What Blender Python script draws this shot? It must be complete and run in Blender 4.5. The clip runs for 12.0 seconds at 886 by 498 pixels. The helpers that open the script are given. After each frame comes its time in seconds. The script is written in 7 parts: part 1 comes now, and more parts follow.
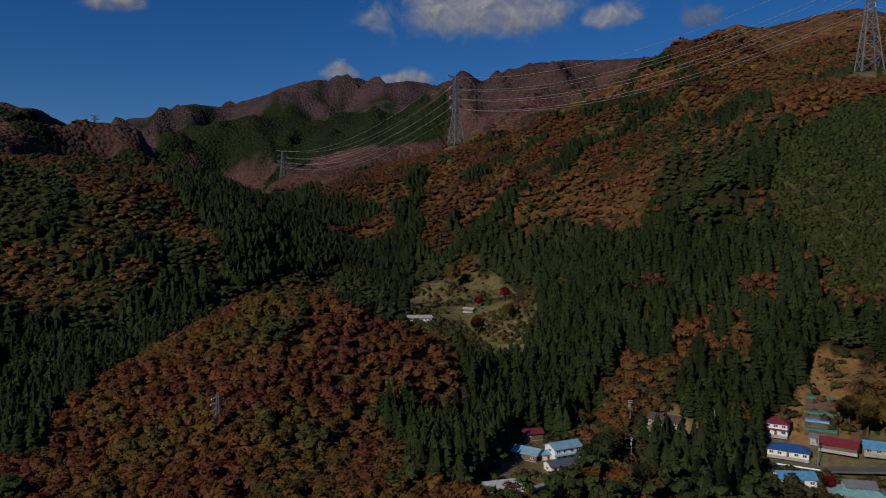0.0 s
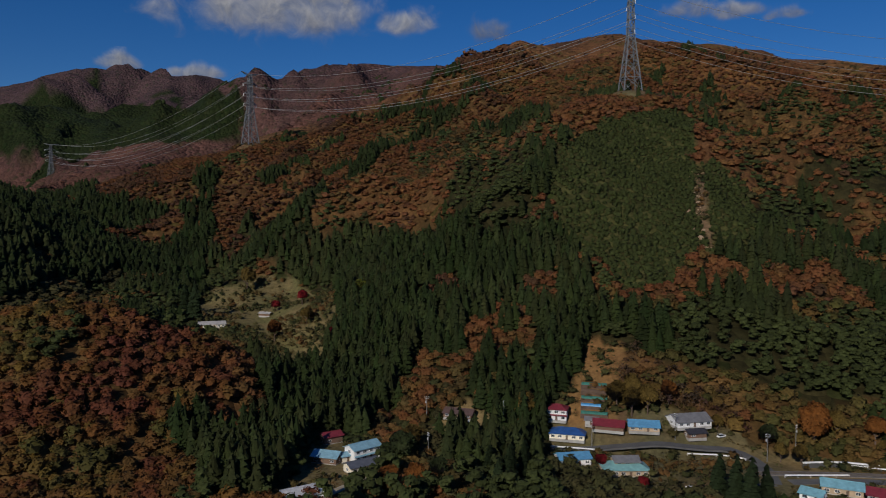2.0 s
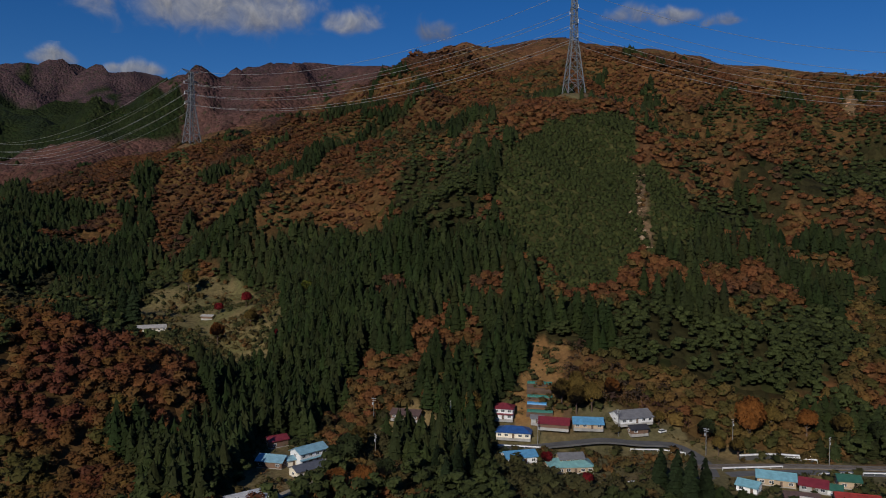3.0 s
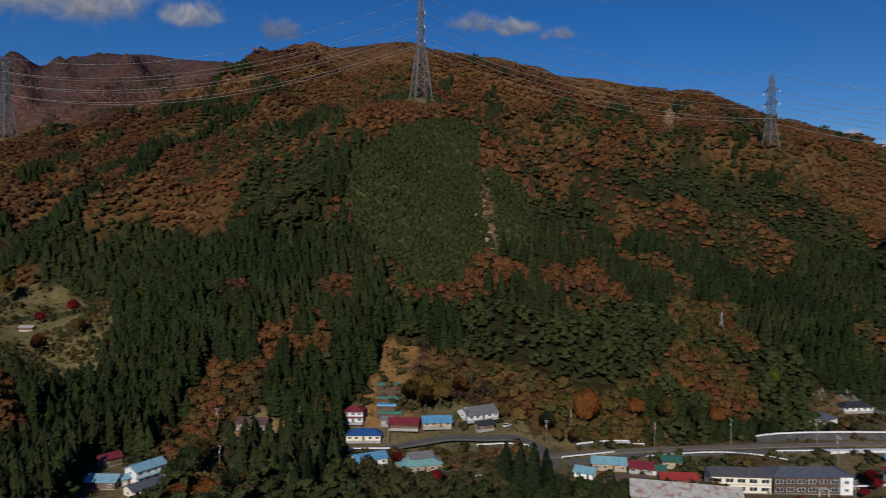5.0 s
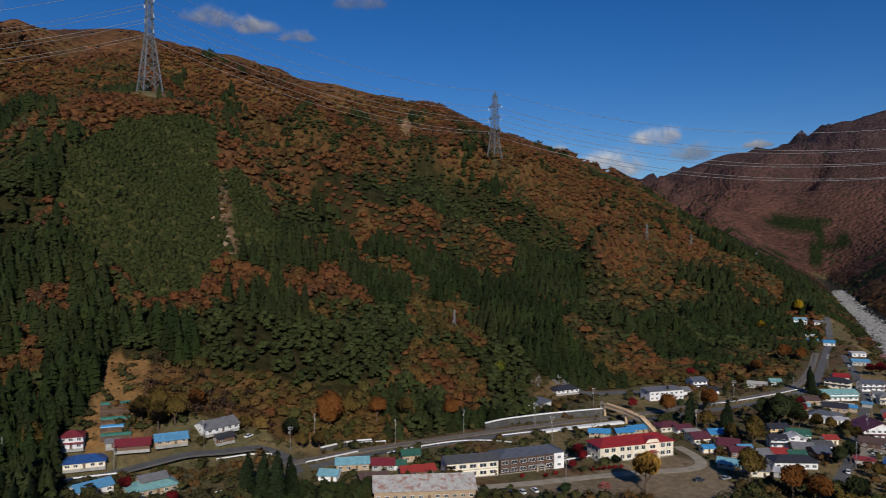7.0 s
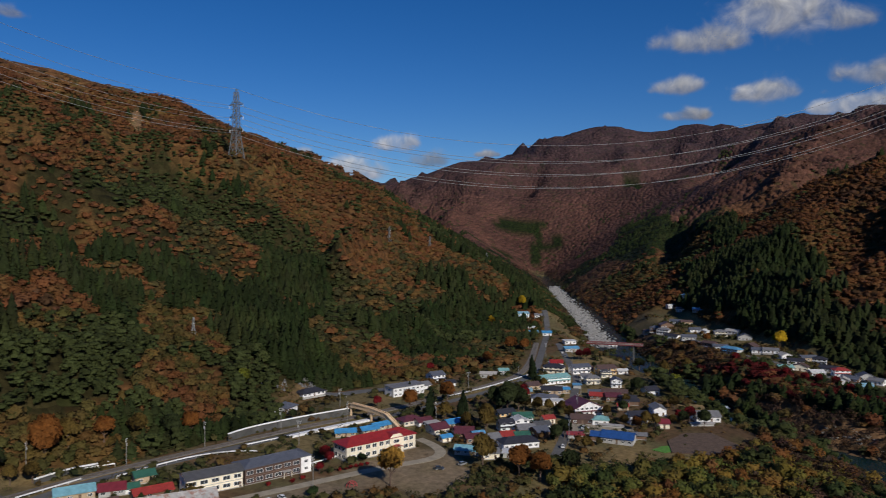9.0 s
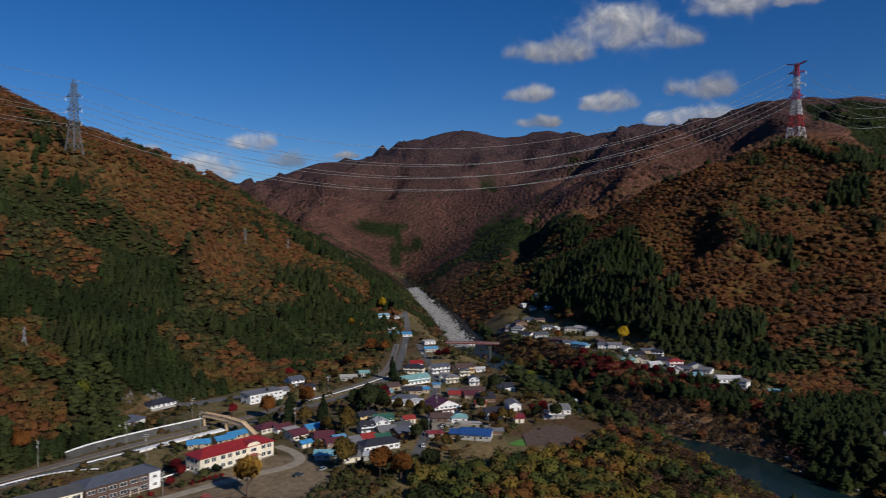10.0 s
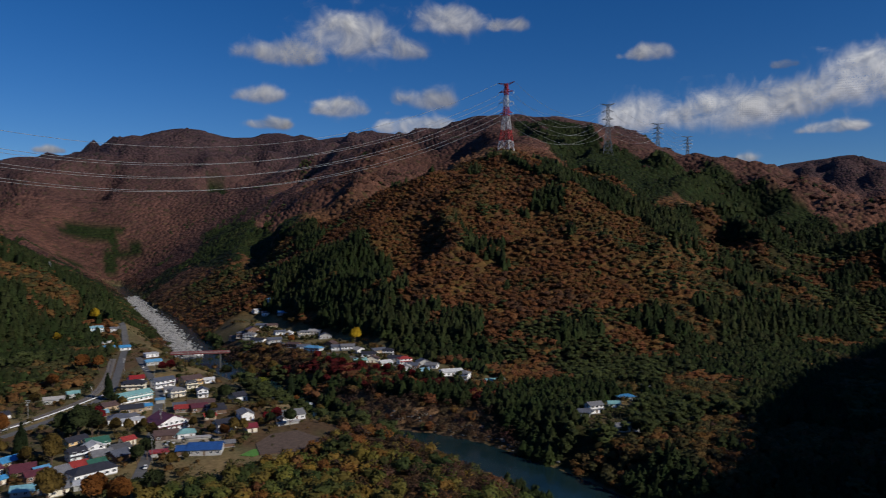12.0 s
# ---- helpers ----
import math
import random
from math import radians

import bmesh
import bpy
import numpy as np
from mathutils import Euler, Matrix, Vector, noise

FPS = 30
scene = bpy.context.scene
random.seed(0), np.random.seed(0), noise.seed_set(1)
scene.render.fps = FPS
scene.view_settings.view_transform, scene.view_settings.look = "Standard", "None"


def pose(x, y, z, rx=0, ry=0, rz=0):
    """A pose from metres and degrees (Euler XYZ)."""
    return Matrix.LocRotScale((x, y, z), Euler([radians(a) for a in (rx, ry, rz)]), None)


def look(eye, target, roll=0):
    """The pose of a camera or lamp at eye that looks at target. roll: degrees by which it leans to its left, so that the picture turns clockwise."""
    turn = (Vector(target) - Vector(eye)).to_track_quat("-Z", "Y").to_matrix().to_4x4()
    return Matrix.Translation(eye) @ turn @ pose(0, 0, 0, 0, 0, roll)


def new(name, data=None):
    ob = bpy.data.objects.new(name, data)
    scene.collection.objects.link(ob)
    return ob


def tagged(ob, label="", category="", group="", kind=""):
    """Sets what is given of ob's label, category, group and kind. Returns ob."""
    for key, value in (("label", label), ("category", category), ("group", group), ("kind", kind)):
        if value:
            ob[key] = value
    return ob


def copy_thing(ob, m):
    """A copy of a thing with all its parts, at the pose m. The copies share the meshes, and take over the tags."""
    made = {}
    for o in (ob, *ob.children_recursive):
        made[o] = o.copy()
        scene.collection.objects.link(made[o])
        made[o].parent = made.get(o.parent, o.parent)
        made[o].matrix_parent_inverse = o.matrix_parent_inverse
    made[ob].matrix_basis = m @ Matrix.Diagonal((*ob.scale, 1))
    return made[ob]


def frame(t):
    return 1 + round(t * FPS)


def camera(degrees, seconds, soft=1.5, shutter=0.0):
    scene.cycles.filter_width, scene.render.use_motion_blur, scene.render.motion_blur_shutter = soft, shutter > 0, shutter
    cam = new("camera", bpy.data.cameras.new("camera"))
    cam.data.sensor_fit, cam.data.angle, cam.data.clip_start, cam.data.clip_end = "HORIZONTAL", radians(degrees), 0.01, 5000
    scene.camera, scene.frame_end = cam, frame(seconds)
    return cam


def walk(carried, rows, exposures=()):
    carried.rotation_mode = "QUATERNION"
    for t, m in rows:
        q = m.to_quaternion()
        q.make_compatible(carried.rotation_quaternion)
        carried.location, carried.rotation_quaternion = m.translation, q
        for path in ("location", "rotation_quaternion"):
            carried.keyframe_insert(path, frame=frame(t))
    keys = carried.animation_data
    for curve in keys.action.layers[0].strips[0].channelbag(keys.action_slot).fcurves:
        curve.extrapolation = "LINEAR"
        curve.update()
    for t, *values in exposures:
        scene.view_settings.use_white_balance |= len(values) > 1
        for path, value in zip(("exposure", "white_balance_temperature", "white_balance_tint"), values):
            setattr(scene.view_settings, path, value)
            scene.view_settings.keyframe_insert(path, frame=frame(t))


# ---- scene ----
cam = camera(63.07, 12.0, soft=1.0, shutter=0.3)
walk(cam, [
    (0.0, pose(0, 0, 100, 87.598, 0.006, -0.000)),
    (0.5, pose(0, 0, 100, 87.635, -0.024, -3.320)),
    (1.0, pose(0, 0, 100, 87.684, -0.136, -8.381)),
    (1.5, pose(0, 0, 100, 87.735, -0.172, -12.402)),
    (2.0, pose(0, 0, 100, 87.781, -0.196, -15.931)),
    (2.5, pose(0, 0, 100, 87.814, -0.198, -18.472)),
    (4.3, pose(0, 0, 100, 87.970, -0.162, -25.378)),
    (4.5, pose(0, 0, 100, 87.993, -0.174, -26.870)),
    (5.0, pose(0, 0, 100, 88.064, -0.228, -32.101)),
    (5.5, pose(0, 0, 100, 88.141, -0.249, -38.301)),
    (6.0, pose(0, 0, 100, 88.222, -0.232, -43.897)),
    (6.5, pose(0, 0, 100, 88.310, -0.254, -48.626)),
    (6.7, pose(0, 0, 100, 88.369, -0.305, -50.036)),
    (8.3, pose(0, 0, 100, 88.692, -0.262, -65.406)),
    (8.5, pose(0, 0, 100, 88.672, -0.356, -67.514)),
    (9.0, pose(0, 0, 100, 88.785, -0.341, -72.374)),
    (9.5, pose(0, 0, 100, 88.900, -0.370, -77.384)),
    (10.0, pose(0, 0, 100, 89.000, -0.321, -83.449)),
    (10.5, pose(0, 0, 100, 89.113, -0.286, -89.425)),
    (11.0, pose(0, 0, 100, 89.197, -0.206, -93.815)),
    (11.5, pose(0, 0, 100, 89.281, -0.148, -98.697)),
    (12.0, pose(0, 0, 100, 89.357, -0.070, -104.422)),
], exposures=[(0.0, -0.32), (2.5, -0.22), (4.5, -0.10), (6.5, 0.0), (9.0, 0.03), (12.0, 0.03)])

# ---- daylight ----
SUN_BEARING, SUN_HEIGHT = radians(223), radians(30)
world = bpy.data.worlds.new("sky")
scene.world = world
world.use_nodes = True
wn = world.node_tree.nodes
sky = wn.new("ShaderNodeTexSky")
sky.sky_type, sky.sun_disc = "NISHITA", False
sky.sun_elevation, sky.sun_rotation = SUN_HEIGHT, SUN_BEARING
sky.altitude, sky.air_density, sky.dust_density, sky.ozone_density = 1500, 1.0, 0.6, 6.0
wn["Background"].inputs["Strength"].default_value = 0.068
deep = wn.new("ShaderNodeHueSaturation")
deep.inputs["Hue"].default_value, deep.inputs["Saturation"].default_value = 0.509, 1.24
world.node_tree.links.new(sky.outputs["Color"], deep.inputs["Color"])
world.node_tree.links.new(deep.outputs["Color"], wn["Background"].inputs["Color"])
to_sun = Vector((math.sin(SUN_BEARING) * math.cos(SUN_HEIGHT), math.cos(SUN_BEARING) * math.cos(SUN_HEIGHT), math.sin(SUN_HEIGHT)))
sun = new("sun", bpy.data.lights.new("sun", "SUN"))
sun.data.energy, sun.data.angle, sun.data.color = 3.3, radians(0.55), (1.0, 0.93, 0.83)
sun.matrix_world = look(to_sun * 900, (0, 0, 0))

# ---- materials ----
def material(name, build):
    m = bpy.data.materials.new(name)
    m.use_nodes = True
    tree = m.node_tree
    build(tree, tree.nodes["Principled BSDF"])
    return m


def node(tree, kind, **values):
    n = tree.nodes.new(kind)
    for key, value in values.items():
        n.inputs[key.replace("_", " ")].default_value = value
    return n


def ramp(tree, factor, stops):
    n = tree.nodes.new("ShaderNodeValToRGB")
    tree.links.new(factor, n.inputs["Fac"])
    while len(n.color_ramp.elements) < len(stops):
        n.color_ramp.elements.new(0.5)
    for e, (place, colour) in zip(n.color_ramp.elements, stops):
        e.position, e.color = place, (*colour, 1)
    return n.outputs["Color"]


def mixed(tree, kind, factor, a, b):
    n = tree.nodes.new("ShaderNodeMix")
    n.data_type, n.blend_type = "RGBA", kind
    for socket, value in ((n.inputs[0], factor), (n.inputs[6], a), (n.inputs[7], b)):
        if isinstance(value, (int, float)):
            socket.default_value = value
        elif isinstance(value, tuple):
            socket.default_value = (*value, 1)
        else:
            tree.links.new(value, socket)
    return n.outputs[2]


def place_of(tree):
    return tree.nodes.new("ShaderNodeNewGeometry").outputs["Position"]


def noise_of(tree, scale, detail=3.0, rough=0.55):
    n = node(tree, "ShaderNodeTexNoise", Scale=scale, Detail=detail, Roughness=rough)
    tree.links.new(place_of(tree), n.inputs["Vector"])
    return n.outputs["Fac"]


def bump_of(tree, bsdf, height_socket, strength, distance):
    b = node(tree, "ShaderNodeBump", Strength=strength, Distance=distance)
    tree.links.new(height_socket, b.inputs["Height"])
    tree.links.new(b.outputs["Normal"], bsdf.inputs["Normal"])


def plain(name, colour, rough=0.7, metal=0.0, spread=0.18, scale=0.8, bump=0.0, fine=9.0):
    """A surface of one colour with blotches at two scales, a change from piece to piece and a little relief."""
    colour = tuple(max(c, min(0.82, c * 1.25)) for c in colour)

    def build(tree, bsdf):
        big = ramp(tree, noise_of(tree, scale, 4), [(0.3, (1 - spread,) * 3), (0.7, (1 + spread,) * 3)])
        small = ramp(tree, noise_of(tree, fine, 2), [(0.3, (1 - spread * 0.5,) * 3), (0.7, (1 + spread * 0.5,) * 3)])
        info = tree.nodes.new("ShaderNodeObjectInfo")
        own = ramp(tree, info.outputs["Random"], [(0.0, (0.9, 0.9, 0.9)), (1.0, (1.1, 1.1, 1.1))])
        c = mixed(tree, "MULTIPLY", 1.0, colour, big)
        c = mixed(tree, "MULTIPLY", 1.0, c, small)
        tree.links.new(mixed(tree, "MULTIPLY", 1.0, c, own), bsdf.inputs["Base Color"])
        bsdf.inputs["Roughness"].default_value, bsdf.inputs["Metallic"].default_value = rough, metal
        if bump:
            bump_of(tree, bsdf, noise_of(tree, fine, 3), bump, 0.05)
    return material(name, build)


def foliage_build(tree, bsdf):
    tint = tree.nodes.new("ShaderNodeAttribute")
    tint.attribute_name = "tint"
    leaf = ramp(tree, noise_of(tree, 0.75, 5, 0.75), [(0.3, (0.74, 0.74, 0.74)), (0.7, (1.95, 1.92, 1.88))])
    colour = mixed(tree, "MULTIPLY", 1.0, tint.outputs["Color"], leaf)
    tree.links.new(colour, bsdf.inputs["Base Color"])
    bsdf.inputs["Roughness"].default_value, bsdf.inputs["Specular IOR Level"].default_value = 0.75, 0.15
    # leaves scatter light from all sides, so a clump shades as one soft mass
    out = tree.nodes.new("ShaderNodeAttribute")
    out.attribute_name = "outward"
    lean = None
    for socket, weight in ((out.outputs["Vector"], 0.36), (tree.nodes.new("ShaderNodeNewGeometry").outputs["Normal"], 0.12)):
        n = tree.nodes.new("ShaderNodeVectorMath")
        n.operation = "MULTIPLY_ADD"
        tree.links.new(socket, n.inputs[0])
        n.inputs[1].default_value = (weight,) * 3
        if lean:
            tree.links.new(lean, n.inputs[2])
        else:
            n.inputs[2].default_value = (-0.06, -0.06, 0.5)
        lean = n.outputs[0]
    unit = tree.nodes.new("ShaderNodeVectorMath")
    unit.operation = "NORMALIZE"
    tree.links.new(lean, unit.inputs[0])
    tree.links.new(unit.outputs[0], bsdf.inputs["Normal"])
    glow = tree.nodes.new("ShaderNodeBsdfTranslucent")
    tree.links.new(colour, glow.inputs["Color"])
    both = tree.nodes.new("ShaderNodeMixShader")
    both.inputs[0].default_value = 0.36
    tree.links.new(bsdf.outputs[0], both.inputs[1])
    tree.links.new(glow.outputs[0], both.inputs[2])
    tree.links.new(both.outputs[0], tree.nodes["Material Output"].inputs["Surface"])


def ground_build(tree, bsdf):
    """Canopy on the far slopes, leaf litter and dry grass nearby: the tint says which, with haze and crown shadow mixed
    in.
    """
    tint = tree.nodes.new("ShaderNodeAttribute")
    tint.attribute_name = "tint"
    crowns = node(tree, "ShaderNodeTexVoronoi", Scale=0.11)
    crowns.voronoi_dimensions = "3D"
    tree.links.new(place_of(tree), crowns.inputs["Vector"])
    each = tree.nodes.new("ShaderNodeSeparateColor")
    tree.links.new(crowns.outputs["Color"], each.inputs["Color"])
    own = ramp(tree, each.outputs["Red"], [(0.0, (0.72, 0.74, 0.7)), (0.8, (1.2, 1.16, 1.12)), (1.0, (0.6, 0.85, 0.6))])
    fine = ramp(tree, noise_of(tree, 0.35, 5, 0.7), [(0.3, (0.8, 0.8, 0.8)), (0.7, (1.85, 1.85, 1.85))])
    broad = ramp(tree, noise_of(tree, 0.012, 4), [(0.35, (0.8, 0.82, 0.85)), (0.65, (1.15, 1.12, 1.08))])
    c = mixed(tree, "MULTIPLY", tint.outputs["Alpha"], tint.outputs["Color"], own)
    c = mixed(tree, "MULTIPLY", 1.0, c, fine)
    tree.links.new(mixed(tree, "MULTIPLY", 1.0, c, broad), bsdf.inputs["Base Color"])
    bsdf.inputs["Roughness"].default_value, bsdf.inputs["Specular IOR Level"].default_value = 0.9, 0.1
    turned = node(tree, "ShaderNodeMath")
    turned.operation, turned.inputs[0].default_value = "SUBTRACT", 1.0
    tree.links.new(crowns.outputs["Distance"], turned.inputs[1])
    bump_of(tree, bsdf, turned.outputs[0], 0.8, 5.0)
    tree.links.new(tint.outputs["Alpha"], tree.nodes["Bump"].inputs["Strength"])


foliage = material("foliage", foliage_build)
ground_mat = material("ground", ground_build)
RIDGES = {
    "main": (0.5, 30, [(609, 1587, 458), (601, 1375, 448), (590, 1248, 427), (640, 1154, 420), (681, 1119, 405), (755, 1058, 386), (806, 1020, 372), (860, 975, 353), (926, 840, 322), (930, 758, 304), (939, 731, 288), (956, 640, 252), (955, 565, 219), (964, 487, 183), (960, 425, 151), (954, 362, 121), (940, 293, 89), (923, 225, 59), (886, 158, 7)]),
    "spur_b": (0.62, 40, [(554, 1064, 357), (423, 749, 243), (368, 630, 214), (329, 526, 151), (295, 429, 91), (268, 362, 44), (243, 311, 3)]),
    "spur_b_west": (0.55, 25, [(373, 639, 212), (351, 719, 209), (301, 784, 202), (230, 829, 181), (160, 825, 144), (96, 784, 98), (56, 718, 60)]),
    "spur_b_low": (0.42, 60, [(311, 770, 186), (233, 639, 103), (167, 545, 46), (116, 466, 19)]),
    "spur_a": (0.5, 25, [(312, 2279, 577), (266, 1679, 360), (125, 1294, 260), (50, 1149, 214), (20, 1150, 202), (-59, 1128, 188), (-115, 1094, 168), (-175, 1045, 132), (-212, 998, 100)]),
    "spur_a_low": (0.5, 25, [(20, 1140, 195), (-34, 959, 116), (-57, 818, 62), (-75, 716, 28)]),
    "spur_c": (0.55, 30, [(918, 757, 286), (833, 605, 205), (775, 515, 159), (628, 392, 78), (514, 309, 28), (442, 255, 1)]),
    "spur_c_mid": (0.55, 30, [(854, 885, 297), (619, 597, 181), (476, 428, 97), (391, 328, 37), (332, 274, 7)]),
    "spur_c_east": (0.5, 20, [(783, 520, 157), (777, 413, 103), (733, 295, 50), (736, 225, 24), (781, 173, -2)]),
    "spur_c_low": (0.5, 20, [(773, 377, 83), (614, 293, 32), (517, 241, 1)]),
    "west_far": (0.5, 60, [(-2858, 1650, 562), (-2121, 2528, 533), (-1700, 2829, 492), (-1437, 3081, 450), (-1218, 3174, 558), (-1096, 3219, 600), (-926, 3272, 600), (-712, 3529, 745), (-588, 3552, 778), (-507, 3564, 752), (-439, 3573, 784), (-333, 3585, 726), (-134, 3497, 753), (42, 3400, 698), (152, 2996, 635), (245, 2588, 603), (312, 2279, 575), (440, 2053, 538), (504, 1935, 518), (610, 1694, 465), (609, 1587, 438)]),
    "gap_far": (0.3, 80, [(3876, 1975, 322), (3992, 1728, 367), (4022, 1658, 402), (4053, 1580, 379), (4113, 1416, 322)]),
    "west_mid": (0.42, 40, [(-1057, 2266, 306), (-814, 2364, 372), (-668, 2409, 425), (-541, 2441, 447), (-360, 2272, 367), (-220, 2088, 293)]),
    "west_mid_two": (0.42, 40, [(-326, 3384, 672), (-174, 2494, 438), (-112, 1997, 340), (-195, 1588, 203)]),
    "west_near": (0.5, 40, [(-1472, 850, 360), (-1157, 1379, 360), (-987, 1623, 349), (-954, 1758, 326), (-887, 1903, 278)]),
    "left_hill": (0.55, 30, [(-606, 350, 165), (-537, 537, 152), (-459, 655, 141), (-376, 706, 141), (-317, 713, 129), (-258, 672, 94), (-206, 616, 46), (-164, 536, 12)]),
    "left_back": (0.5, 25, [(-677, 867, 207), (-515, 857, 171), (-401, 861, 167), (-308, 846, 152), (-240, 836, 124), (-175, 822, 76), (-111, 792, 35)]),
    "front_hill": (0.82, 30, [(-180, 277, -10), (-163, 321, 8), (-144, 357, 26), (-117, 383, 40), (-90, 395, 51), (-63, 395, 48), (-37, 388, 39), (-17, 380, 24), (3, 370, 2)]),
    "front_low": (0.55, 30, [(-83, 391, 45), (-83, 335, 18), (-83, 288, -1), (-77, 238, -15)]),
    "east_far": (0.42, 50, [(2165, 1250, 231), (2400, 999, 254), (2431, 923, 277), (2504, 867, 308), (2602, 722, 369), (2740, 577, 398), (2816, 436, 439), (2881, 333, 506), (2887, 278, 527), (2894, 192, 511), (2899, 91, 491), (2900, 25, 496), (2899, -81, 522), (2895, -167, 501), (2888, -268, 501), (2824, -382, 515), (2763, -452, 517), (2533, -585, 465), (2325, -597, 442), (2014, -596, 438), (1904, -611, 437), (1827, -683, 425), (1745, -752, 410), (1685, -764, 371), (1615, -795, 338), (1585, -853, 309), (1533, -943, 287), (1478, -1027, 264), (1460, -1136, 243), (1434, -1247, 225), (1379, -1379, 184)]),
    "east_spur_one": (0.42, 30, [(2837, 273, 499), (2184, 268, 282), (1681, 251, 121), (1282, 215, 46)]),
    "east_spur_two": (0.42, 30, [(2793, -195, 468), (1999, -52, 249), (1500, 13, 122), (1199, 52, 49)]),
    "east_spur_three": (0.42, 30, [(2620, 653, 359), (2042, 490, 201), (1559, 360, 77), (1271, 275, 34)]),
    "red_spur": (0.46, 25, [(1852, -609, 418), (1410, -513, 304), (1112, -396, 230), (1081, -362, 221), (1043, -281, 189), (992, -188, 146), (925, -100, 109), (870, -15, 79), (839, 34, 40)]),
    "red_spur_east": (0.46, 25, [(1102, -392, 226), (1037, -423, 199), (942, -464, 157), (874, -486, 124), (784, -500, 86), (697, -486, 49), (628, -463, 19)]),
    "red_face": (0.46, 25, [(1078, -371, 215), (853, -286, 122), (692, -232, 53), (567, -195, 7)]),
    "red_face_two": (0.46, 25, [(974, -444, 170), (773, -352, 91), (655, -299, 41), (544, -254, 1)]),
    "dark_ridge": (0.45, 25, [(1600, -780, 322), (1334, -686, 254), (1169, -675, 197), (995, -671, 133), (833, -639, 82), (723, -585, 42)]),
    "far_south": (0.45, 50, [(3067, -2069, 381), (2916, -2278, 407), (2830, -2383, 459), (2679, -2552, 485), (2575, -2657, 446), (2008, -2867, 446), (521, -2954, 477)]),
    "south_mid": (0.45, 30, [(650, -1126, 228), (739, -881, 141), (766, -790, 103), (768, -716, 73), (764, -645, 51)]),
    # out of view; shaped so its shadow falls over the valley's south-east
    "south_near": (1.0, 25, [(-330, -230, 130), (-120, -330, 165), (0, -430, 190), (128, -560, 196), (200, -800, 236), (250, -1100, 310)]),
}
FLOOR_RISE = 0.105
RIVER = [(1700, 300, 16), (1500, 245, 16), (1335, 205, 16), (1200, 168, 17), (1076, 135, 19), (980, 110, 20), (896, 91, 20), (753, 59, 18), (683, 42, 15),
         (625, 13, 13), (552, -18, 7), (479, -42, 6), (430, -66, 8), (405, -92, 13), (384, -106, 16), (357, -118, 17), (330, -129, 17), (290, -140, 18), (200, -152, 18), (60, -140, 18), (-120, -60, 18), (-330, 10, 18)]


SETTLEMENT = [(850, 16, 26), (760, -4, 26), (700, -36, 26), (640, -74, 24), (560, -116, 20), (490, -150, 16)]

TOWER_FEET = [(21, 1150, 215.8), (372, 637, 228.1), (775, 515, 166.7), (1089, -384, 244.9)]


def lattice(ix, iy, seed):
    h = np.sin(ix * 127.1 + iy * 311.7 + seed * 74.7) * 43758.5453
    return h - np.floor(h)


def value_noise(x, y, seed=0):
    """Smooth noise from 0 to 1 with a cell of one unit."""
    ix, iy = np.floor(x), np.floor(y)
    u, v = x - ix, y - iy
    u, v = u * u * (3 - 2 * u), v * v * (3 - 2 * v)
    a, b = lattice(ix, iy, seed), lattice(ix + 1, iy, seed)
    c, d = lattice(ix, iy + 1, seed), lattice(ix + 1, iy + 1, seed)
    return a + (b - a) * u + (c - a) * v + (a - b - c + d) * u * v


def fbm(x, y, cell, octaves=4, seed=0):
    total, weight, amount = 0.0, 0.0, 1.0
    for k in range(octaves):
        total = total + amount * value_noise(x / cell + 17.3 * k, y / cell - 9.1 * k, seed + k)
        weight, amount, cell = weight + amount, amount * 0.5, cell * 0.5
    return total / weight


def near_line(x, y, points):
    """Distance to a polyline, and the third value of its points at the nearest place."""
    best, value = np.full(np.shape(x), 1e9), np.zeros(np.shape(x))
    for (ax, ay, az), (bx, by, bz) in zip(points, points[1:]):
        dx, dy = bx - ax, by - ay
        t = np.clip(((x - ax) * dx + (y - ay) * dy) / (dx * dx + dy * dy + 1e-9), 0, 1)
        d = np.hypot(x - ax - t * dx, y - ay - t * dy)
        closer = d < best
        best, value = np.where(closer, d, best), np.where(closer, az + t * (bz - az), value)
    return best, value


def floor_height(x, y):
    """The valley's floor, with the river's bed cut into it."""
    z = FLOOR_RISE * np.maximum(0, y - 330) * np.clip((620 - x) / 250, 0, 1) + 0.018 * np.maximum(0, x - 500)
    z = z + 1.6 * (fbm(x, y, 150, 3, 40) - 0.5)
    d, half = near_line(x, y, RIVER)
    bed = np.clip((d - half) / 38.0, 0, 1)
    bed = bed * bed * (3 - 2 * bed)
    return z * bed - 15.0 * (1 - bed) - 1.5 * (d < half)


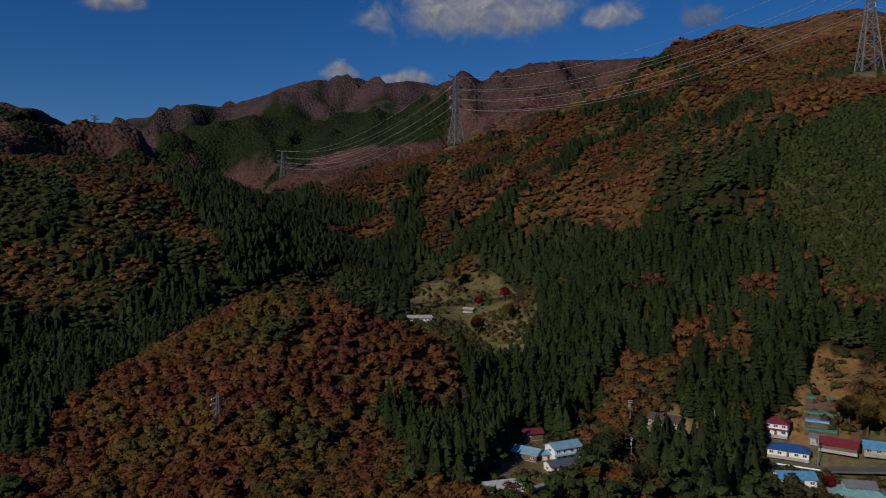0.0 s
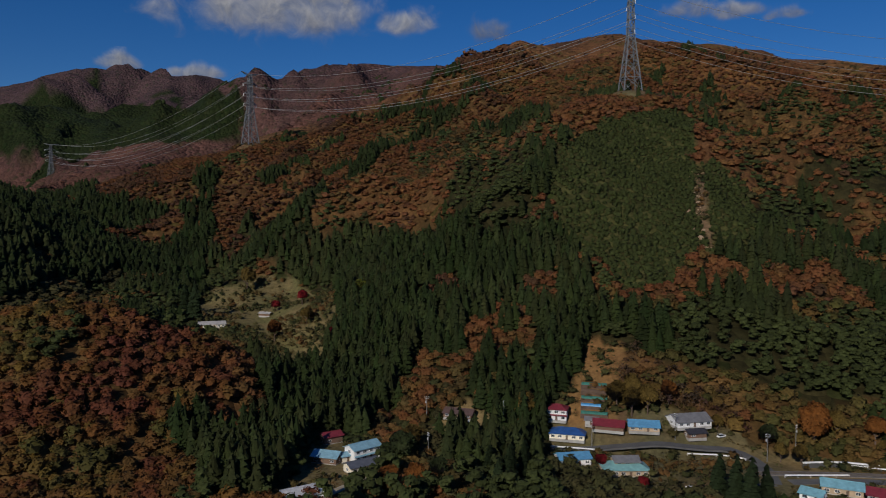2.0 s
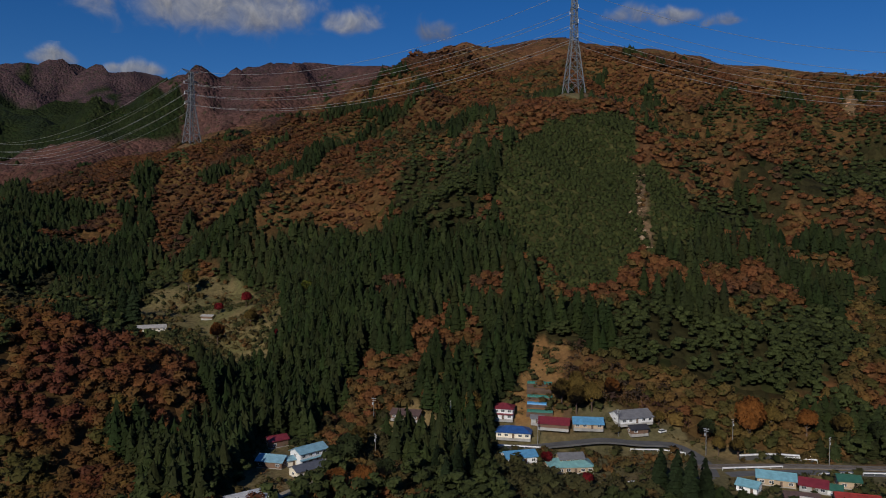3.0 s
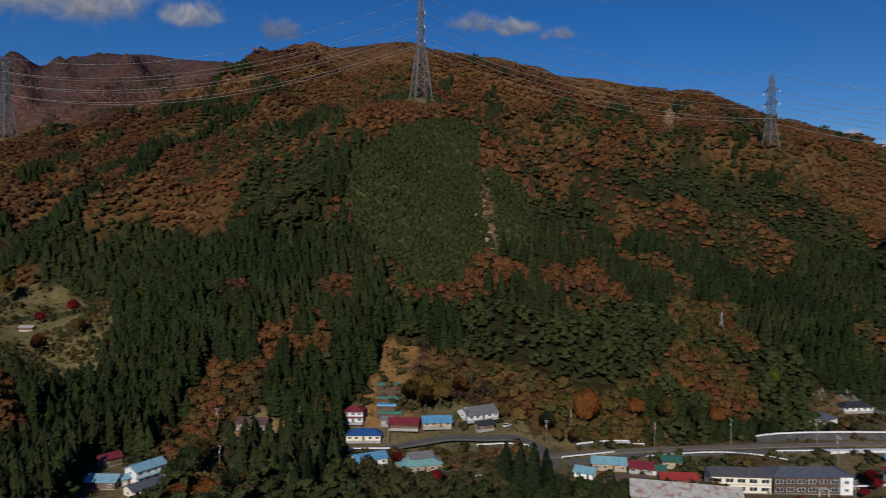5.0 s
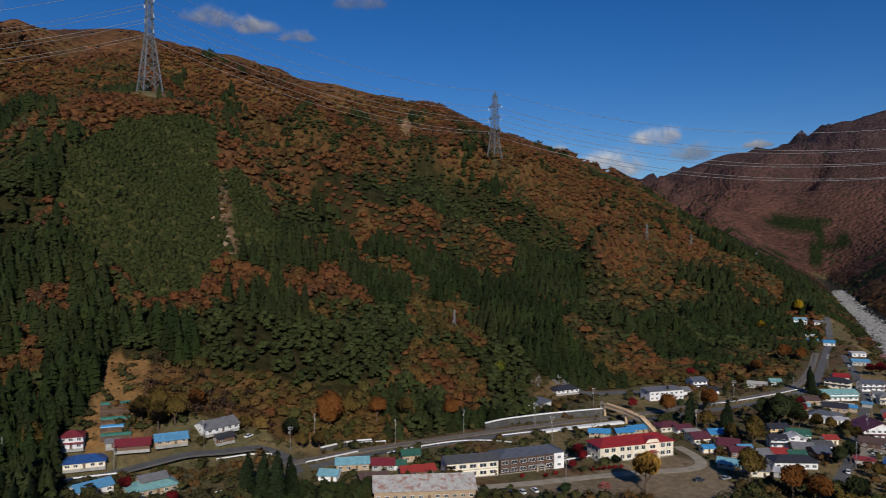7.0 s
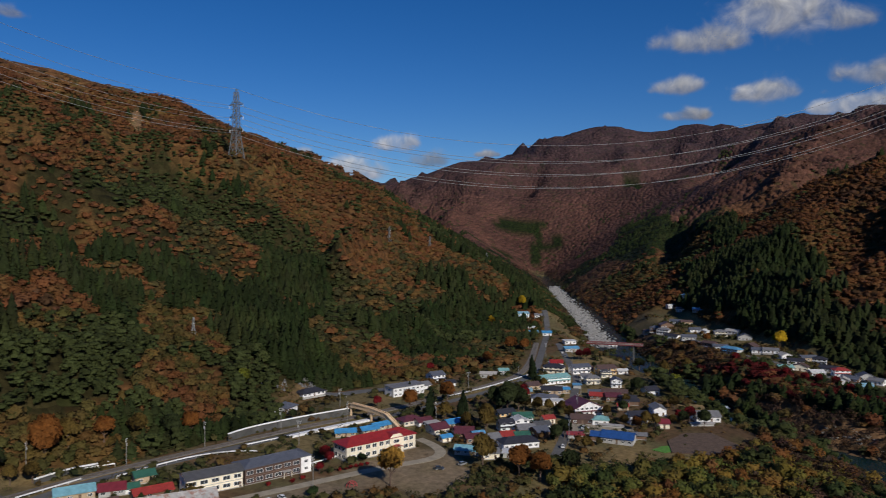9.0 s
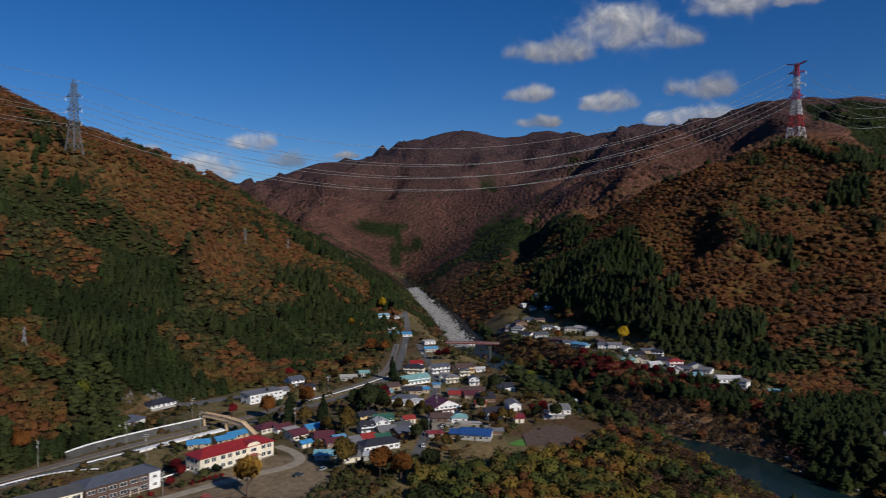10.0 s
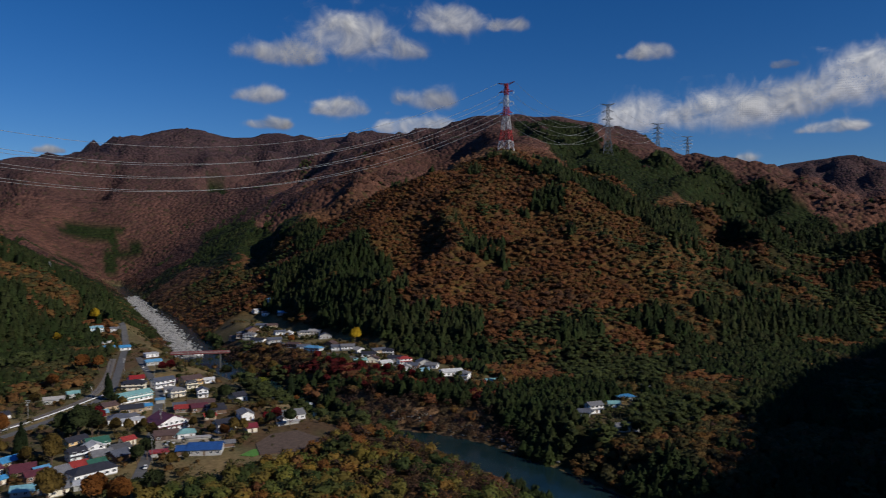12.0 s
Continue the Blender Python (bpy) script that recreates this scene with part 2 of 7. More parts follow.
def height(x, y):
    x, y = np.asarray(x, float), np.asarray(y, float)
    ground = floor_height(x, y)
    hill = np.full(x.shape, -1e9)
    rough = fbm(x, y, 170, 4, 3) - 0.5
    remote = np.clip((np.hypot(x, y) - 1150) / 500, 0, 1)
    close = np.clip((np.hypot(x, y) - 420) / 200, 0, 1)
    spurs = 0.34 - np.abs(2 * fbm(x + 60 * rough, y, 135, 2, 53) - 1) * 1.25
    gully = 0.36 - np.abs(2 * fbm(x, y, 430, 3, 29) - 1) - 0.5 * np.abs(2 * fbm(x, y, 120, 2, 33) - 1)
    fine = fbm(x, y, 60, 3, 11) - 0.5
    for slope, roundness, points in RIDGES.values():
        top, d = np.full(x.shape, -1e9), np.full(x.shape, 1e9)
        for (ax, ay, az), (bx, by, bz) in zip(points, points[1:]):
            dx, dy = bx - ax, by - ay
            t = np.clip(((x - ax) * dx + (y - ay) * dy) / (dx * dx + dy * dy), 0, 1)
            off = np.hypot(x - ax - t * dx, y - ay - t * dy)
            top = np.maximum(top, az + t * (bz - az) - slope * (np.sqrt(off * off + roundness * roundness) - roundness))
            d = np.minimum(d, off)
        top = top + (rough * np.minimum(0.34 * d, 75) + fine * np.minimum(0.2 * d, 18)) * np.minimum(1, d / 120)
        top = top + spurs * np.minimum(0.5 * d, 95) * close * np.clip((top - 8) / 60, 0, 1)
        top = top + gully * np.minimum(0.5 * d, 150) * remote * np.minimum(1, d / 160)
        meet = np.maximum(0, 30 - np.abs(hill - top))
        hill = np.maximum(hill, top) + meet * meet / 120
    blend = np.clip((hill - ground) / 12 + 0.5, 0, 1)
    z = ground * (1 - blend) + hill * blend
    d, half = near_line(x, y, RIVER)
    level = -16.0 + 0.014 * np.maximum(0, x - 560)
    for tx, ty, tz in TOWER_FEET:
        d2 = np.maximum(0, np.hypot(x - tx, y - ty) - 14)
        z = np.maximum(np.minimum(z, tz - 0.6 + 1.3 * d2), tz - 0.6 - 0.7 * d2)
    d2, half2 = near_line(x, y, SETTLEMENT)
    z = np.minimum(z, 2.5 + 0.018 * np.maximum(0, x - 500) + np.maximum(0, d2 - half2) * 0.9)
    return np.minimum(z, level + np.maximum(0, d - half - 2) * 0.62 + 400 * (x < 480))

# ---- what grows where: outlines on the plan ----
CEDAR_STANDS = [
    [(1772, 121), (1657, 38), (1417, -21), (1241, -32), (1272, 28), (1412, 117)],
    [(893, -56), (851, -120), (870, -164), (724, -130), (665, -158), (636, -199), (556, -179), (616, -116), (727, -57), (870, -29)],
    [(1415, -31), (1193, -78), (866, -161), (842, -139), (948, -76), (1224, -36)],
    [(1896, 353), (1855, 316), (1745, 311), (1736, 330)],
    [(2246, 146), (2252, 104), (1988, 76), (2043, 125)],
    [(1015, 7), (910, -86), (830, -137), (679, -127), (646, -151), (556, -192), (465, -161), (562, -113), (701, -68), (884, -7)],
    [(-645, 2103), (-490, 2218), (-215, 1918), (-340, 1948), (-527, 2024)],
    [(708, -368), (804, -441), (673, -382), (685, -359)],
    [(640, -620), (820, -720), (900, -900), (700, -1000), (500, -800), (540, -660)],
    [(560, -430), (700, -560), (500, -620), (200, -500), (150, -330), (330, -250), (430, -300)],
]
PLANTATION = [(207, 467), (223, 490), (258, 518), (307, 557), (345, 565), (377, 570), (395, 552), (340, 489), (344, 466), (360, 453), (348, 425), (343, 397), (302, 374), (275, 377), (227, 358), (204, 375), (207, 419), (199, 440)]
LOWLAND = [(150, 190), (240, 150), (330, 45), (350, 0), (390, -28), (350, -76), (300, -110), (150, -110), (60, -60), (60, 120)]
SCARS = [[(331, 470), (335, 466), (316, 436), (297, 406), (286, 384), (281, 384), (291, 407), (308, 438)], [(815, 700), (830, 700), (875, 742), (868, 752), (850, 742)], [(2180, 580), (2260, 590), (2440, 640), (2400, 650), (2280, 620)]]
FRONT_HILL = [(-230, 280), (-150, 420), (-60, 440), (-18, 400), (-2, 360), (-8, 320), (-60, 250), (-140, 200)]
GROVE = [(520, 18), (590, 22), (560, 0), (480, -24), (425, -50), (380, -46), (360, -26), (424, -6)]
MAPLES = [(627, -23), (589, -46), (546, -77), (513, -105), (468, -139), (424, -133), (468, -88), (520, -57), (590, -28)]
SCRUB_FLAT = [(520, -53), (457, -94), (423, -132), (402, -140), (384, -124), (390, -99), (412, -84), (451, -67), (495, -54)]
HILL_GRASS = [(179, 346), (190, 330), (183, 316), (173, 303), (165, 289), (145, 300), (150, 316), (167, 331)]
SCRUB_SLOPE = [(190, 330), (207, 309), (211, 295), (220, 284), (224, 258), (205, 272), (166, 290), (174, 303), (184, 316)]
PASTURE = [(-36, 560), (-30, 640), (10, 652), (45, 637), (76, 570), (64, 470), (44, 425), (15, 412), (-6, 440), (-22, 490)]
SCHOOL_YARD = [(314, 117), (319, 98), (285, 76), (257, 88), (262, 108), (230, 140), (238, 150), (268, 133)]
UNDER_ROAD = [(90, 190), (90, 262), (210, 262), (240, 190), (200, 150)]
OPEN_GROUND = [
    SCHOOL_YARD,
    HILL_GRASS, PASTURE,
    [(232, 236), (262, 224), (296, 208), (340, 188), (352, 212), (380, 224), (408, 206), (436, 186), (466, 172), (478, 160), (494, 145), (541, 113), (662, 120), (823, 139), (869, 126), (728, 94),
     (726, 32), (649, 28), (458, 2), (468, -36), (385, -44), (338, -20), (318, 16), (304, 34), (312, 58), (279, 70), (230, 150), (240, 200)],
    [(146, 318), (170, 300), (205, 275), (226, 250), (259, 222), (281, 212), (240, 160), (203, 197), (175, 219), (145, 232), (126, 280)],
    [(846, 30), (852, -2), (765, -24), (710, -58), (657, -96), (517, -152), (484, -163), (505, -128), (610, -72), (700, -12), (760, 16)],
    [(32, 338), (64, 326), (60, 284), (39, 262), (15, 264), (26, 301)],
    [(377, -172), (404, -199), (433, -259), (391, -222), (336, -185), (352, -170)],
    [(82, 330), (108, 336), (121, 318), (106, 306), (84, 312)],
    [(240, 155), (203, 190), (170, 170), (200, 120), (262, 45), (330, 45), (310, 68), (281, 82), (255, 110)],
    *SCARS,
    [(340, 192), (340, 214), (374, 218), (376, 200)],
    [(310, -96), (352, -78), (395, -66), (420, -60), (400, -96), (350, -110), (318, -116)],
]
STANDS = []


def stand(share, kind, *corners):
    """An outline on the plan, its share of conifers, and what they are."""
    STANDS.append((share, kind, list(corners)))


stand(0.93, "cedar", (-21, 824), (49, 660), (96, 639), (138, 600), (146, 466), (194, 444), (210, 424), (177, 357), (173, 335), (150, 327), (127, 329), (105, 334), (77, 362), (48, 323), (20, 340), (5, 369), (14, 490), (24, 544), (66, 492), (77, 513), (80, 598), (29, 643), (-14, 712))
stand(0.12, "broad", (-170, 999), (-176, 1673), (-32, 1809), (96, 1807), (210, 1556), (380, 1777), (327, 1045), (394, 1055), (292, 932), (197, 925), (121, 896), (55, 668), (23, 747), (-16, 841), (-52, 874), (-85, 847), (-111, 761), (-152, 926))
stand(0.9, "cedar", (45, 666), (70, 672), (123, 821), (193, 906), (260, 933), (317, 912), (334, 893), (241, 918), (144, 791), (65, 670), (54, 657))
stand(0.05, "broad", (40, 669), (60, 675), (143, 788), (217, 778), (322, 861), (286, 579), (360, 611), (386, 574), (398, 556), (342, 500), (354, 553), (308, 559), (247, 501), (212, 485), (203, 484), (259, 660), (234, 673), (177, 597), (162, 581), (139, 605), (115, 636), (77, 644))
stand(0.95, "pine", (178, 602), (233, 670), (222, 553), (206, 481), (195, 465), (168, 459), (169, 556), (169, 589))
stand(0.95, "cedar", (216, 540), (221, 515), (259, 526), (215, 472), (202, 462), (198, 473))
stand(0.05, "broad", (114, 447), (133, 448), (151, 432), (145, 421), (115, 439))
stand(0.05, "broad", (130, 373), (151, 389), (153, 356), (147, 330), (141, 351), (130, 355))
stand(0.08, "broad", (1, 649), (11, 673), (29, 643), (19, 620))
stand(0.1, "broad", (-118, 741), (-129, 933), (-84, 965), (-54, 860), (-93, 822), (-101, 756))
stand(0.1, "broad", (196, 387), (227, 395), (241, 389), (207, 374), (194, 381))
stand(0.05, "broad", (122, 573), (137, 575), (124, 519), (117, 548))
stand(0.06, "broad", (339, 584), (596, 993), (632, 1016), (729, 961), (846, 894), (906, 706), (947, 634), (942, 548), (894, 459), (896, 410), (852, 313), (734, 269), (746, 292), (677, 309), (849, 442), (757, 468), (715, 493), (708, 551), (859, 721), (715, 648), (463, 488), (411, 461), (352, 421), (339, 446), (332, 483), (420, 571), (394, 573))
stand(0.6, "mixed", (418, 455), (458, 448), (681, 589), (690, 579), (693, 547), (714, 476), (684, 435), (720, 386), (630, 307), (615, 304), (612, 279), (705, 258), (551, 200), (441, 213), (372, 210), (327, 223), (353, 237), (368, 256), (352, 272), (423, 294), (447, 316), (417, 333), (469, 364), (455, 392), (440, 430))
stand(0.95, "pine", (461, 404), (690, 579), (697, 542), (708, 472), (721, 393), (703, 377), (657, 424), (538, 399), (565, 439), (500, 413))
stand(0.62, "mixed", (227, 318), (257, 339), (301, 317), (352, 318), (349, 287), (355, 271), (318, 246), (255, 268), (214, 290))
stand(0.04, "broad", (268, 346), (312, 367), (411, 407), (438, 378), (426, 351), (441, 309), (420, 287), (368, 285), (359, 295), (357, 322), (304, 320), (270, 333))
stand(0.05, "broad", (422, 424), (442, 425), (450, 413), (436, 403), (411, 407))
stand(0.1, "broad", (233, 261), (250, 276), (276, 265), (290, 261), (350, 266), (366, 250), (354, 236), (309, 228), (257, 238), (231, 250))
stand(0.93, "cedar", (461, 331), (582, 364), (695, 372), (604, 308), (517, 250), (430, 222), (398, 226), (396, 251), (419, 278))
stand(0.06, "broad", (739, 482), (880, 460), (905, 388), (904, 290), (894, 197), (818, 163), (783, 198), (742, 264), (669, 268), (615, 298), (628, 304), (656, 305), (818, 427), (773, 449))
stand(0.62, "mixed", (611, 295), (661, 265), (730, 260), (770, 208), (794, 162), (520, 101), (509, 137), (449, 176), (414, 216), (475, 257))
stand(0.93, "cedar", (712, 228), (755, 203), (782, 172), (679, 149), (696, 199))
stand(0.12, "broad", (-616, 2056), (-452, 2045), (-185, 1061), (-186, 1658), (-90, 1800), (5, 1126), (-70, 1066), (-111, 983), (-175, 998), (-204, 920), (-233, 893))
stand(0.92, "cedar", (-733, 1484), (-616, 1508), (-608, 2031), (-335, 1409), (-144, 821), (-111, 770), (-124, 707), (-143, 641), (-165, 577), (-181, 601), (-213, 673), (-256, 706), (-348, 819))
stand(0.93, "cedar", (-334, 1409), (-143, 999), (-93, 965), (-107, 834), (-42, 847), (40, 672), (-14, 721), (-24, 697), (-54, 665), (-90, 661), (-110, 764))
stand(0.26, "mixed", (-382, 625), (-412, 809), (-304, 690), (-255, 674), (-198, 626), (-177, 579), (-189, 530), (-180, 391), (-178, 330), (-183, 294))
stand(0.9, "cedar", (-247, 399), (-240, 421), (-244, 482), (-210, 456), (-166, 342), (-178, 330), (-183, 303), (-183, 294))
stand(0.9, "cedar", (-232, 523), (-208, 584), (-177, 579), (-189, 530), (-199, 484))
stand(0.88, "cedar", (-372, 817), (-744, 1976), (-569, 2189), (-457, 2621), (-222, 1982), (-128, 1966), (-284, 1983), (-481, 2030), (-616, 2056), (-639, 1806))
stand(0.05, "broad", (1349, -189), (1540, -365), (1075, -364), (1021, -418), (881, -475), (732, -487), (635, -456), (601, -413), (557, -301), (600, -240), (596, -197), (656, -194), (675, -138), (813, -153), (844, -132), (951, -74))
stand(0.92, "cedar", (1051, -365), (1108, -453), (932, -467), (1015, -625), (881, -596), (732, -487), (860, -488), (892, -397))
stand(0.92, "cedar", (1274, -638), (1316, -902), (1105, -908), (1005, -903), (845, -751), (868, -667), (1104, -702), (1020, -549))
stand(0.92, "cedar", (1717, -618), (1620, -721), (1451, -726), (1400, -623), (1340, -548), (1538, -574))
stand(0.42, "mixed", (586, -188), (595, -238), (557, -301), (601, -413), (630, -485), (558, -424), (463, -295), (442, -197), (473, -156))
stand(0.62, "mixed", (867, -595), (851, -737), (786, -813), (603, -625), (624, -527), (642, -494), (694, -505))
# this cedar tint also stands in for shadow on the far western slopes
stand(0.9, "cedar", (-689, 1542), (-1042, 2951), (-716, 3033), (-524, 3009), (-325, 2902), (-36, 1923), (23, 1877), (9, 1832), (-118, 1806), (-260, 1813), (-479, 2021), (-616, 2056), (-681, 1807))
stand(0.1, "broad", (-452, 2045), (-185, 1061), (-186, 1658), (-90, 1800), (5, 1140), (-70, 1066), (-111, 983), (-175, 998))
stand(0.08, "broad", (-90, 180), (-70, 262), (-12, 300), (12, 262), (60, 262), (84, 250), (90, 200), (20, 150))
stand(0.3, "mixed", (478, -162), (448, -200), (417, -245), (387, -298), (233, -197), (292, -131), (336, -120), (376, -147), (408, -142))
stand(0.85, "cedar", (580, -37), (483, -53), (369, -46), (394, -34), (553, -26))
stand(0.9, "cedar", (-23, 314), (-12, 332), (4, 335), (4, 303), (-5, 272), (-19, 281))
stand(0.08, "broad", (1390, 125), (1343, 92), (1001, -3), (883, -16), (865, 22), (838, 70), (1065, 126), (1333, 185))
stand(0.93, "cedar", (55, 408), (82, 385), (92, 350), (86, 339), (74, 335), (57, 314), (43, 323))
stand(0.12, "broad", (174, 332), (211, 316), (234, 293), (252, 274), (294, 245), (273, 226), (238, 242), (214, 252), (200, 268), (178, 279), (162, 302))
stand(0.9, "cedar", (617, -411), (632, -486), (607, -513), (575, -595), (460, -476), (437, -369), (398, -286), (474, -321), (537, -391))
stand(0.8, "cedar", (427, -409), (460, -476), (215, -223), (220, -206))
stand(0.93, "cedar", (1643, -628), (1445, -723), (1259, -863), (1089, -918), (988, -922), (818, -727), (868, -667), (1100, -699), (1008, -542), (1027, -505), (1289, -550))
stand(0.9, "cedar", (-27, 322), (-7, 340), (10, 351), (28, 349), (33, 321), (27, 300), (7, 260), (-12, 280))
stand(0.0, "broad", (112, 205), (108, 262), (128, 300), (205, 262), (165, 225), (150, 205))


def inside(x, y, polygon):
    hit = np.zeros(np.shape(x), bool)
    for (ax, ay), (bx, by) in zip(polygon, polygon[1:] + polygon[:1]):
        hit ^= ((ay > y) != (by > y)) & (x < (bx - ax) * (y - ay) / (by - ay + 1e-9) + ax)
    return hit


def growth(x, y, z):
    """Shares of conifer, plantation, open ground, dry scrub and red maple at each place."""
    wx = x + 34 * (fbm(x, y, 30, 2, 61) - 0.5)
    wy = y + 34 * (fbm(x, y, 30, 2, 67) - 0.5)
    patch = fbm(x, y, 130, 3, 21)
    r = np.hypot(x, y)
    conifer = np.clip((patch - 0.47) * 8, 0, 1) * 0.65 + np.clip(0.30 - z / 500, 0, 0.3)
    conifer = conifer + 0.25 * (x > 150) * (y > 150) * (z < 130)
    drier = np.maximum(np.clip((r - 1150) / 400, 0, 1), np.clip((120 - y) / 120, 0, 1) * np.clip((x - 500) / 150, 0, 1))
    conifer = np.where((x > 150) & (y > 150) & (z > 8) & (z < 240) & (r < 1150), np.maximum(conifer, 0.34 + 0.3 * np.clip((patch - 0.35) * 4, 0, 1)), conifer)
    conifer = conifer * (1 - 0.75 * drier) * np.clip(1.3 - z / 230, 0.3, 1)
    conifer = np.where(inside(x, y, LOWLAND), np.where((x > 180) & (y > 110), 0.0, 0.13), conifer)
    for outline in CEDAR_STANDS:
        conifer = np.where(inside(wx, wy, outline), 0.93, conifer)
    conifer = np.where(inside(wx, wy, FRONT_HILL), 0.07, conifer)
    for share, kind, outline in STANDS:
        conifer = np.where(inside(wx, wy, outline), share if kind != "mixed" else share - 0.12 + 0.45 * np.clip((patch - 0.35) * 4, 0, 1), conifer)
    conifer = np.where(inside(wx, wy, GROVE), 0.7, conifer)
    conifer = np.where(inside(x, y, SCRUB_FLAT) | inside(x, y, SCRUB_SLOPE), 0.0, conifer)
    young = inside(wx, wy, PLANTATION) * 1.0
    maple = inside(wx, wy, MAPLES) * 0.6
    conifer = np.where(maple > 0, 0.03, conifer)
    bare = np.zeros(np.shape(x), bool)
    for plot in OPEN_GROUND:
        bare |= inside(x, y, plot)
    for tx, ty, tz in TOWER_FEET:
        away = math.hypot(tx, ty)
        bare |= np.hypot(x - tx * (1 - 12 / away), y - ty * (1 - 12 / away)) < 21
    d, half = near_line(x, y, SETTLEMENT)
    bare |= d < half * 1.25
    d, half = near_line(x, y, RIVER)
    bank = np.clip(1.3 - (d - half) / 70, 0, 1) * (z < 14) * (maple == 0) * (conifer < 0.5)
    bank = np.where(inside(x, y, SCRUB_FLAT), 1.25, np.where(inside(x, y, SCRUB_SLOPE), 0.75, bank))
    return conifer, young, np.maximum(bare, d < half + 3), bank, maple


def pine_share(x, y):
    """One where the conifers of a stand are pines."""
    wx, wy = x + 24 * (fbm(x, y, 30, 2, 61) - 0.5), y + 24 * (fbm(x, y, 30, 2, 67) - 0.5)
    share = np.zeros(np.shape(x))
    for _, kind, outline in STANDS:
        if kind in ("pine", "cedar"):
            share = np.where(inside(wx, wy, outline), kind == "pine", share)
    return share

# ---- ground ----
def mesh_object(name, verts, faces, material, parent=None, tint=None, smooth=False, outward=None):
    me = bpy.data.meshes.new(name)
    verts, faces = np.asarray(verts, np.float32), np.asarray(faces, np.int32)
    n, k = faces.shape
    me.vertices.add(len(verts))
    me.vertices.foreach_set("co", verts.ravel())
    me.loops.add(n * k)
    me.loops.foreach_set("vertex_index", faces.ravel())
    me.polygons.add(n)
    me.polygons.foreach_set("loop_start", np.arange(0, n * k, k, dtype=np.int32))
    me.polygons.foreach_set("use_smooth", np.full(n, smooth))
    me.update(calc_edges=True)
    if tint is not None:
        layer = me.attributes.new("tint", "FLOAT_COLOR", "POINT")
        layer.data.foreach_set("color", np.asarray(tint, np.float32).ravel())
    if outward is not None:
        layer = me.attributes.new("outward", "FLOAT_VECTOR", "POINT")
        layer.data.foreach_set("vector", np.asarray(outward, np.float32).ravel())
    me.materials.append(material)
    ob = new(name, me)
    ob.parent = parent
    return ob


RUST, OCHRE, BROWN, OLIVE = (0.146, 0.062, 0.025), (0.136, 0.078, 0.026), (0.098, 0.051, 0.028), (0.058, 0.055, 0.022)
CEDAR, PINE, SAPLING = (0.0190, 0.0285, 0.0085), (0.045, 0.056, 0.0185), (0.042, 0.053, 0.016)
# far leaf and twig colours with the blue of distance haze mixed in
HAZED_RUST = (0.080, 0.038, 0.028)
HAZED_TWIGS, SCARLET, DRY_GRASS = (0.050, 0.031, 0.034), (0.085, 0.012, 0.011), (0.135, 0.095, 0.043)


def shade(colours, share):
    """Blends along a row of colours by shares from 0 to 1."""
    c = np.asarray(colours)
    k = np.clip(share, 0, 0.9999) * (len(c) - 1)
    i = k.astype(int)
    return c[i] + (c[i + 1] - c[i]) * (k - i)[..., None]


# one sheet, finest towards the valley
bearings = np.radians(np.concatenate([np.arange(-44, 150, 0.42), np.arange(150, 316, 2.0)]))
radii = np.concatenate([[0.1], np.geomspace(25, 4700, 330)])
gx, gy = np.outer(radii, np.sin(bearings)), np.outer(radii, np.cos(bearings))
gz = height(gx, gy)
conifer, young, bare, bank, maple = growth(gx, gy, gz)
# toned down so the ground matches a canopy with its own shadows
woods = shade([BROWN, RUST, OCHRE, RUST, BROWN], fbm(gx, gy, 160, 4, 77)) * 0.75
# haze painted in: the tint turns duller and bluer with distance
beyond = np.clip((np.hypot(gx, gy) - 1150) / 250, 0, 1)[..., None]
woods = woods * (1 - beyond) + np.asarray(HAZED_RUST) * beyond * (0.45 + 1.1 * fbm(gx, gy, 120, 5, 77))[..., None]
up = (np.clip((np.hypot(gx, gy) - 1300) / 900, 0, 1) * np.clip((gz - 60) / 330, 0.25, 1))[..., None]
woods = woods * (1 - up) + np.asarray(HAZED_TWIGS) * up
# cedar tint darkened to stand for shaded canopy, spread wider in the shaded west
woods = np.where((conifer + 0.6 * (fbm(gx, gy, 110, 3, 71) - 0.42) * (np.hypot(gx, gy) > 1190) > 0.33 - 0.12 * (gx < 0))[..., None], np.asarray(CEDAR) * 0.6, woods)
woods = np.where((young > 0.5)[..., None], SAPLING, woods)
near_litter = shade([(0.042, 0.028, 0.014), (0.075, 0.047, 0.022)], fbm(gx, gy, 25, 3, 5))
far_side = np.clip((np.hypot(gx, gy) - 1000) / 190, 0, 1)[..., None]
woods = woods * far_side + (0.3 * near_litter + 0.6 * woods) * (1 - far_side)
meadow = 1.25 * shade([(0.075, 0.060, 0.025), DRY_GRASS, (0.070, 0.062, 0.030), (0.080, 0.046, 0.024), (0.055, 0.058, 0.022)], fbm(gx, gy, 34, 3, 9))
woods = np.where(bare[..., None], meadow, woods)
woods = np.where(inside(gx, gy, HILL_GRASS)[..., None], shade([(0.13, 0.065, 0.026), (0.17, 0.095, 0.036), (0.10, 0.065, 0.03)], fbm(gx, gy, 20, 3, 13)), woods)
woods = np.where(inside(gx, gy, SCRUB_FLAT)[..., None], shade([(0.075, 0.042, 0.024), (0.105, 0.065, 0.036), (0.06, 0.05, 0.026)], fbm(gx, gy, 16, 3, 19)), woods)
woods = np.where(inside(gx, gy, SCHOOL_YARD)[..., None], shade([(0.12, 0.085, 0.048), (0.165, 0.125, 0.082), (0.10, 0.08, 0.04)], fbm(gx, gy, 14, 3, 23)), woods)
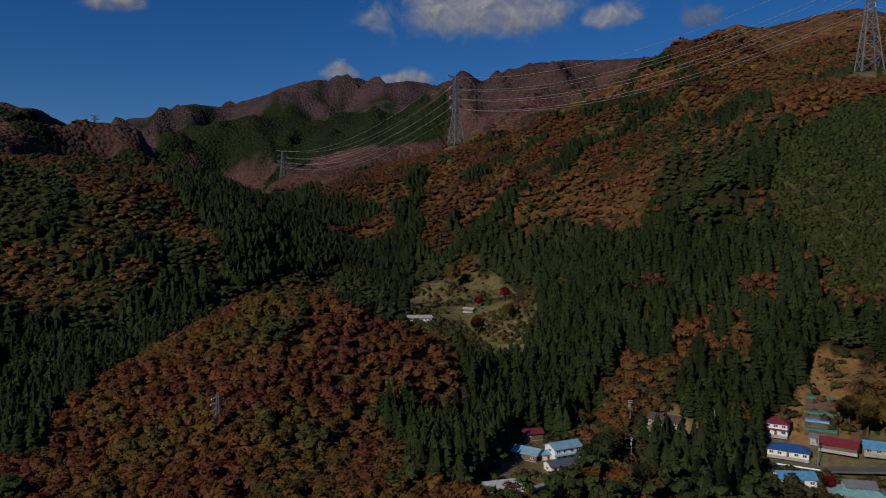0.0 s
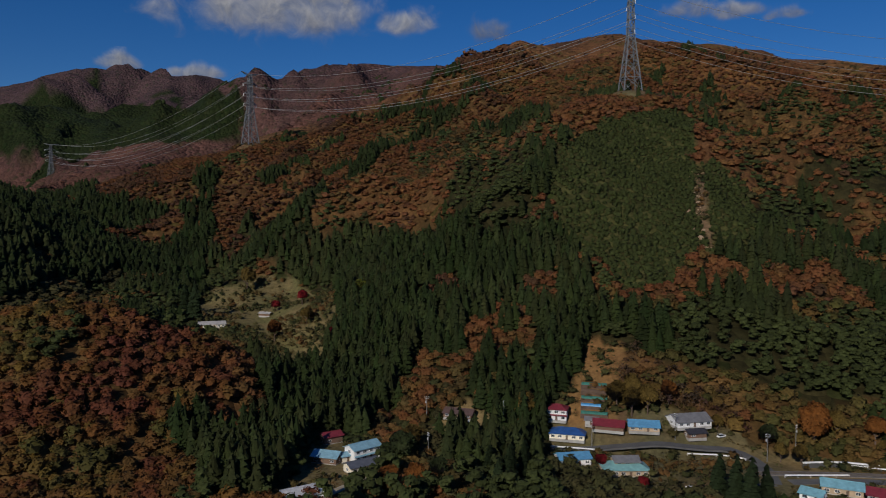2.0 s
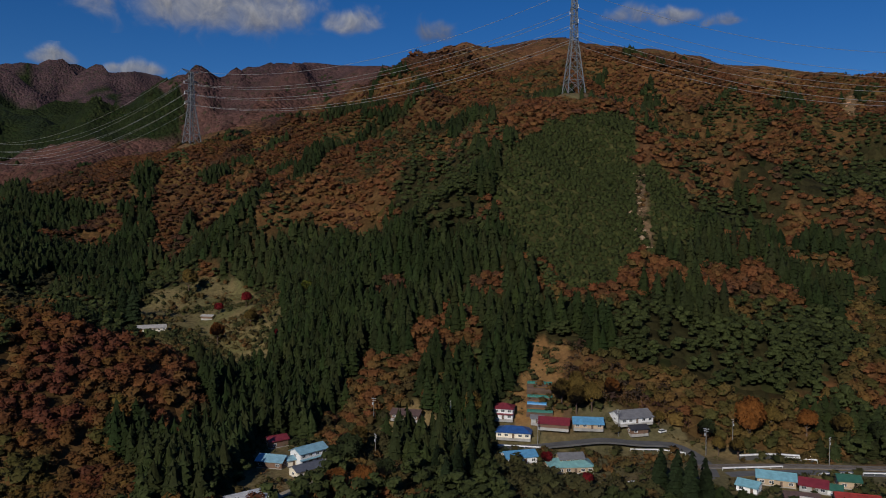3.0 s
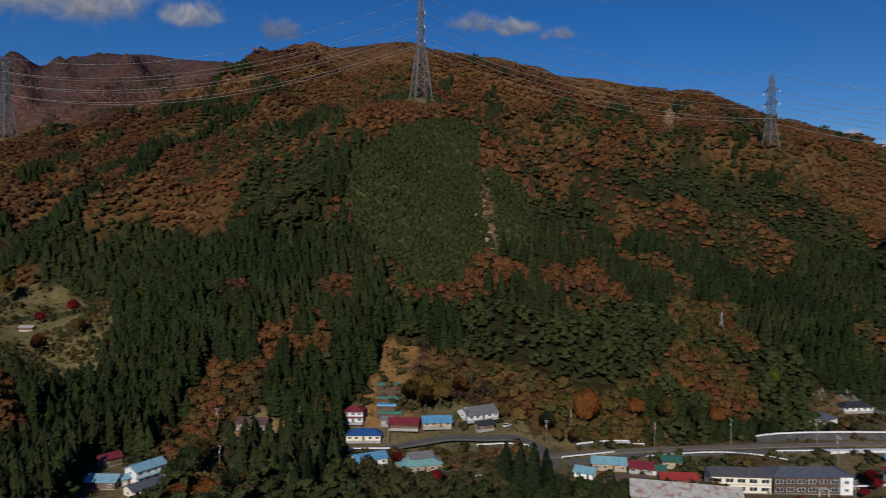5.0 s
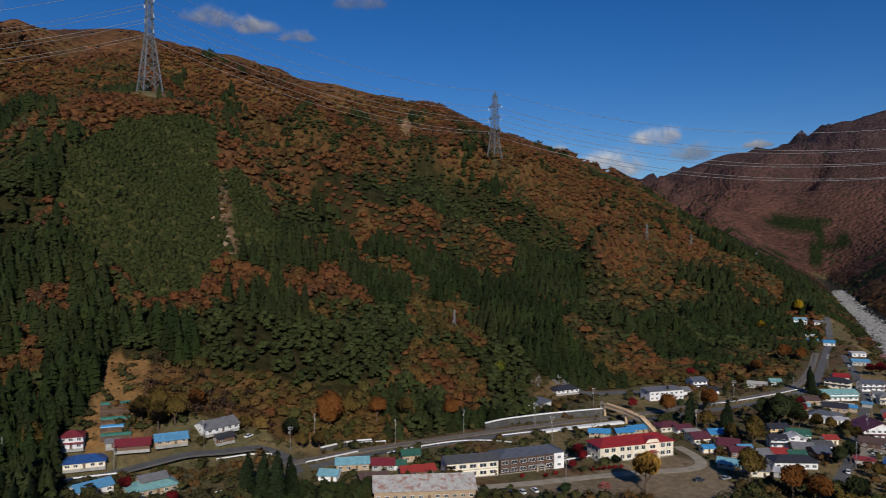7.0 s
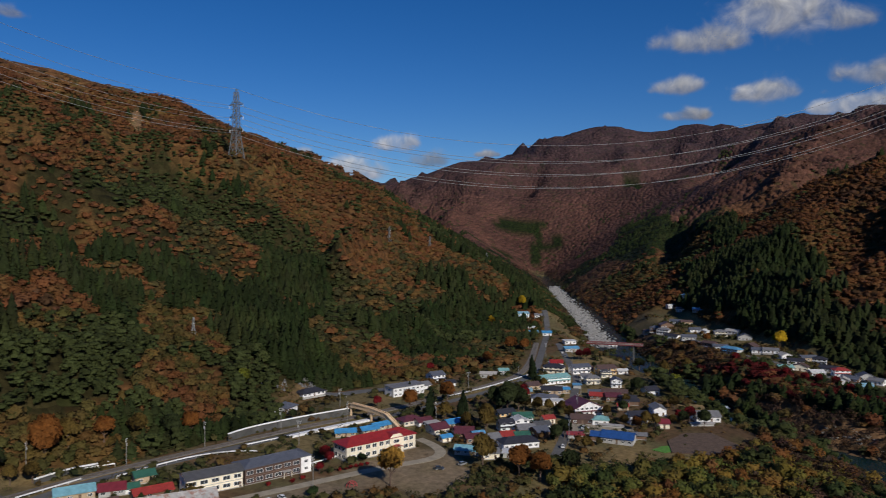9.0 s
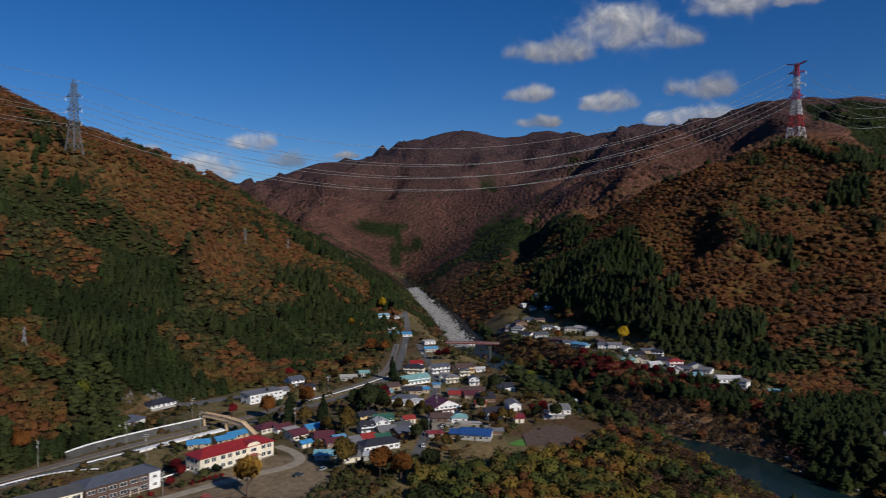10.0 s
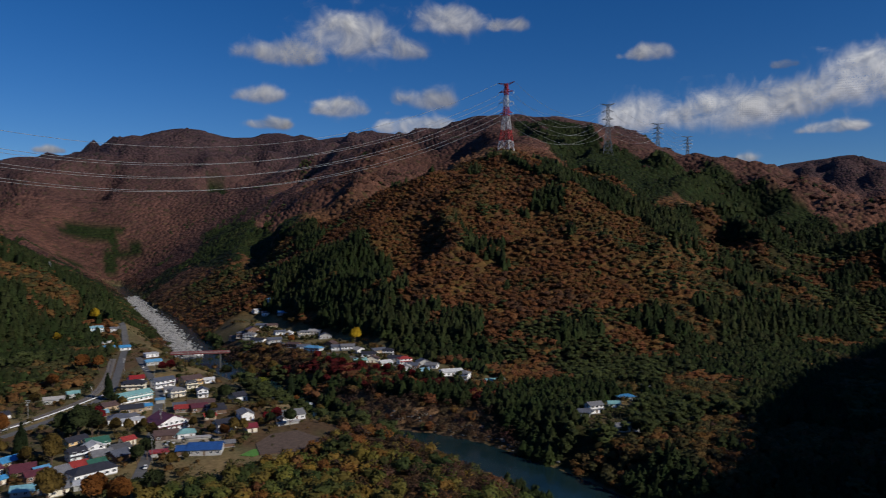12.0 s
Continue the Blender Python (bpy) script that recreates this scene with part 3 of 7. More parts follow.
woods = np.where(inside(gx, gy, PASTURE)[..., None], shade([(0.15, 0.105, 0.05), (0.095, 0.088, 0.034), (0.13, 0.098, 0.044), (0.078, 0.080, 0.03), (0.16, 0.11, 0.055)], fbm(gx, gy, 30, 3, 15)), woods)
far_range = np.hypot(gx, gy)
canopy = np.clip((far_range - 1190) / 60, 0, 1) * ~bare.astype(bool)
gz = gz + canopy * (8 * np.clip((2400 - far_range) / 500, 0, 1) + 5 * (fbm(gx, gy, 26, 2, 83) - 0.5) + 5 * (fbm(gx, gy, 75, 2, 87) - 0.5))
for scar in SCARS:
    woods = np.where(inside(gx, gy, scar)[..., None], (0.115, 0.075, 0.042), woods)
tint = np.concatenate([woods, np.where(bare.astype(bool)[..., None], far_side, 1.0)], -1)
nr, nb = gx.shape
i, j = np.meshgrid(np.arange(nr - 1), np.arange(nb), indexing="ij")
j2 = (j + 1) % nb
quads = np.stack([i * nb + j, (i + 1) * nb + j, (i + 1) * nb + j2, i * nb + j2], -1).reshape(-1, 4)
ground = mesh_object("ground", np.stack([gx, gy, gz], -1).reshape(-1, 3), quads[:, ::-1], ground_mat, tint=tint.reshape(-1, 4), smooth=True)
tagged(ground, "steep wooded mountainsides round a flat valley floor", "ground", kind="structure")
OVERLOOK = 100
skyline = np.maximum.accumulate(np.where(np.arange(nr)[:, None] < 2, -9.0, (gz - OVERLOOK) / np.maximum(radii, 1)[:, None]), axis=0)


def open_to_valley(x, y, z, margin):
    """False for places far down behind a crest, out of sight of the valley."""
    r, b = np.hypot(x, y), np.arctan2(x, y) % (2 * math.pi)
    ring = np.clip(np.searchsorted(radii, r) - 1, 0, nr - 1)
    order = np.argsort(bearings % (2 * math.pi))
    column = order[np.clip(np.searchsorted((bearings % (2 * math.pi))[order], b), 0, nb - 1)]
    return (z - OVERLOOK) / r > skyline[ring, column] - margin

# ---- woods ----
rng = np.random.default_rng(5)


def ball(level):
    bm = bmesh.new()
    bmesh.ops.create_icosphere(bm, subdivisions=level, radius=1)
    v, f = np.array([p.co[:] for p in bm.verts]), np.array([[q.index for q in p.verts] for p in bm.faces])
    bm.free()
    return v, f


def leaves_on(points, outward, size, spread):
    """A small ragged triangle of leaves at each point, tilted at random about the way outward."""
    n = len(points)
    normal = outward + spread * rng.normal(size=(n, 3))
    normal /= np.linalg.norm(normal, axis=1, keepdims=True)
    a = np.cross(normal, rng.normal(size=(n, 3)))
    a /= np.linalg.norm(a, axis=1, keepdims=True)
    b = np.cross(normal, a)
    corners = []
    for k in range(3):
        w = 2.1 * k + rng.uniform(-0.4, 0.4, n)
        s = size * rng.uniform(0.6, 1.25, n)
        corners.append(points + (a * np.cos(w)[:, None] + b * np.sin(w)[:, None]) * s[:, None])
    return np.stack(corners, 1).reshape(-1, 3), np.arange(3 * n).reshape(-1, 3)


def joined(parts):
    verts, faces, outward, start = [], [], [], 0
    for v, f, n in parts:
        verts.append(v)
        faces.append(f + start)
        outward.append(n)
        start += len(v)
    return np.concatenate(verts), np.concatenate(faces), np.concatenate(outward)


def unit(v):
    return v / np.maximum(np.linalg.norm(v, axis=-1, keepdims=True), 1e-6)


def sphere_ways(n):
    return unit(rng.normal(size=(n, 3)))


def tufts(points, outward, size, spread):
    v, f = leaves_on(points, outward, size, spread)
    return v, f, np.repeat(outward, 3, axis=0)


def broadleaf(level, leaf_count, lumps=7, size=0.3):
    """A crown of about one metre radius with its foot at z = 0: several rounded clumps of leaves that grow into one another."""
    eye = np.array([0, 0, 0.8])
    heads = sphere_ways(lumps)
    heads[:, 2] = np.abs(heads[:, 2]) * 0.9 - 0.1
    heads = unit(heads) * rng.uniform(0.4, 0.6, (lumps, 1)) * [1, 1, 0.85]
    radius = rng.uniform(0.36, 0.54, lumps)

    def shape(d):
        b = d @ heads.T
        reach = b + np.sqrt(np.maximum(radius ** 2 - (heads ** 2).sum(1) + b * b, 0)) - 9 * (radius ** 2 - (heads ** 2).sum(1) + b * b <= 0)
        k = reach.argmax(1)
        far = np.maximum(reach.max(1), 0.5)
        p = d * far[:, None]
        return p, unit(0.55 * unit(p - heads[k]) + 0.45 * d)

    v, f = ball(level)
    p, n = shape(v)
    f = f[v[f].mean(1)[:, 2] > -0.45]
    parts = [(p * 0.9 * rng.uniform(0.94, 1.06, (len(p), 1)) + eye, f, n)]
    if leaf_count:
        d = sphere_ways(leaf_count)
        d[:, 2] = np.where(d[:, 2] < -0.35, -d[:, 2], d[:, 2])
        p, n = shape(d)
        parts.append(tufts(p * rng.uniform(0.9, 1.06, (leaf_count, 1)) + eye, n, size, 0.6))
    return joined(parts)


def cedar(leaf_count, width=0.24, sides=6):
    """A narrow blunt crown one metre high: a tapering heart under drooping sprays."""
    w = np.arange(sides) * 2 * math.pi / sides
    rim = lambda z, k: np.stack([k * np.cos(w), k * np.sin(w), np.full(sides, z)], 1) * rng.uniform(0.85, 1.15, (sides, 1))
    v = np.concatenate([rim(0.08, width * 0.8), rim(0.5, width * 0.62), [[0, 0, 0.97]]])
    s, t = np.arange(sides), (np.arange(sides) + 1) % sides
    f = np.concatenate([np.stack([s, t, t + sides], 1), np.stack([s, t + sides, s + sides], 1), np.stack([s + sides, t + sides, np.full(sides, 2 * sides)], 1)])
    parts = [(v, f, unit(v * [1, 1, 0.2] + [0, 0, 0.05]))]
    z = 0.98 - 0.92 * np.sqrt(rng.uniform(0, 1, leaf_count))
    a = np.arange(leaf_count) * 2.4 + rng.uniform(-0.5, 0.5, leaf_count)
    k = width * (1.0 - z) ** 0.62 * rng.uniform(0.8, 1.12, leaf_count)
    n = unit(np.stack([np.cos(a), np.sin(a), np.full(leaf_count, 0.35)], 1))
    p = np.stack([k * np.cos(a), k * np.sin(a), z], 1)
    side, down = np.stack([-np.sin(a), np.cos(a), 0 * a], 1), np.stack([0.5 * np.cos(a), 0.5 * np.sin(a), 0 * a - 0.85], 1)
    wide, long = (0.34 * width + 0.25 * k)[:, None] * rng.uniform(0.8, 1.2, (leaf_count, 1)), rng.uniform(0.07, 0.13, (leaf_count, 1))
    rows = np.stack([p - 0.3 * k[:, None] * n * [1, 1, 0] + 0.04 * np.array([0, 0, 1]), p + side * wide * 0.8 + down * long * 0.6, p - side * wide * 0.8 + down * long * 0.75], 1)
    parts.append((rows.reshape(-1, 3), np.arange(3 * leaf_count).reshape(-1, 3), np.repeat(n, 3, axis=0)))
    return joined(parts)


def pine(pads, leaf_count):
    """A flat-topped crown of separate pads of needles, one metre in radius."""
    parts = []
    for k in range(pads):
        v, f = ball(1)
        w = rng.uniform(0, 6.28)
        at, r = rng.uniform(0.1, 0.6), rng.uniform(0.4, 0.62)
        middle = np.array([at * math.cos(w), at * math.sin(w), 0.25 + 1.1 * k / pads])
        f = f[v[f].mean(1)[:, 2] > -0.4]
        parts.append((v * rng.uniform(0.85, 1.15, v.shape) * [r, r, 0.24] + middle, f, unit(v + [0.5 * math.cos(w), 0.5 * math.sin(w), 0.5])))
        if leaf_count:
            d = sphere_ways(leaf_count // pads)
            d[:, 2] = np.abs(d[:, 2])
            parts.append(tufts(d * [r * 1.15, r * 1.15, 0.26] + middle, unit(d * [0.6, 0.6, 1]), 0.2, 0.3))
    return joined(parts)


def thicket(leaf_count):
    """Bare twigs with few leaves left."""
    d = sphere_ways(leaf_count)
    d[:, 2] = np.abs(d[:, 2]) * 1.2 - 0.3
    return tufts(d * rng.uniform(0.45, 1.0, (leaf_count, 1)) * [1, 1, 0.9] + [0, 0, 0.7], unit(d), 0.17, 1.2)


def planted(name, templates, x, y, z, wide, tall, colour, label, category, smooth=False):
    """One object of many crowns: each place takes a template, turned and stretched, in its own colour."""
    if not len(x):
        return None
    pick, turn = rng.integers(0, len(templates), len(x)), rng.uniform(0, 6.28, len(x))
    verts, faces, tints, outward, start = [], [], [], [], 0
    for k, (tv, tf, tn) in enumerate(templates):
        m = pick == k
        if not m.any():
            continue
        c, s = np.cos(turn[m])[:, None], np.sin(turn[m])[:, None]
        vx = (tv[:, 0] * c - tv[:, 1] * s) * wide[m][:, None] + x[m][:, None]
        vy = (tv[:, 0] * s + tv[:, 1] * c) * wide[m][:, None] + y[m][:, None]
        vz = tv[:, 2] * tall[m][:, None] + z[m][:, None]
        verts.append(np.stack([vx, vy, vz], -1).reshape(-1, 3))
        faces.append((tf[None] + (np.arange(m.sum()) * len(tv))[:, None, None]).reshape(-1, 3) + start)
        tints.append(np.repeat(np.concatenate([colour[m], np.ones((m.sum(), 1))], 1), len(tv), axis=0))
        outward.append(np.stack([tn[:, 0] * c - tn[:, 1] * s, tn[:, 0] * s + tn[:, 1] * c, np.broadcast_to(tn[:, 2], (m.sum(), len(tn)))], -1).reshape(-1, 3))
        start += len(tv) * m.sum()
    ob = mesh_object(name, np.concatenate(verts), np.concatenate(faces), foliage, tint=np.concatenate(tints), smooth=smooth, outward=np.concatenate(outward))
    return tagged(ob, label, category, kind="stuff")


def sites(cell, inner, outer, from_bearing=-37, to_bearing=142):
    """Places on a jittered grid of that cell within a ring about the valley's mouth."""
    g = np.arange(-outer, outer, cell)
    x, y = [a.ravel() for a in np.meshgrid(g, g)]
    x, y = x + rng.uniform(-0.42, 0.42, len(x)) * cell, y + rng.uniform(-0.42, 0.42, len(y)) * cell
    r, b = np.hypot(x, y), np.degrees(np.arctan2(x, y))
    keep = (r >= inner) & (r < outer) & (b > from_bearing) & (b < to_bearing)
    x, y = x[keep], y[keep]
    z = height(x, y)
    keep = open_to_valley(x, y, z + 16, 0.016)
    return x[keep], y[keep], z[keep]


def autumn(n, x, y, z):
    """Leaf colours of broadleaf trees, drifting over the slopes and changing from tree to tree, with haze and some
    shade mixed in.
    """
    drift = 0.6 * fbm(x, y, 140, 2, 31) + 0.4 * fbm(x, y, 32, 2, 37)
    share = np.clip((drift - 0.5) * 2.2 + 0.45 + 0.42 * np.clip((90 - z) / 90, 0, 1) + rng.normal(0, 0.2, n), 0, 1)
    c = shade([BROWN, RUST, RUST, OCHRE, OLIVE], share)
    # front hill palette more saturated: less haze painted in than on slopes behind
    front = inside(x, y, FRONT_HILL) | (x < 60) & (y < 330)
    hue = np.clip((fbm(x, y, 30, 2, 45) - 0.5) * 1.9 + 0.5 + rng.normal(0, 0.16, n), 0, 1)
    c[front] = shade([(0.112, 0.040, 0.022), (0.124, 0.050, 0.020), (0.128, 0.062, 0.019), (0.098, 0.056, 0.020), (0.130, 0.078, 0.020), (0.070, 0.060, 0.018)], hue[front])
    # slope shading put into the leaf colour of the eastern spur
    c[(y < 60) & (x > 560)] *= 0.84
    # haze and shade of the slope behind, put into its leaf colour
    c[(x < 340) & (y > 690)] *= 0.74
    foot = (x > 170) & (y > 150) & (z < 55) & (np.hypot(x, y) < 520)
    c[foot] = shade([(0.125, 0.056, 0.022), (0.135, 0.082, 0.026), (0.085, 0.068, 0.022), (0.062, 0.060, 0.018), (0.14, 0.085, 0.03)], np.clip((fbm(x[foot], y[foot], 26, 2, 47) - 0.5) * 1.7 + 0.5 + rng.normal(0, 0.2, foot.sum()), 0, 1))
    low = inside(x, y, LOWLAND)
    c[low] = shade([(0.16, 0.072, 0.020), (0.10, 0.048, 0.024), (0.19, 0.12, 0.025), (0.10, 0.105, 0.026), (0.075, 0.088, 0.022), (0.155, 0.115, 0.028), (0.085, 0.086, 0.024), (0.036, 0.050, 0.016)], np.clip((fbm(x[low], y[low], 22, 2, 43) - 0.5) * 1.6 + 0.5 + rng.normal(0, 0.22, low.sum()), 0, 1))
    # the same distance haze goes into the colour of the far crowns
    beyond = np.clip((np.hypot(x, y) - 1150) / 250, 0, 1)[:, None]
    c = c * (1 - beyond) + np.asarray(HAZED_RUST) * beyond
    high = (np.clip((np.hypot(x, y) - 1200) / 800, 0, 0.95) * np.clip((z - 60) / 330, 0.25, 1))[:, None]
    c = c * (1 - high) + np.asarray(HAZED_TWIGS) * high
    return c * rng.uniform(0.8, 1.22, (n, 1)) * rng.uniform(0.94, 1.06, (n, 3))


RINGS = [
    # name, spacing of broadleaf trees and of conifers, inner, outer, crowns: round, pointed, flat
    ("near", 4.7, 4.7, 150, 520, [broadleaf(1, 58, 11, 0.23) for k in range(9)], [cedar(46) for k in range(6)], [pine(4, 44) for k in range(4)]),
    ("middle", 5.5, 5.6, 520, 1190, [broadleaf(1, 11, 9, 0.34) for k in range(9)], [cedar(14, 0.25, 4) for k in range(6)], [pine(2, 14) for k in range(4)]),
    ("far", 10.0, 8.0, 1190, 2000, [broadleaf(1, 4, 6, 0.5) for k in range(4)], [cedar(6, 0.28, 4) for k in range(3)], [pine(1, 4) for k in range(2)]),
]
riverside_crowns = [broadleaf(1, 60, 11, 0.22) for k in range(5)] + [thicket(60) for k in range(2)]
young_crowns = [broadleaf(1, 9, 6, 0.36) for k in range(5)]


def grown(x, y, z):
    """What stands at each place: broadleaf, cedar, pine, young tree or scrub, by the shares of growth() and a patchy draw."""
    conifer, young, bare, bank, maple = growth(x, y, z)
    dice = np.clip(0.5 + (fbm(x, y, 40, 2, 71) - 0.5) * 2.3 + rng.uniform(-0.16, 0.16, len(x)), 0.01, 1)
    free = ~bare.astype(bool)
    is_young = free & (young > 0.5)
    is_conifer = free & ~is_young & (dice < conifer)
    is_bank = free & ~is_young & ~is_conifer & (rng.uniform(size=len(x)) < bank * 0.75)
    is_pine = is_conifer & ((fbm(x, y, 70, 2, 91) > 0.46) & (conifer < 0.9) | (pine_share(x, y) > 0.5))
    is_broad = free & ~is_young & ~is_conifer & ~is_bank & (rng.uniform(size=len(x)) < np.where(inside(x, y, LOWLAND), 0.85, 0.97))
    return is_broad, is_conifer & ~is_pine, is_pine, is_young, is_bank, maple


for ring, cell, conifer_cell, inner, outer, round_crowns, pointed_crowns, flat_crowns in RINGS:
    x, y, z = sites(cell, inner, outer)
    is_broad, is_cedar, is_pine, is_young, is_bank, maple = grown(x, y, z)
    if ring == "far":
        is_broad &= np.hypot(x, y) < 1620
    n = is_broad.sum()
    bx, by, bz = x[is_broad], y[is_broad], z[is_broad]
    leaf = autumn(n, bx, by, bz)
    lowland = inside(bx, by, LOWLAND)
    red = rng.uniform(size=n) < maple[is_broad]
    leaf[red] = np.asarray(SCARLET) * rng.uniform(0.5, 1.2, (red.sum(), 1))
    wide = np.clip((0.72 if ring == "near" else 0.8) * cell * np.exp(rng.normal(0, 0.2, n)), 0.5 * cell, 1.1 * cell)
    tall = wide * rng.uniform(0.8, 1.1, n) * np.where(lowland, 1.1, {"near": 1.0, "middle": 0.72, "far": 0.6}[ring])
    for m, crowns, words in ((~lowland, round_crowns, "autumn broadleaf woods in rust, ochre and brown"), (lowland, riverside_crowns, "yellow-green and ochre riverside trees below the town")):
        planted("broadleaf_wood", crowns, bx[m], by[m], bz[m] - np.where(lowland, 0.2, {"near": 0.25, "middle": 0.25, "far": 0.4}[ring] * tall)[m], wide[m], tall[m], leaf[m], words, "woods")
    n = is_bank.sum()
    wide = rng.uniform(2.0, 4.8, n) * cell / 5
    planted("river_scrub", [thicket(60 if ring == "near" else 24) for k in range(3)], x[is_bank], y[is_bank], z[is_bank], wide, wide, np.asarray((0.072, 0.043, 0.027)) * rng.uniform(0.7, 1.5, (n, 1)) * rng.uniform(0.85, 1.15, (n, 3)),
            "brown half-bare scrub along the river banks", "scrub")
    x, y, z = sites(conifer_cell, inner, outer)
    is_broad, is_cedar, is_pine, is_young, is_bank, maple = grown(x, y, z)
    n = is_cedar.sum()
    tall = rng.uniform(10.5, 17, n) * {"near": 1.25, "middle": 1.0, "far": 0.8}[ring] * np.where((z[is_cedar] < 14) & (x[is_cedar] > 150), 0.55, 1.0)
    tall = tall * np.where(inside(x[is_cedar], y[is_cedar], UNDER_ROAD), 0.5, 1.0)
    planted("cedar_wood", pointed_crowns, x[is_cedar], y[is_cedar], z[is_cedar] - 0.5, 3.1 * conifer_cell * rng.uniform(0.85, 1.15, n), tall,
            shade([np.asarray(CEDAR) * 0.78, np.asarray(CEDAR) * 1.15, np.asarray(PINE) * 0.75], fbm(x[is_cedar], y[is_cedar], 45, 3, 17) * 1.5 - 0.3 + 0.3 * rng.uniform(size=n)) * rng.uniform(0.75, 1.3, (n, 1)) * rng.uniform(0.92, 1.08, (n, 3)), "dense dark green cedar plantation on the slopes", "woods")
    is_pine &= rng.uniform(size=len(x)) < 0.6
    n = is_pine.sum()
    wide = rng.uniform(0.75, 1.1, n) * conifer_cell
    planted("pine_wood", flat_crowns, x[is_pine], y[is_pine], z[is_pine] + (2 if ring == "near" else 0), wide, wide * rng.uniform(0.9, 1.5, n),
            np.asarray(PINE) * rng.uniform(0.7, 1.3, (n, 1)), "grey-green pine woods with flat layered crowns", "woods")
    x, y, z = sites(3.7, inner, min(outer, 800), 20, 45)
    is_young = grown(x, y, z)[3]
    n = is_young.sum()
    wide = rng.uniform(2.0, 3.2, n)
    planted("young_plantation", young_crowns, x[is_young], y[is_young], z[is_young] - 0.7 * wide, wide, wide * rng.uniform(1.0, 1.4, n), np.asarray(SAPLING) * rng.uniform(0.9, 1.1, (n, 1)),
            "fresh green young conifer plantation on a hillside", "woods")

# cedars out of view, added so the southern crest casts a ragged shadow
x, y, z = [np.concatenate(a) for a in zip(*(sites(8.5, 200, 1150, lo, hi) for lo, hi in ((142, 179.9), (-180, -130))))]
away, _ = near_line(x, y, RIDGES["south_near"][2])
crest = away < 70
n = crest.sum()
planted("cedar_wood", [cedar(8, 0.26, 4) for k in range(3)], x[crest], y[crest], z[crest] - 0.5, np.full(n, 24.0), rng.uniform(12, 24, n), np.asarray(CEDAR) * rng.uniform(0.7, 1.3, (n, 1)), "unseen dark cedars added to roughen the southern crest's shadow", "woods")

# ---- building blocks for things ----
def part(name, bm, mat, parent, label=""):
    me = bpy.data.meshes.new(name)
    bmesh.ops.recalc_face_normals(bm, faces=bm.faces)
    bm.to_mesh(me)
    bm.free()
    me.materials.append(mat)
    ob = new(name, me)
    ob.parent = parent
    return tagged(ob, label) if label else ob


def shared(name, me, parent, m):
    """A part that shares its mesh with others like it."""
    ob = new(name, me)
    ob.parent, ob.matrix_basis = parent, m
    return ob


def empty(name, x, y, z, turn=0.0):
    ob = new(name)
    ob.matrix_basis = pose(x, y, z, 0, 0, turn)
    return ob


def lift(x, y):
    return float(height(np.array([x]), np.array([y]))[0])


def box(bm, x0, x1, y0, y1, z0, z1):
    v = [bm.verts.new(p) for p in ((x0, y0, z0), (x1, y0, z0), (x1, y1, z0), (x0, y1, z0), (x0, y0, z1), (x1, y0, z1), (x1, y1, z1), (x0, y1, z1))]
    for f in ((3, 2, 1, 0), (4, 5, 6, 7), (0, 1, 5, 4), (1, 2, 6, 5), (2, 3, 7, 6), (3, 0, 4, 7)):
        bm.faces.new([v[k] for k in f])
    return bm


def block(*a):
    return box(bmesh.new(), *a)


def slab(bm, points, thick):
    """A thick plate under a flat outline."""
    top = [bm.verts.new(p) for p in points]
    low = [bm.verts.new((p[0], p[1], p[2] - thick)) for p in points]
    bm.faces.new(top)
    bm.faces.new(low[::-1])
    for k in range(len(points)):
        q = (k + 1) % len(points)
        bm.faces.new((top[k], low[k], low[q], top[q]))
    return bm


def beam(bm, p, q, w):
    """A square bar from p to q."""
    p, q = Vector(p), Vector(q)
    d = (q - p).normalized()
    a = d.cross(Vector((0, 0, 1)) if abs(d.z) < 0.95 else Vector((1, 0, 0))).normalized() * w / 2
    b = d.cross(a).normalized() * w / 2
    ring = [[bm.verts.new(e + s * a + t * b) for s, t in ((-1, -1), (1, -1), (1, 1), (-1, 1))] for e in (p, q)]
    for k in range(4):
        bm.faces.new((ring[0][k], ring[0][(k + 1) % 4], ring[1][(k + 1) % 4], ring[1][k]))
    bm.faces.new(ring[0][::-1])
    bm.faces.new(ring[1])
    return bm


def tube(bm, p, q, r0, r1, sides=8):
    p, q = Vector(p), Vector(q)
    d = (q - p).normalized()
    a = d.cross(Vector((0, 0, 1)) if abs(d.z) < 0.95 else Vector((1, 0, 0))).normalized()
    b = d.cross(a).normalized()
    ring = [[bm.verts.new(e + (a * math.cos(k * 2 * math.pi / sides) + b * math.sin(k * 2 * math.pi / sides)) * r) for k in range(sides)] for e, r in ((p, r0), (q, r1))]
    for k in range(sides):
        bm.faces.new((ring[0][k], ring[0][(k + 1) % sides], ring[1][(k + 1) % sides], ring[1][k]))
    bm.faces.new(ring[0][::-1])
    bm.faces.new(ring[1])
    return bm


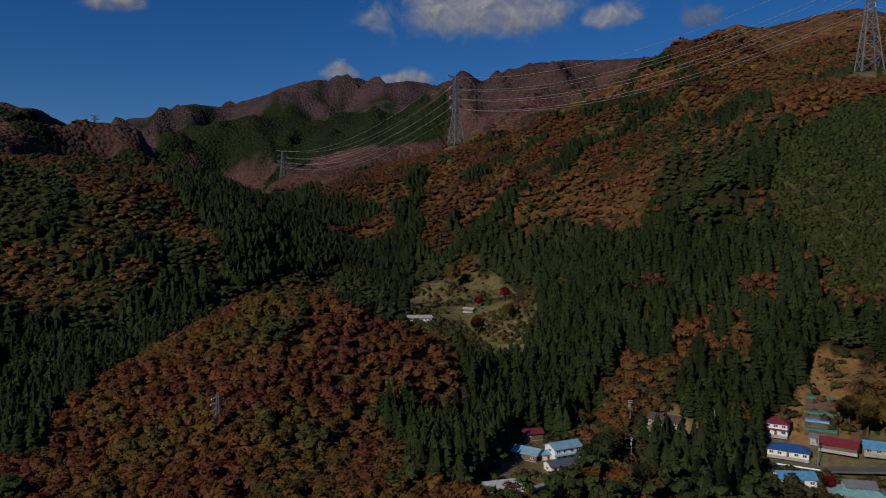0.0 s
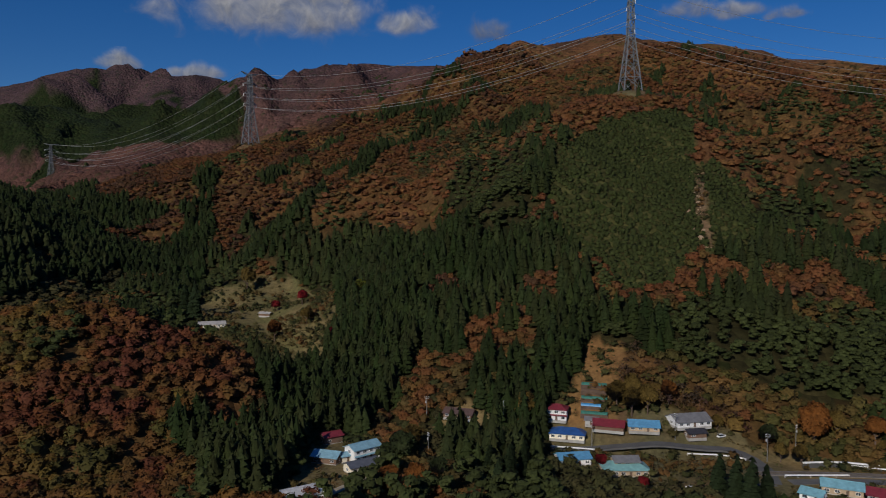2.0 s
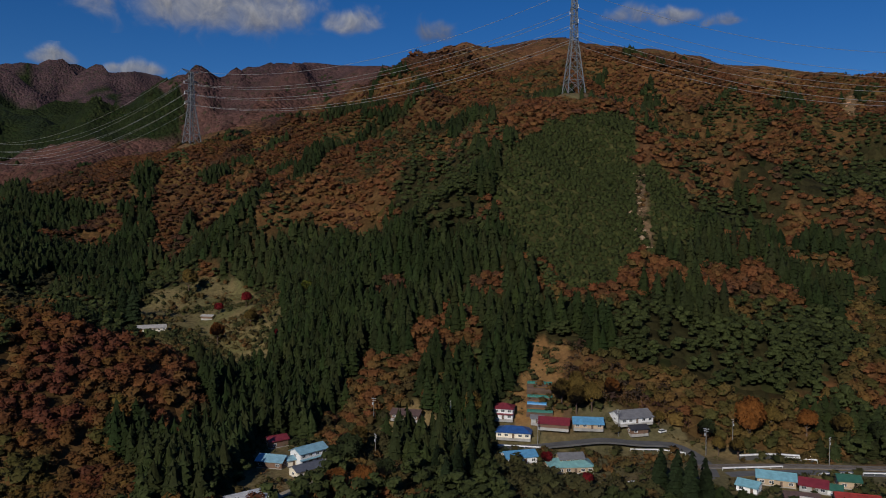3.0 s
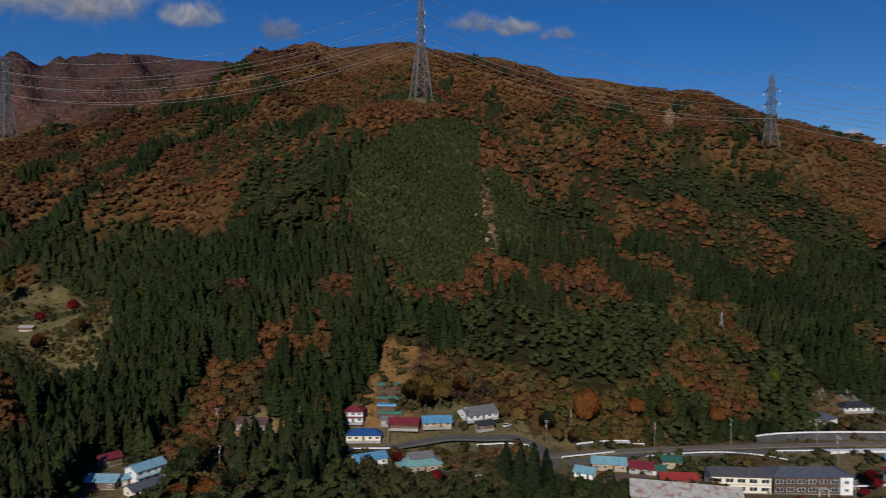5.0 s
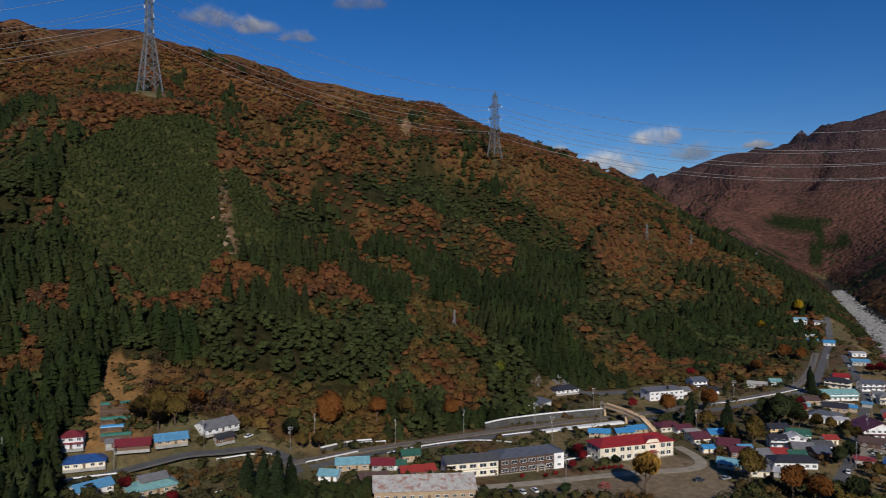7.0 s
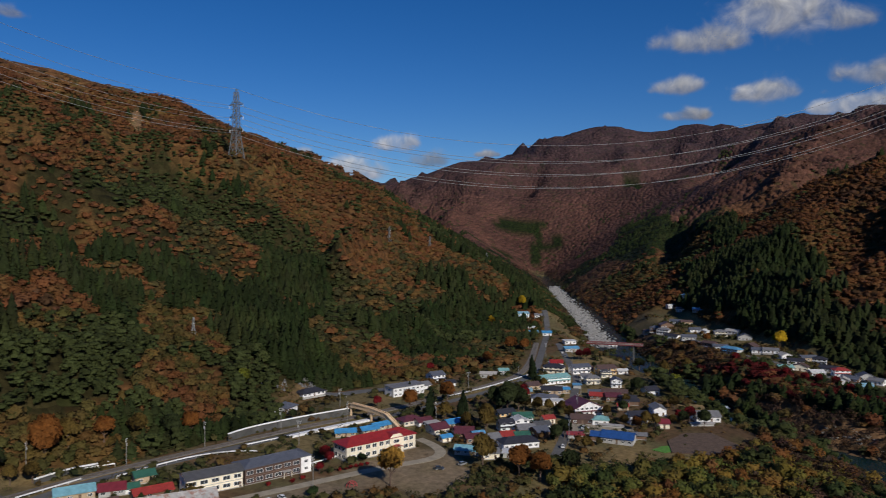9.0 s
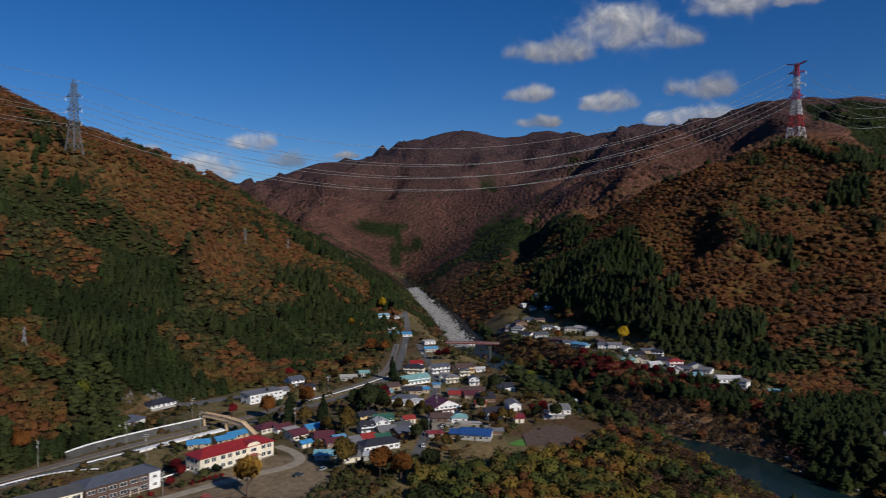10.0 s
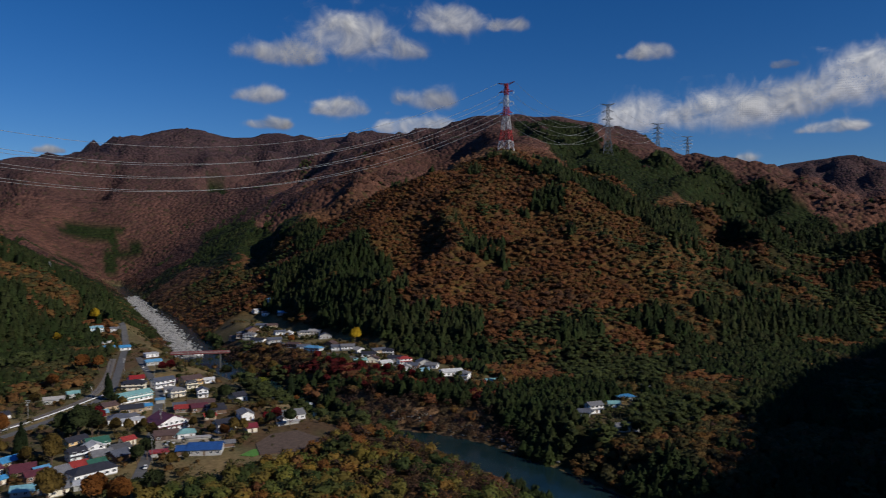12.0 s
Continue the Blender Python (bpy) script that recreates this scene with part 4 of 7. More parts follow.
# ---- town materials ----
def roof_paint(name, colour, rough=0.45, rust=0.0):
    """Ribbed sheet roofing: seams every half metre, streaks and faded patches."""
    def build(tree, bsdf):
        coord = tree.nodes.new("ShaderNodeTexCoord").outputs["Object"]
        seams = node(tree, "ShaderNodeTexWave", Scale=1.9, Distortion=0.0)
        tree.links.new(coord, seams.inputs["Vector"])
        fade = ramp(tree, noise_of(tree, 0.6, 5, 0.65), [(0.3, (0.72, 0.72, 0.72)), (0.7, (1.2, 1.18, 1.15))])
        c = mixed(tree, "MULTIPLY", 1.0, colour, fade)
        if rust:
            spots = ramp(tree, noise_of(tree, 0.45, 6, 0.7), [(0.5, (0, 0, 0)), (0.62, (rust,) * 3)])
            c = mixed(tree, "MIX", spots, c, (0.30, 0.10, 0.045))
        tree.links.new(c, bsdf.inputs["Base Color"])
        bsdf.inputs["Roughness"].default_value = rough
        bump_of(tree, bsdf, seams.outputs["Fac"], 0.25, 0.05)
    return material(name, build)


ROOFS = {
    "paleblue": ("pale blue", (0.22, 0.40, 0.50)), "skyblue": ("sky blue", (0.11, 0.31, 0.52)), "brightblue": ("bright blue", (0.06, 0.27, 0.54)),
    "royalblue": ("deep blue", (0.025, 0.085, 0.27)), "cyan": ("turquoise blue", (0.20, 0.42, 0.50)), "teal": ("faded teal", (0.20, 0.40, 0.40)),
    "green": ("dark green", (0.04, 0.13, 0.09)), "darkred": ("dark red", (0.20, 0.03, 0.04)), "brightred": ("bright red", (0.33, 0.045, 0.035)),
    "crimson": ("crimson", (0.30, 0.026, 0.024)), "maroon": ("maroon", (0.12, 0.035, 0.045)), "brownroof": ("brown", (0.11, 0.07, 0.06)),
    "grey": ("grey", (0.18, 0.18, 0.19)), "darkgrey": ("dark grey", (0.09, 0.09, 0.095)), "slate": ("slate grey", (0.10, 0.11, 0.14)),
    "black": ("black tiled", (0.035, 0.035, 0.045)), "white": ("white", (0.60, 0.60, 0.60)), "pale": ("pale grey", (0.42, 0.40, 0.38)), "rusty": ("rust-stained pale", (0.48, 0.47, 0.45)),
}
WALLS = {"white": (0.72, 0.71, 0.68), "cream": (0.66, 0.60, 0.48), "tan": (0.36, 0.27, 0.18), "brown": (0.15, 0.09, 0.06), "darkwood": (0.075, 0.045, 0.035),
         "grey": (0.34, 0.34, 0.33), "pale": (0.60, 0.64, 0.68), "apricot": (0.62, 0.42, 0.20)}
roof_mats = {k: roof_paint(k + "_roofing", v[1], 0.55 if k in ("black", "slate", "grey", "darkgrey") else 0.42, 0.8 if k == "rusty" else 0.0) for k, v in ROOFS.items()}
wall_mats = {k: plain(k + "_wall", v, 0.85, spread=0.12, scale=0.5) for k, v in WALLS.items()}
concrete = plain("concrete", (0.30, 0.29, 0.27), 0.9, spread=0.22, scale=0.3, bump=0.2)
dark_concrete = plain("weathered_concrete", (0.06, 0.06, 0.058), 0.9, spread=0.35, scale=0.25, bump=0.2)
white_paint = plain("white_paint", (0.74, 0.73, 0.70), 0.7, spread=0.12)
asphalt = plain("asphalt", (0.085, 0.083, 0.082), 0.9, spread=0.2, scale=0.2, bump=0.3)
gravel = plain("gravel", (0.25, 0.215, 0.16), 0.95, spread=0.2, scale=0.25, bump=0.4)
ballast = plain("ballast", (0.13, 0.115, 0.10), 0.95, spread=0.3, scale=0.5, bump=0.5)
frame_white = plain("window_frame", (0.70, 0.70, 0.68), 0.5, spread=0.06)
glass_dark = plain("window_glass", (0.035, 0.042, 0.050), 0.08, spread=0.1)
wood_door = plain("door_wood", (0.12, 0.08, 0.055), 0.6)
galvanised = plain("galvanised_steel", (0.46, 0.47, 0.47), 0.5, 0.6, spread=0.15)
rail_steel = plain("rail_steel", (0.22, 0.18, 0.15), 0.45, 0.8)
bridge_red = plain("bridge_paint", (0.13, 0.032, 0.034), 0.6)
beige_paint = plain("beige_paint", (0.58, 0.42, 0.26), 0.6)
timber = plain("pole_concrete", (0.17, 0.165, 0.155), 0.9)
rubber = plain("rubber", (0.02, 0.02, 0.02), 0.8)
bark = plain("bark", (0.09, 0.06, 0.045), 0.95, spread=0.3, scale=2, bump=0.5)


def mesh_of(bm, name, mat):
    me = bpy.data.meshes.new(name)
    bmesh.ops.recalc_face_normals(bm, faces=bm.faces)
    bm.to_mesh(me)
    bm.free()
    me.materials.append(mat)
    return me


def window_meshes(w, h):
    """A frame with a middle bar, and the two panes behind it."""
    bm = bmesh.new()
    for x0, x1, z0, z1 in ((-w / 2, w / 2, 0, 0.09), (-w / 2, w / 2, h - 0.09, h), (-w / 2, -w / 2 + 0.09, 0.09, h - 0.09), (w / 2 - 0.09, w / 2, 0.09, h - 0.09), (-0.05, 0.05, 0.09, h - 0.09)):
        box(bm, x0, x1, -0.10, 0.02, z0, z1)
    return mesh_of(bm, "window", frame_white), mesh_of(block(-w / 2 + 0.05, w / 2 - 0.05, -0.05, 0.0, 0.05, h - 0.05), "pane", glass_dark)


HOUSE_WINDOW, WIDE_WINDOW, TALL_WINDOW = window_meshes(1.65, 1.15), window_meshes(2.9, 1.55), window_meshes(2.2, 1.8)
DOOR = mesh_of(block(-0.5, 0.5, -0.06, 0.02, 0, 2.05), "door", wood_door)


def add_window(meshes, parent, m):
    w = shared("window", meshes[0], parent, m)
    shared("pane", meshes[1], w, Matrix.Identity(4))


def roof_mesh(kind, L, W, h, over, pitch, thick=0.2):
    """Thick slopes over a rectangle: g along x, e along y, h hipped, s a single fall."""
    bm = bmesh.new()
    if kind == "e":
        L, W = W, L
    a, b, e = L / 2 + over, W / 2 + over, h - over * pitch + 0.12
    top = e + b * pitch
    if kind == "s":
        slab(bm, [(-a, -b, h + 0.15), (a, -b, h + 0.15), (a, b, h + 0.5), (-a, b, h + 0.5)], thick)
    elif kind == "h":
        c = max(0.2, a - b * 0.95)
        slab(bm, [(-a, -b, e), (a, -b, e), (c, 0, top), (-c, 0, top)], thick)
        slab(bm, [(a, b, e), (-a, b, e), (-c, 0, top), (c, 0, top)], thick)
        slab(bm, [(a, -b, e), (a, b, e), (c, 0, top)], thick)
        slab(bm, [(-a, b, e), (-a, -b, e), (-c, 0, top)], thick)
    else:
        slab(bm, [(-a, -b, e), (a, -b, e), (a, 0, top), (-a, 0, top)], thick)
        slab(bm, [(a, b, e), (-a, b, e), (-a, 0, top), (a, 0, top)], thick)
    if kind == "e":
        bmesh.ops.rotate(bm, verts=bm.verts, cent=(0, 0, 0), matrix=Matrix.Rotation(math.pi / 2, 3, "Z"))
    return bm, top


def wall_mesh(kind, L, W, h, pitch):
    bm = block(-L / 2, L / 2, -W / 2, W / 2, -0.4, h)
    if kind in "ge":
        for s in (-1, 1):
            if kind == "g":
                v = [(s * L / 2, -W / 2, h), (s * L / 2, W / 2, h), (s * L / 2, 0, h + W / 2 * pitch), (s * (L / 2 - 0.25), -W / 2, h), (s * (L / 2 - 0.25), W / 2, h), (s * (L / 2 - 0.25), 0, h + W / 2 * pitch)]
            else:
                v = [(-L / 2, s * W / 2, h), (L / 2, s * W / 2, h), (0, s * W / 2, h + L / 2 * pitch), (-L / 2, s * (W / 2 - 0.25), h), (L / 2, s * (W / 2 - 0.25), h), (0, s * (W / 2 - 0.25), h + L / 2 * pitch)]
            v = [bm.verts.new(p) for p in v]
            for f in ((0, 1, 2), (5, 4, 3), (0, 3, 4, 1), (1, 4, 5, 2), (2, 5, 3, 0)):
                bm.faces.new([v[k] for k in f])
    return bm


FOOTPRINTS = []


def house(x, y, length, depth, wall_height, turn, kind, roof, wall, name="house", group="houses of the valley town", label="", pitch=0.42):
    """A house whose front faces local -y."""
    storeys = 2 if wall_height > 4.2 else 1
    top = empty(name, x, y, lift(x, y), turn)
    FOOTPRINTS.append((x, y, max(length, depth) / 2 + 1.0))
    what = label or f"{'two' if storeys == 2 else 'single'}-storey {'dark wooden' if wall == 'darkwood' else wall} {name.replace('_', ' ')} with a {ROOFS[roof][0]} roof"
    tagged(top, what, name.replace("_", " "), group)
    part("wall", wall_mesh(kind, length, depth, wall_height, pitch), wall_mats[wall], top)
    bm, ridge = roof_mesh(kind, length, depth, wall_height, 0.6, pitch)
    part("roof", bm, roof_mats[roof], top, f"{ROOFS[roof][0]} roofing")
    half = (length if kind != "e" else depth) / 2 + 0.55
    if kind in "ge":
        cap = block(-half, half, -0.18, 0.18, ridge - 0.06, ridge + 0.10)
        if kind == "e":
            bmesh.ops.rotate(cap, verts=cap.verts, cent=(0, 0, 0), matrix=Matrix.Rotation(math.pi / 2, 3, "Z"))
        part("ridge_cap", cap, roof_mats[roof], top)
    part("plinth", block(-length / 2 - 0.06, length / 2 + 0.06, -depth / 2 - 0.06, depth / 2 + 0.06, -1.0, 0.3), concrete, top)
    if storeys == 2 and kind != "s":
        part("eave", slab(bmesh.new(), [(-length / 2 - 0.3, -depth / 2 - 0.9, 2.62), (length / 2 + 0.3, -depth / 2 - 0.9, 2.62), (length / 2 + 0.3, -depth / 2, 2.95), (-length / 2 - 0.3, -depth / 2, 2.95)], 0.12), roof_mats[roof], top)
    count = max(1, int(length / 2.9))
    for s in range(storeys):
        sill = 0.95 + s * 2.6
        if wall_height < 2.35:
            continue
        for k in range(count):
            wx = (k + 0.5) * length / count - length / 2
            if s == 0 and k == count // 2:
                shared("door", DOOR, top, pose(wx, -depth / 2, 0.12))
            else:
                add_window(HOUSE_WINDOW, top, pose(wx, -depth / 2, sill))
        for side in (-1, 1):
            add_window(HOUSE_WINDOW, top, pose(side * length / 2, 0, sill, 0, 0, 90 * side))
    return top



# ---- houses: x, y, length, depth, wall height, turn, roof shape, roof, walls ----
house(50.3, 298.1, 13.1, 7.6, 5.4, 24, "g", "paleblue", "white")
house(35.6, 297.8, 11.1, 7.6, 3, -33, "g", "paleblue", "brown")
house(47.6, 283.6, 13.4, 6.5, 3, 20, "g", "slate", "cream")
house(40.2, 324, 8.6, 6.5, 3.4, 17, "g", "darkred", "brown")
house(43, 296.5, 5.3, 4.3, 2.8, 16, "g", "paleblue", "cream")
house(22.6, 256.9, 14.3, 8.6, 3.2, 17, "s", "white", "white")
house(103, 330, 14.0, 8.0, 2.5, -36, "g", "brownroof", "brown")
house(143, 305.6, 9.1, 7.6, 5.4, -33, "h", "darkred", "white")
house(143.6, 295.9, 15.5, 8.6, 2.9, -31, "h", "royalblue", "cream")
house(160.1, 288.1, 13.4, 8.6, 2.3, -35, "g", "darkred", "brown")
house(173, 280.7, 12.9, 8.6, 2.4, -26, "g", "skyblue", "tan")
house(193.2, 276.8, 16.4, 10.8, 2.7, -3, "g", "grey", "white")
house(192.6, 271, 8.2, 5.4, 2.5, -6, "g", "black", "brown", "shed", "outbuildings")
house(154.7, 294.3, 5.4, 4.3, 2.4, -33, "g", "grey", "grey", "shed", "outbuildings")
house(133.2, 269.6, 13.3, 7.6, 3, -6, "g", "skyblue", "white")
house(147.7, 253.2, 17.5, 9.7, 3, -16, "h", "teal", "tan")
house(148.7, 254.4, 9.8, 6.5, 5.2, -13, "g", "grey", "tan")
house(199.1, 210.1, 7.4, 6.5, 2.6, -59, "g", "cyan", "white")
house(214.2, 212.4, 13.4, 7.6, 3, -42, "g", "cyan", "tan")
house(237.2, 200.4, 7.6, 6.5, 3.2, -36, "g", "green", "tan")
house(222.3, 202.3, 9.2, 7.6, 2.6, -49, "g", "darkred", "grey")
house(225, 186.2, 13.9, 6.5, 2.4, -37, "g", "brightred", "brown", "shed", "outbuildings")
house(208.4, 194.9, 11.1, 5.4, 2.3, -35, "g", "brownroof", "brown", "shed", "outbuildings")
house(209.8, 170.4, 37.4, 15.1, 4, -46, "g", "rusty", "tan", "assembly_hall", "public buildings")
house(226, 196.5, 5, 5.4, 2.4, -49, "g", "green", "white", "shed", "outbuildings")
house(420.2, 158, 23, 9.7, 5.8, -35, "s", "grey", "white", "apartment_block", "public buildings")
house(439, 152.7, 8.2, 7.6, 3, -37, "g", "grey", "white")
house(463.3, 151.9, 9.8, 8.6, 5.2, -38, "g", "slate", "white")
house(453.4, 138.7, 5.5, 6.5, 2.6, -48, "g", "black", "white")
house(357.5, 205.8, 9.2, 10.8, 3.2, -93, "h", "slate", "white")
house(390.5, 207.8, 16.1, 8.6, 2.6, -28, "h", "black", "white")
house(321.8, 151.9, 9.8, 5.4, 2.5, -60, "g", "brightblue", "tan", "station_building", "public buildings")
house(330.4, 143.3, 9, 5.4, 2.5, -38, "g", "brightblue", "tan", "station_building", "public buildings")
house(340.4, 140.1, 12.5, 5.4, 2.5, -33, "g", "brightblue", "tan", "station_building", "public buildings")
house(353.6, 130.1, 11.7, 7.6, 3, -36, "h", "maroon", "cream")
house(354.4, 123.1, 8.5, 6.5, 2.6, -37, "g", "maroon", "white")
house(343.1, 111.4, 8.9, 8.6, 3, -38, "g", "maroon", "cream")
house(357.4, 107.6, 8.5, 6.5, 2.6, -42, "g", "brightblue", "tan")
house(342, 97, 9, 9.7, 2.7, -73, "g", "maroon", "brown")
house(340.2, 89.7, 5.9, 5.4, 2.6, -50, "g", "skyblue", "tan")
house(332.9, 82.5, 10.2, 8.6, 3.2, -47, "g", "grey", "tan")
house(315.3, 86.3, 13.9, 6.5, 2.5, -83, "g", "cyan", "grey", "shed", "outbuildings")
house(312.9, 76.7, 7.5, 6.5, 3, -66, "g", "grey", "cream")
house(377.5, 84.7, 9.8, 6.5, 5, -46, "g", "black", "apricot")
house(358.7, 80.1, 7.4, 6.5, 4.5, -56, "g", "black", "pale")
house(373.5, 74.4, 9.8, 8.6, 4.5, -64, "g", "green", "white")
house(342.5, 75.5, 6.9, 6.5, 3, -57, "g", "brightred", "white")
house(333.2, 68.3, 18, 8.6, 3.3, -54, "h", "black", "white")
house(317.6, 67.3, 8.6, 5.4, 2.3, -80, "s", "white", "grey", "shed", "outbuildings")
house(357.4, 69.3, 8.7, 7.6, 3, -62, "g", "grey", "tan")
house(355.2, 61.7, 7.6, 8.6, 3, -46, "g", "slate", "brown")
house(380.4, 62, 6.2, 5.4, 3, -54, "g", "brightred", "cream")
house(428.1, 73.9, 11, 8.6, 3.1, -80, "h", "slate", "white")
house(431, 67.7, 5.6, 6.5, 3, -61, "s", "grey", "white")
house(451.5, 71.2, 12.4, 7.6, 3, -77, "g", "black", "tan")
house(482.7, 75.5, 22.7, 8.6, 4.3, -47, "g", "teal", "white")
house(455.6, 65.7, 9.7, 4.3, 2.8, -75, "g", "brightblue", "tan")
house(517.8, 79.8, 14.4, 8.6, 4.8, -92, "h", "black", "cream")
house(537.7, 81.4, 9, 7.6, 4, -76, "g", "crimson", "white")
house(445.2, 87.2, 8.6, 5.4, 2.5, -71, "g", "paleblue", "brown", "shed", "outbuildings")
house(461.8, 85.2, 9.9, 7.6, 3, -48, "g", "brownroof", "tan")
house(521.3, 62.3, 13.9, 7.6, 5.2, -56, "g", "slate", "white")
house(526.4, 55.1, 11, 6.5, 3, -50, "g", "maroon", "tan")
house(523.4, 44.7, 13.8, 8.6, 4.9, -56, "g", "brownroof", "apricot")
house(489.3, 50.2, 9.5, 6.5, 4.7, -63, "h", "grey", "cream")
house(483.5, 34.1, 6.4, 6.5, 5, -78, "e", "slate", "white")
house(445.7, 40.6, 12, 6.5, 2.6, -87, "g", "brightred", "brown")
house(444.7, 33.1, 8.8, 7.6, 3, -78, "g", "maroon", "brown")
house(442.7, 24.3, 9.5, 5.4, 3, -75, "g", "black", "tan")
house(408.1, 47, 17.4, 15.1, 4.5, -54, "e", "maroon", "white")
house(386.4, 44.7, 11.3, 7.6, 3, -79, "g", "brownroof", "darkwood")
house(386.7, 35.2, 8.4, 6.5, 3.2, -80, "h", "teal", "white")
house(357.5, 23.7, 15, 9.7, 3, -96, "g", "royalblue", "grey")
house(357.5, 33.9, 5.3, 6.5, 2.8, -90, "g", "royalblue", "brown")
house(357.2, 44.4, 7.4, 4.3, 2, -77, "s", "brightred", "grey", "shed", "outbuildings")
house(395.6, 16.9, 10.2, 7.6, 4.8, -63, "g", "black", "white")
house(418.7, 6.7, 6.8, 10.8, 4, -74, "e", "grey", "white")
house(412.7, -18.1, 12.9, 9.7, 3.2, -70, "g", "grey", "white")
house(390.9, 3.4, 5.2, 6.5, 3, -78, "g", "darkred", "cream")
house(467.8, 12.1, 8, 8.6, 3.5, -54, "g", "black", "white")
house(762.6, 152.1, 11.6, 7.6, 5, -60, "g", "paleblue", "white")
house(685.7, 126.6, 9.8, 6.5, 3, -79, "g", "skyblue", "white")
house(685.1, 112.9, 8.4, 6.5, 3, -79, "g", "brightblue", "white")
house(645, 86.4, 10.3, 6.5, 3, -61, "s", "white", "white")
house(607.4, 79.9, 11.6, 6.5, 3, -64, "g", "skyblue", "grey")
house(384.9, -189.9, 8.9, 6.5, 5, -82, "g", "grey", "white")
house(378.2, -180.5, 6.7, 6.5, 3, -103, "g", "slate", "grey")
house(344.1, -188.6, 12, 6.5, 3, -96, "g", "grey", "white")
house(410.9, -224, 10.5, 6.5, 2.4, -84, "s", "brightblue", "grey", "shed", "outbuildings")
house(432.6, -252.5, 14.8, 6.5, 3, -104, "g", "slate", "cream")
house(395, -207.8, 6.6, 5.4, 2.6, -103, "g", "teal", "white")
house(-18, 544, 18.6, 7.6, 2.8, 5, "g", "pale", "cream")
house(20.7, 567.4, 9.5, 4.0, 2.2, -36, "g", "pale", "brown", "shed", "outbuildings")
house(488.6, 121.4, 11.2, 5.4, 3, -77, "g", "pale", "grey")
house(504.2, 114.3, 6.7, 5.4, 3, -65, "g", "teal", "white")
house(878.7, 0.3, 10.4, 6.7, 3, -60, "g", "white", "white")
house(866.2, -9.8, 9.2, 7.6, 3.2, -97, "g", "slate", "white")
house(881, -16.2, 9.2, 7.1, 4.9, -64, "h", "paleblue", "white")
house(820.3, -27.9, 11.6, 6.7, 3, -101, "g", "skyblue", "grey")
house(755.7, 4.9, 12.7, 7.6, 3.4, -68, "e", "brownroof", "brown")
house(790.5, -4.7, 11.6, 7.1, 3, -105, "g", "slate", "white")
house(785.6, -14.5, 11.6, 6.7, 3.2, -72, "g", "brownroof", "tan")
house(734.4, 7.1, 11.6, 7.6, 4.9, -109, "h", "grey", "white")
house(734.4, -21.6, 10.4, 7.1, 3, -76, "g", "slate", "white")
house(722.3, -29.2, 8.1, 6.7, 3.4, -113, "e", "white", "white")
house(681, -14.7, 12.7, 7.6, 3, -80, "g", "slate", "grey")
house(701.6, -0.9, 12.7, 7.1, 3.2, -117, "g", "black", "white")
house(714.2, -43.5, 11.6, 6.7, 4.9, -84, "h", "grey", "cream")
house(722.6, -55.4, 12.7, 7.6, 3, -121, "g", "pale", "white")
house(698.7, -62.9, 11.6, 7.1, 3.4, -88, "e", "slate", "grey")
house(661.8, -32, 11.6, 6.7, 3, -125, "g", "brownroof", "brown")
house(654.1, -39.8, 11.6, 7.6, 3.2, -92, "g", "slate", "white")
house(640.1, -47.6, 16.2, 7.1, 4.9, -129, "h", "skyblue", "grey")
house(635.5, -76.9, 11.6, 6.7, 3, -96, "g", "grey", "white")
house(626.9, -85.8, 9.2, 7.6, 3.4, -63, "e", "pale", "white")
house(604.5, -91, 11.6, 7.1, 3, -100, "g", "black", "white")
house(623.9, -102.3, 12.7, 6.7, 3.2, -67, "g", "slate", "tan")
house(606.8, -107.8, 9.2, 7.6, 4.9, -104, "h", "black", "white")
house(573.5, -79, 10.4, 7.1, 3, -71, "g", "teal", "white")
house(578.3, -90.3, 10.4, 6.7, 3.4, -108, "e", "brownroof", "cream")
house(561.3, -97.5, 9.2, 7.6, 3, -75, "g", "white", "white")
house(580.3, -109.1, 11.6, 7.1, 3.2, -112, "g", "black", "grey")
house(565.4, -113.6, 10.4, 6.7, 4.9, -79, "h", "brightred", "white")
house(546.9, -116, 10.4, 7.6, 3, -116, "g", "slate", "brown")
house(555.6, -126.8, 10.4, 7.1, 3.4, -83, "e", "slate", "grey")
house(544.2, -131.2, 9.2, 6.7, 3, -120, "g", "grey", "white")
house(514.9, -138.8, 16.2, 7.6, 3.2, -87, "g", "white", "white")
house(499.3, -143.5, 9.2, 7.1, 4.9, -124, "h", "grey", "white")
house(475.2, -159.4, 12.7, 6.7, 3, -91, "g", "teal", "white")
house(648.2, -63.5, 10.4, 7.6, 3.4, -128, "e", "brownroof", "brown")
house(637.7, -68.2, 10.4, 7.1, 3, -95, "g", "slate", "white")
house(768.6, 23, 9.2, 6.7, 3.2, -62, "g", "brownroof", "tan")
house(760.8, 15.6, 9.2, 7.6, 4.9, -99, "h", "slate", "brown")
house(523.7, -119.1, 9.2, 7.1, 3, -66, "g", "paleblue", "white")
house(538.5, -109.5, 8.1, 6.7, 3.4, -103, "e", "pale", "white")
house(454, 44, 9, 5.5, 2.6, -85, "g", "slate", "grey")
house(456, 33, 15, 7, 3, -84, "g", "brownroof", "tan")
house(528, 33, 7, 5, 2.6, -70, "g", "white", "white", "shed", "outbuildings")
house(366, 74, 8, 7, 4.4, -60, "e", "white", "white")
house(330, 103, 5.5, 4, 2.5, -40, "g", "brightblue", "cream", "shed", "outbuildings")
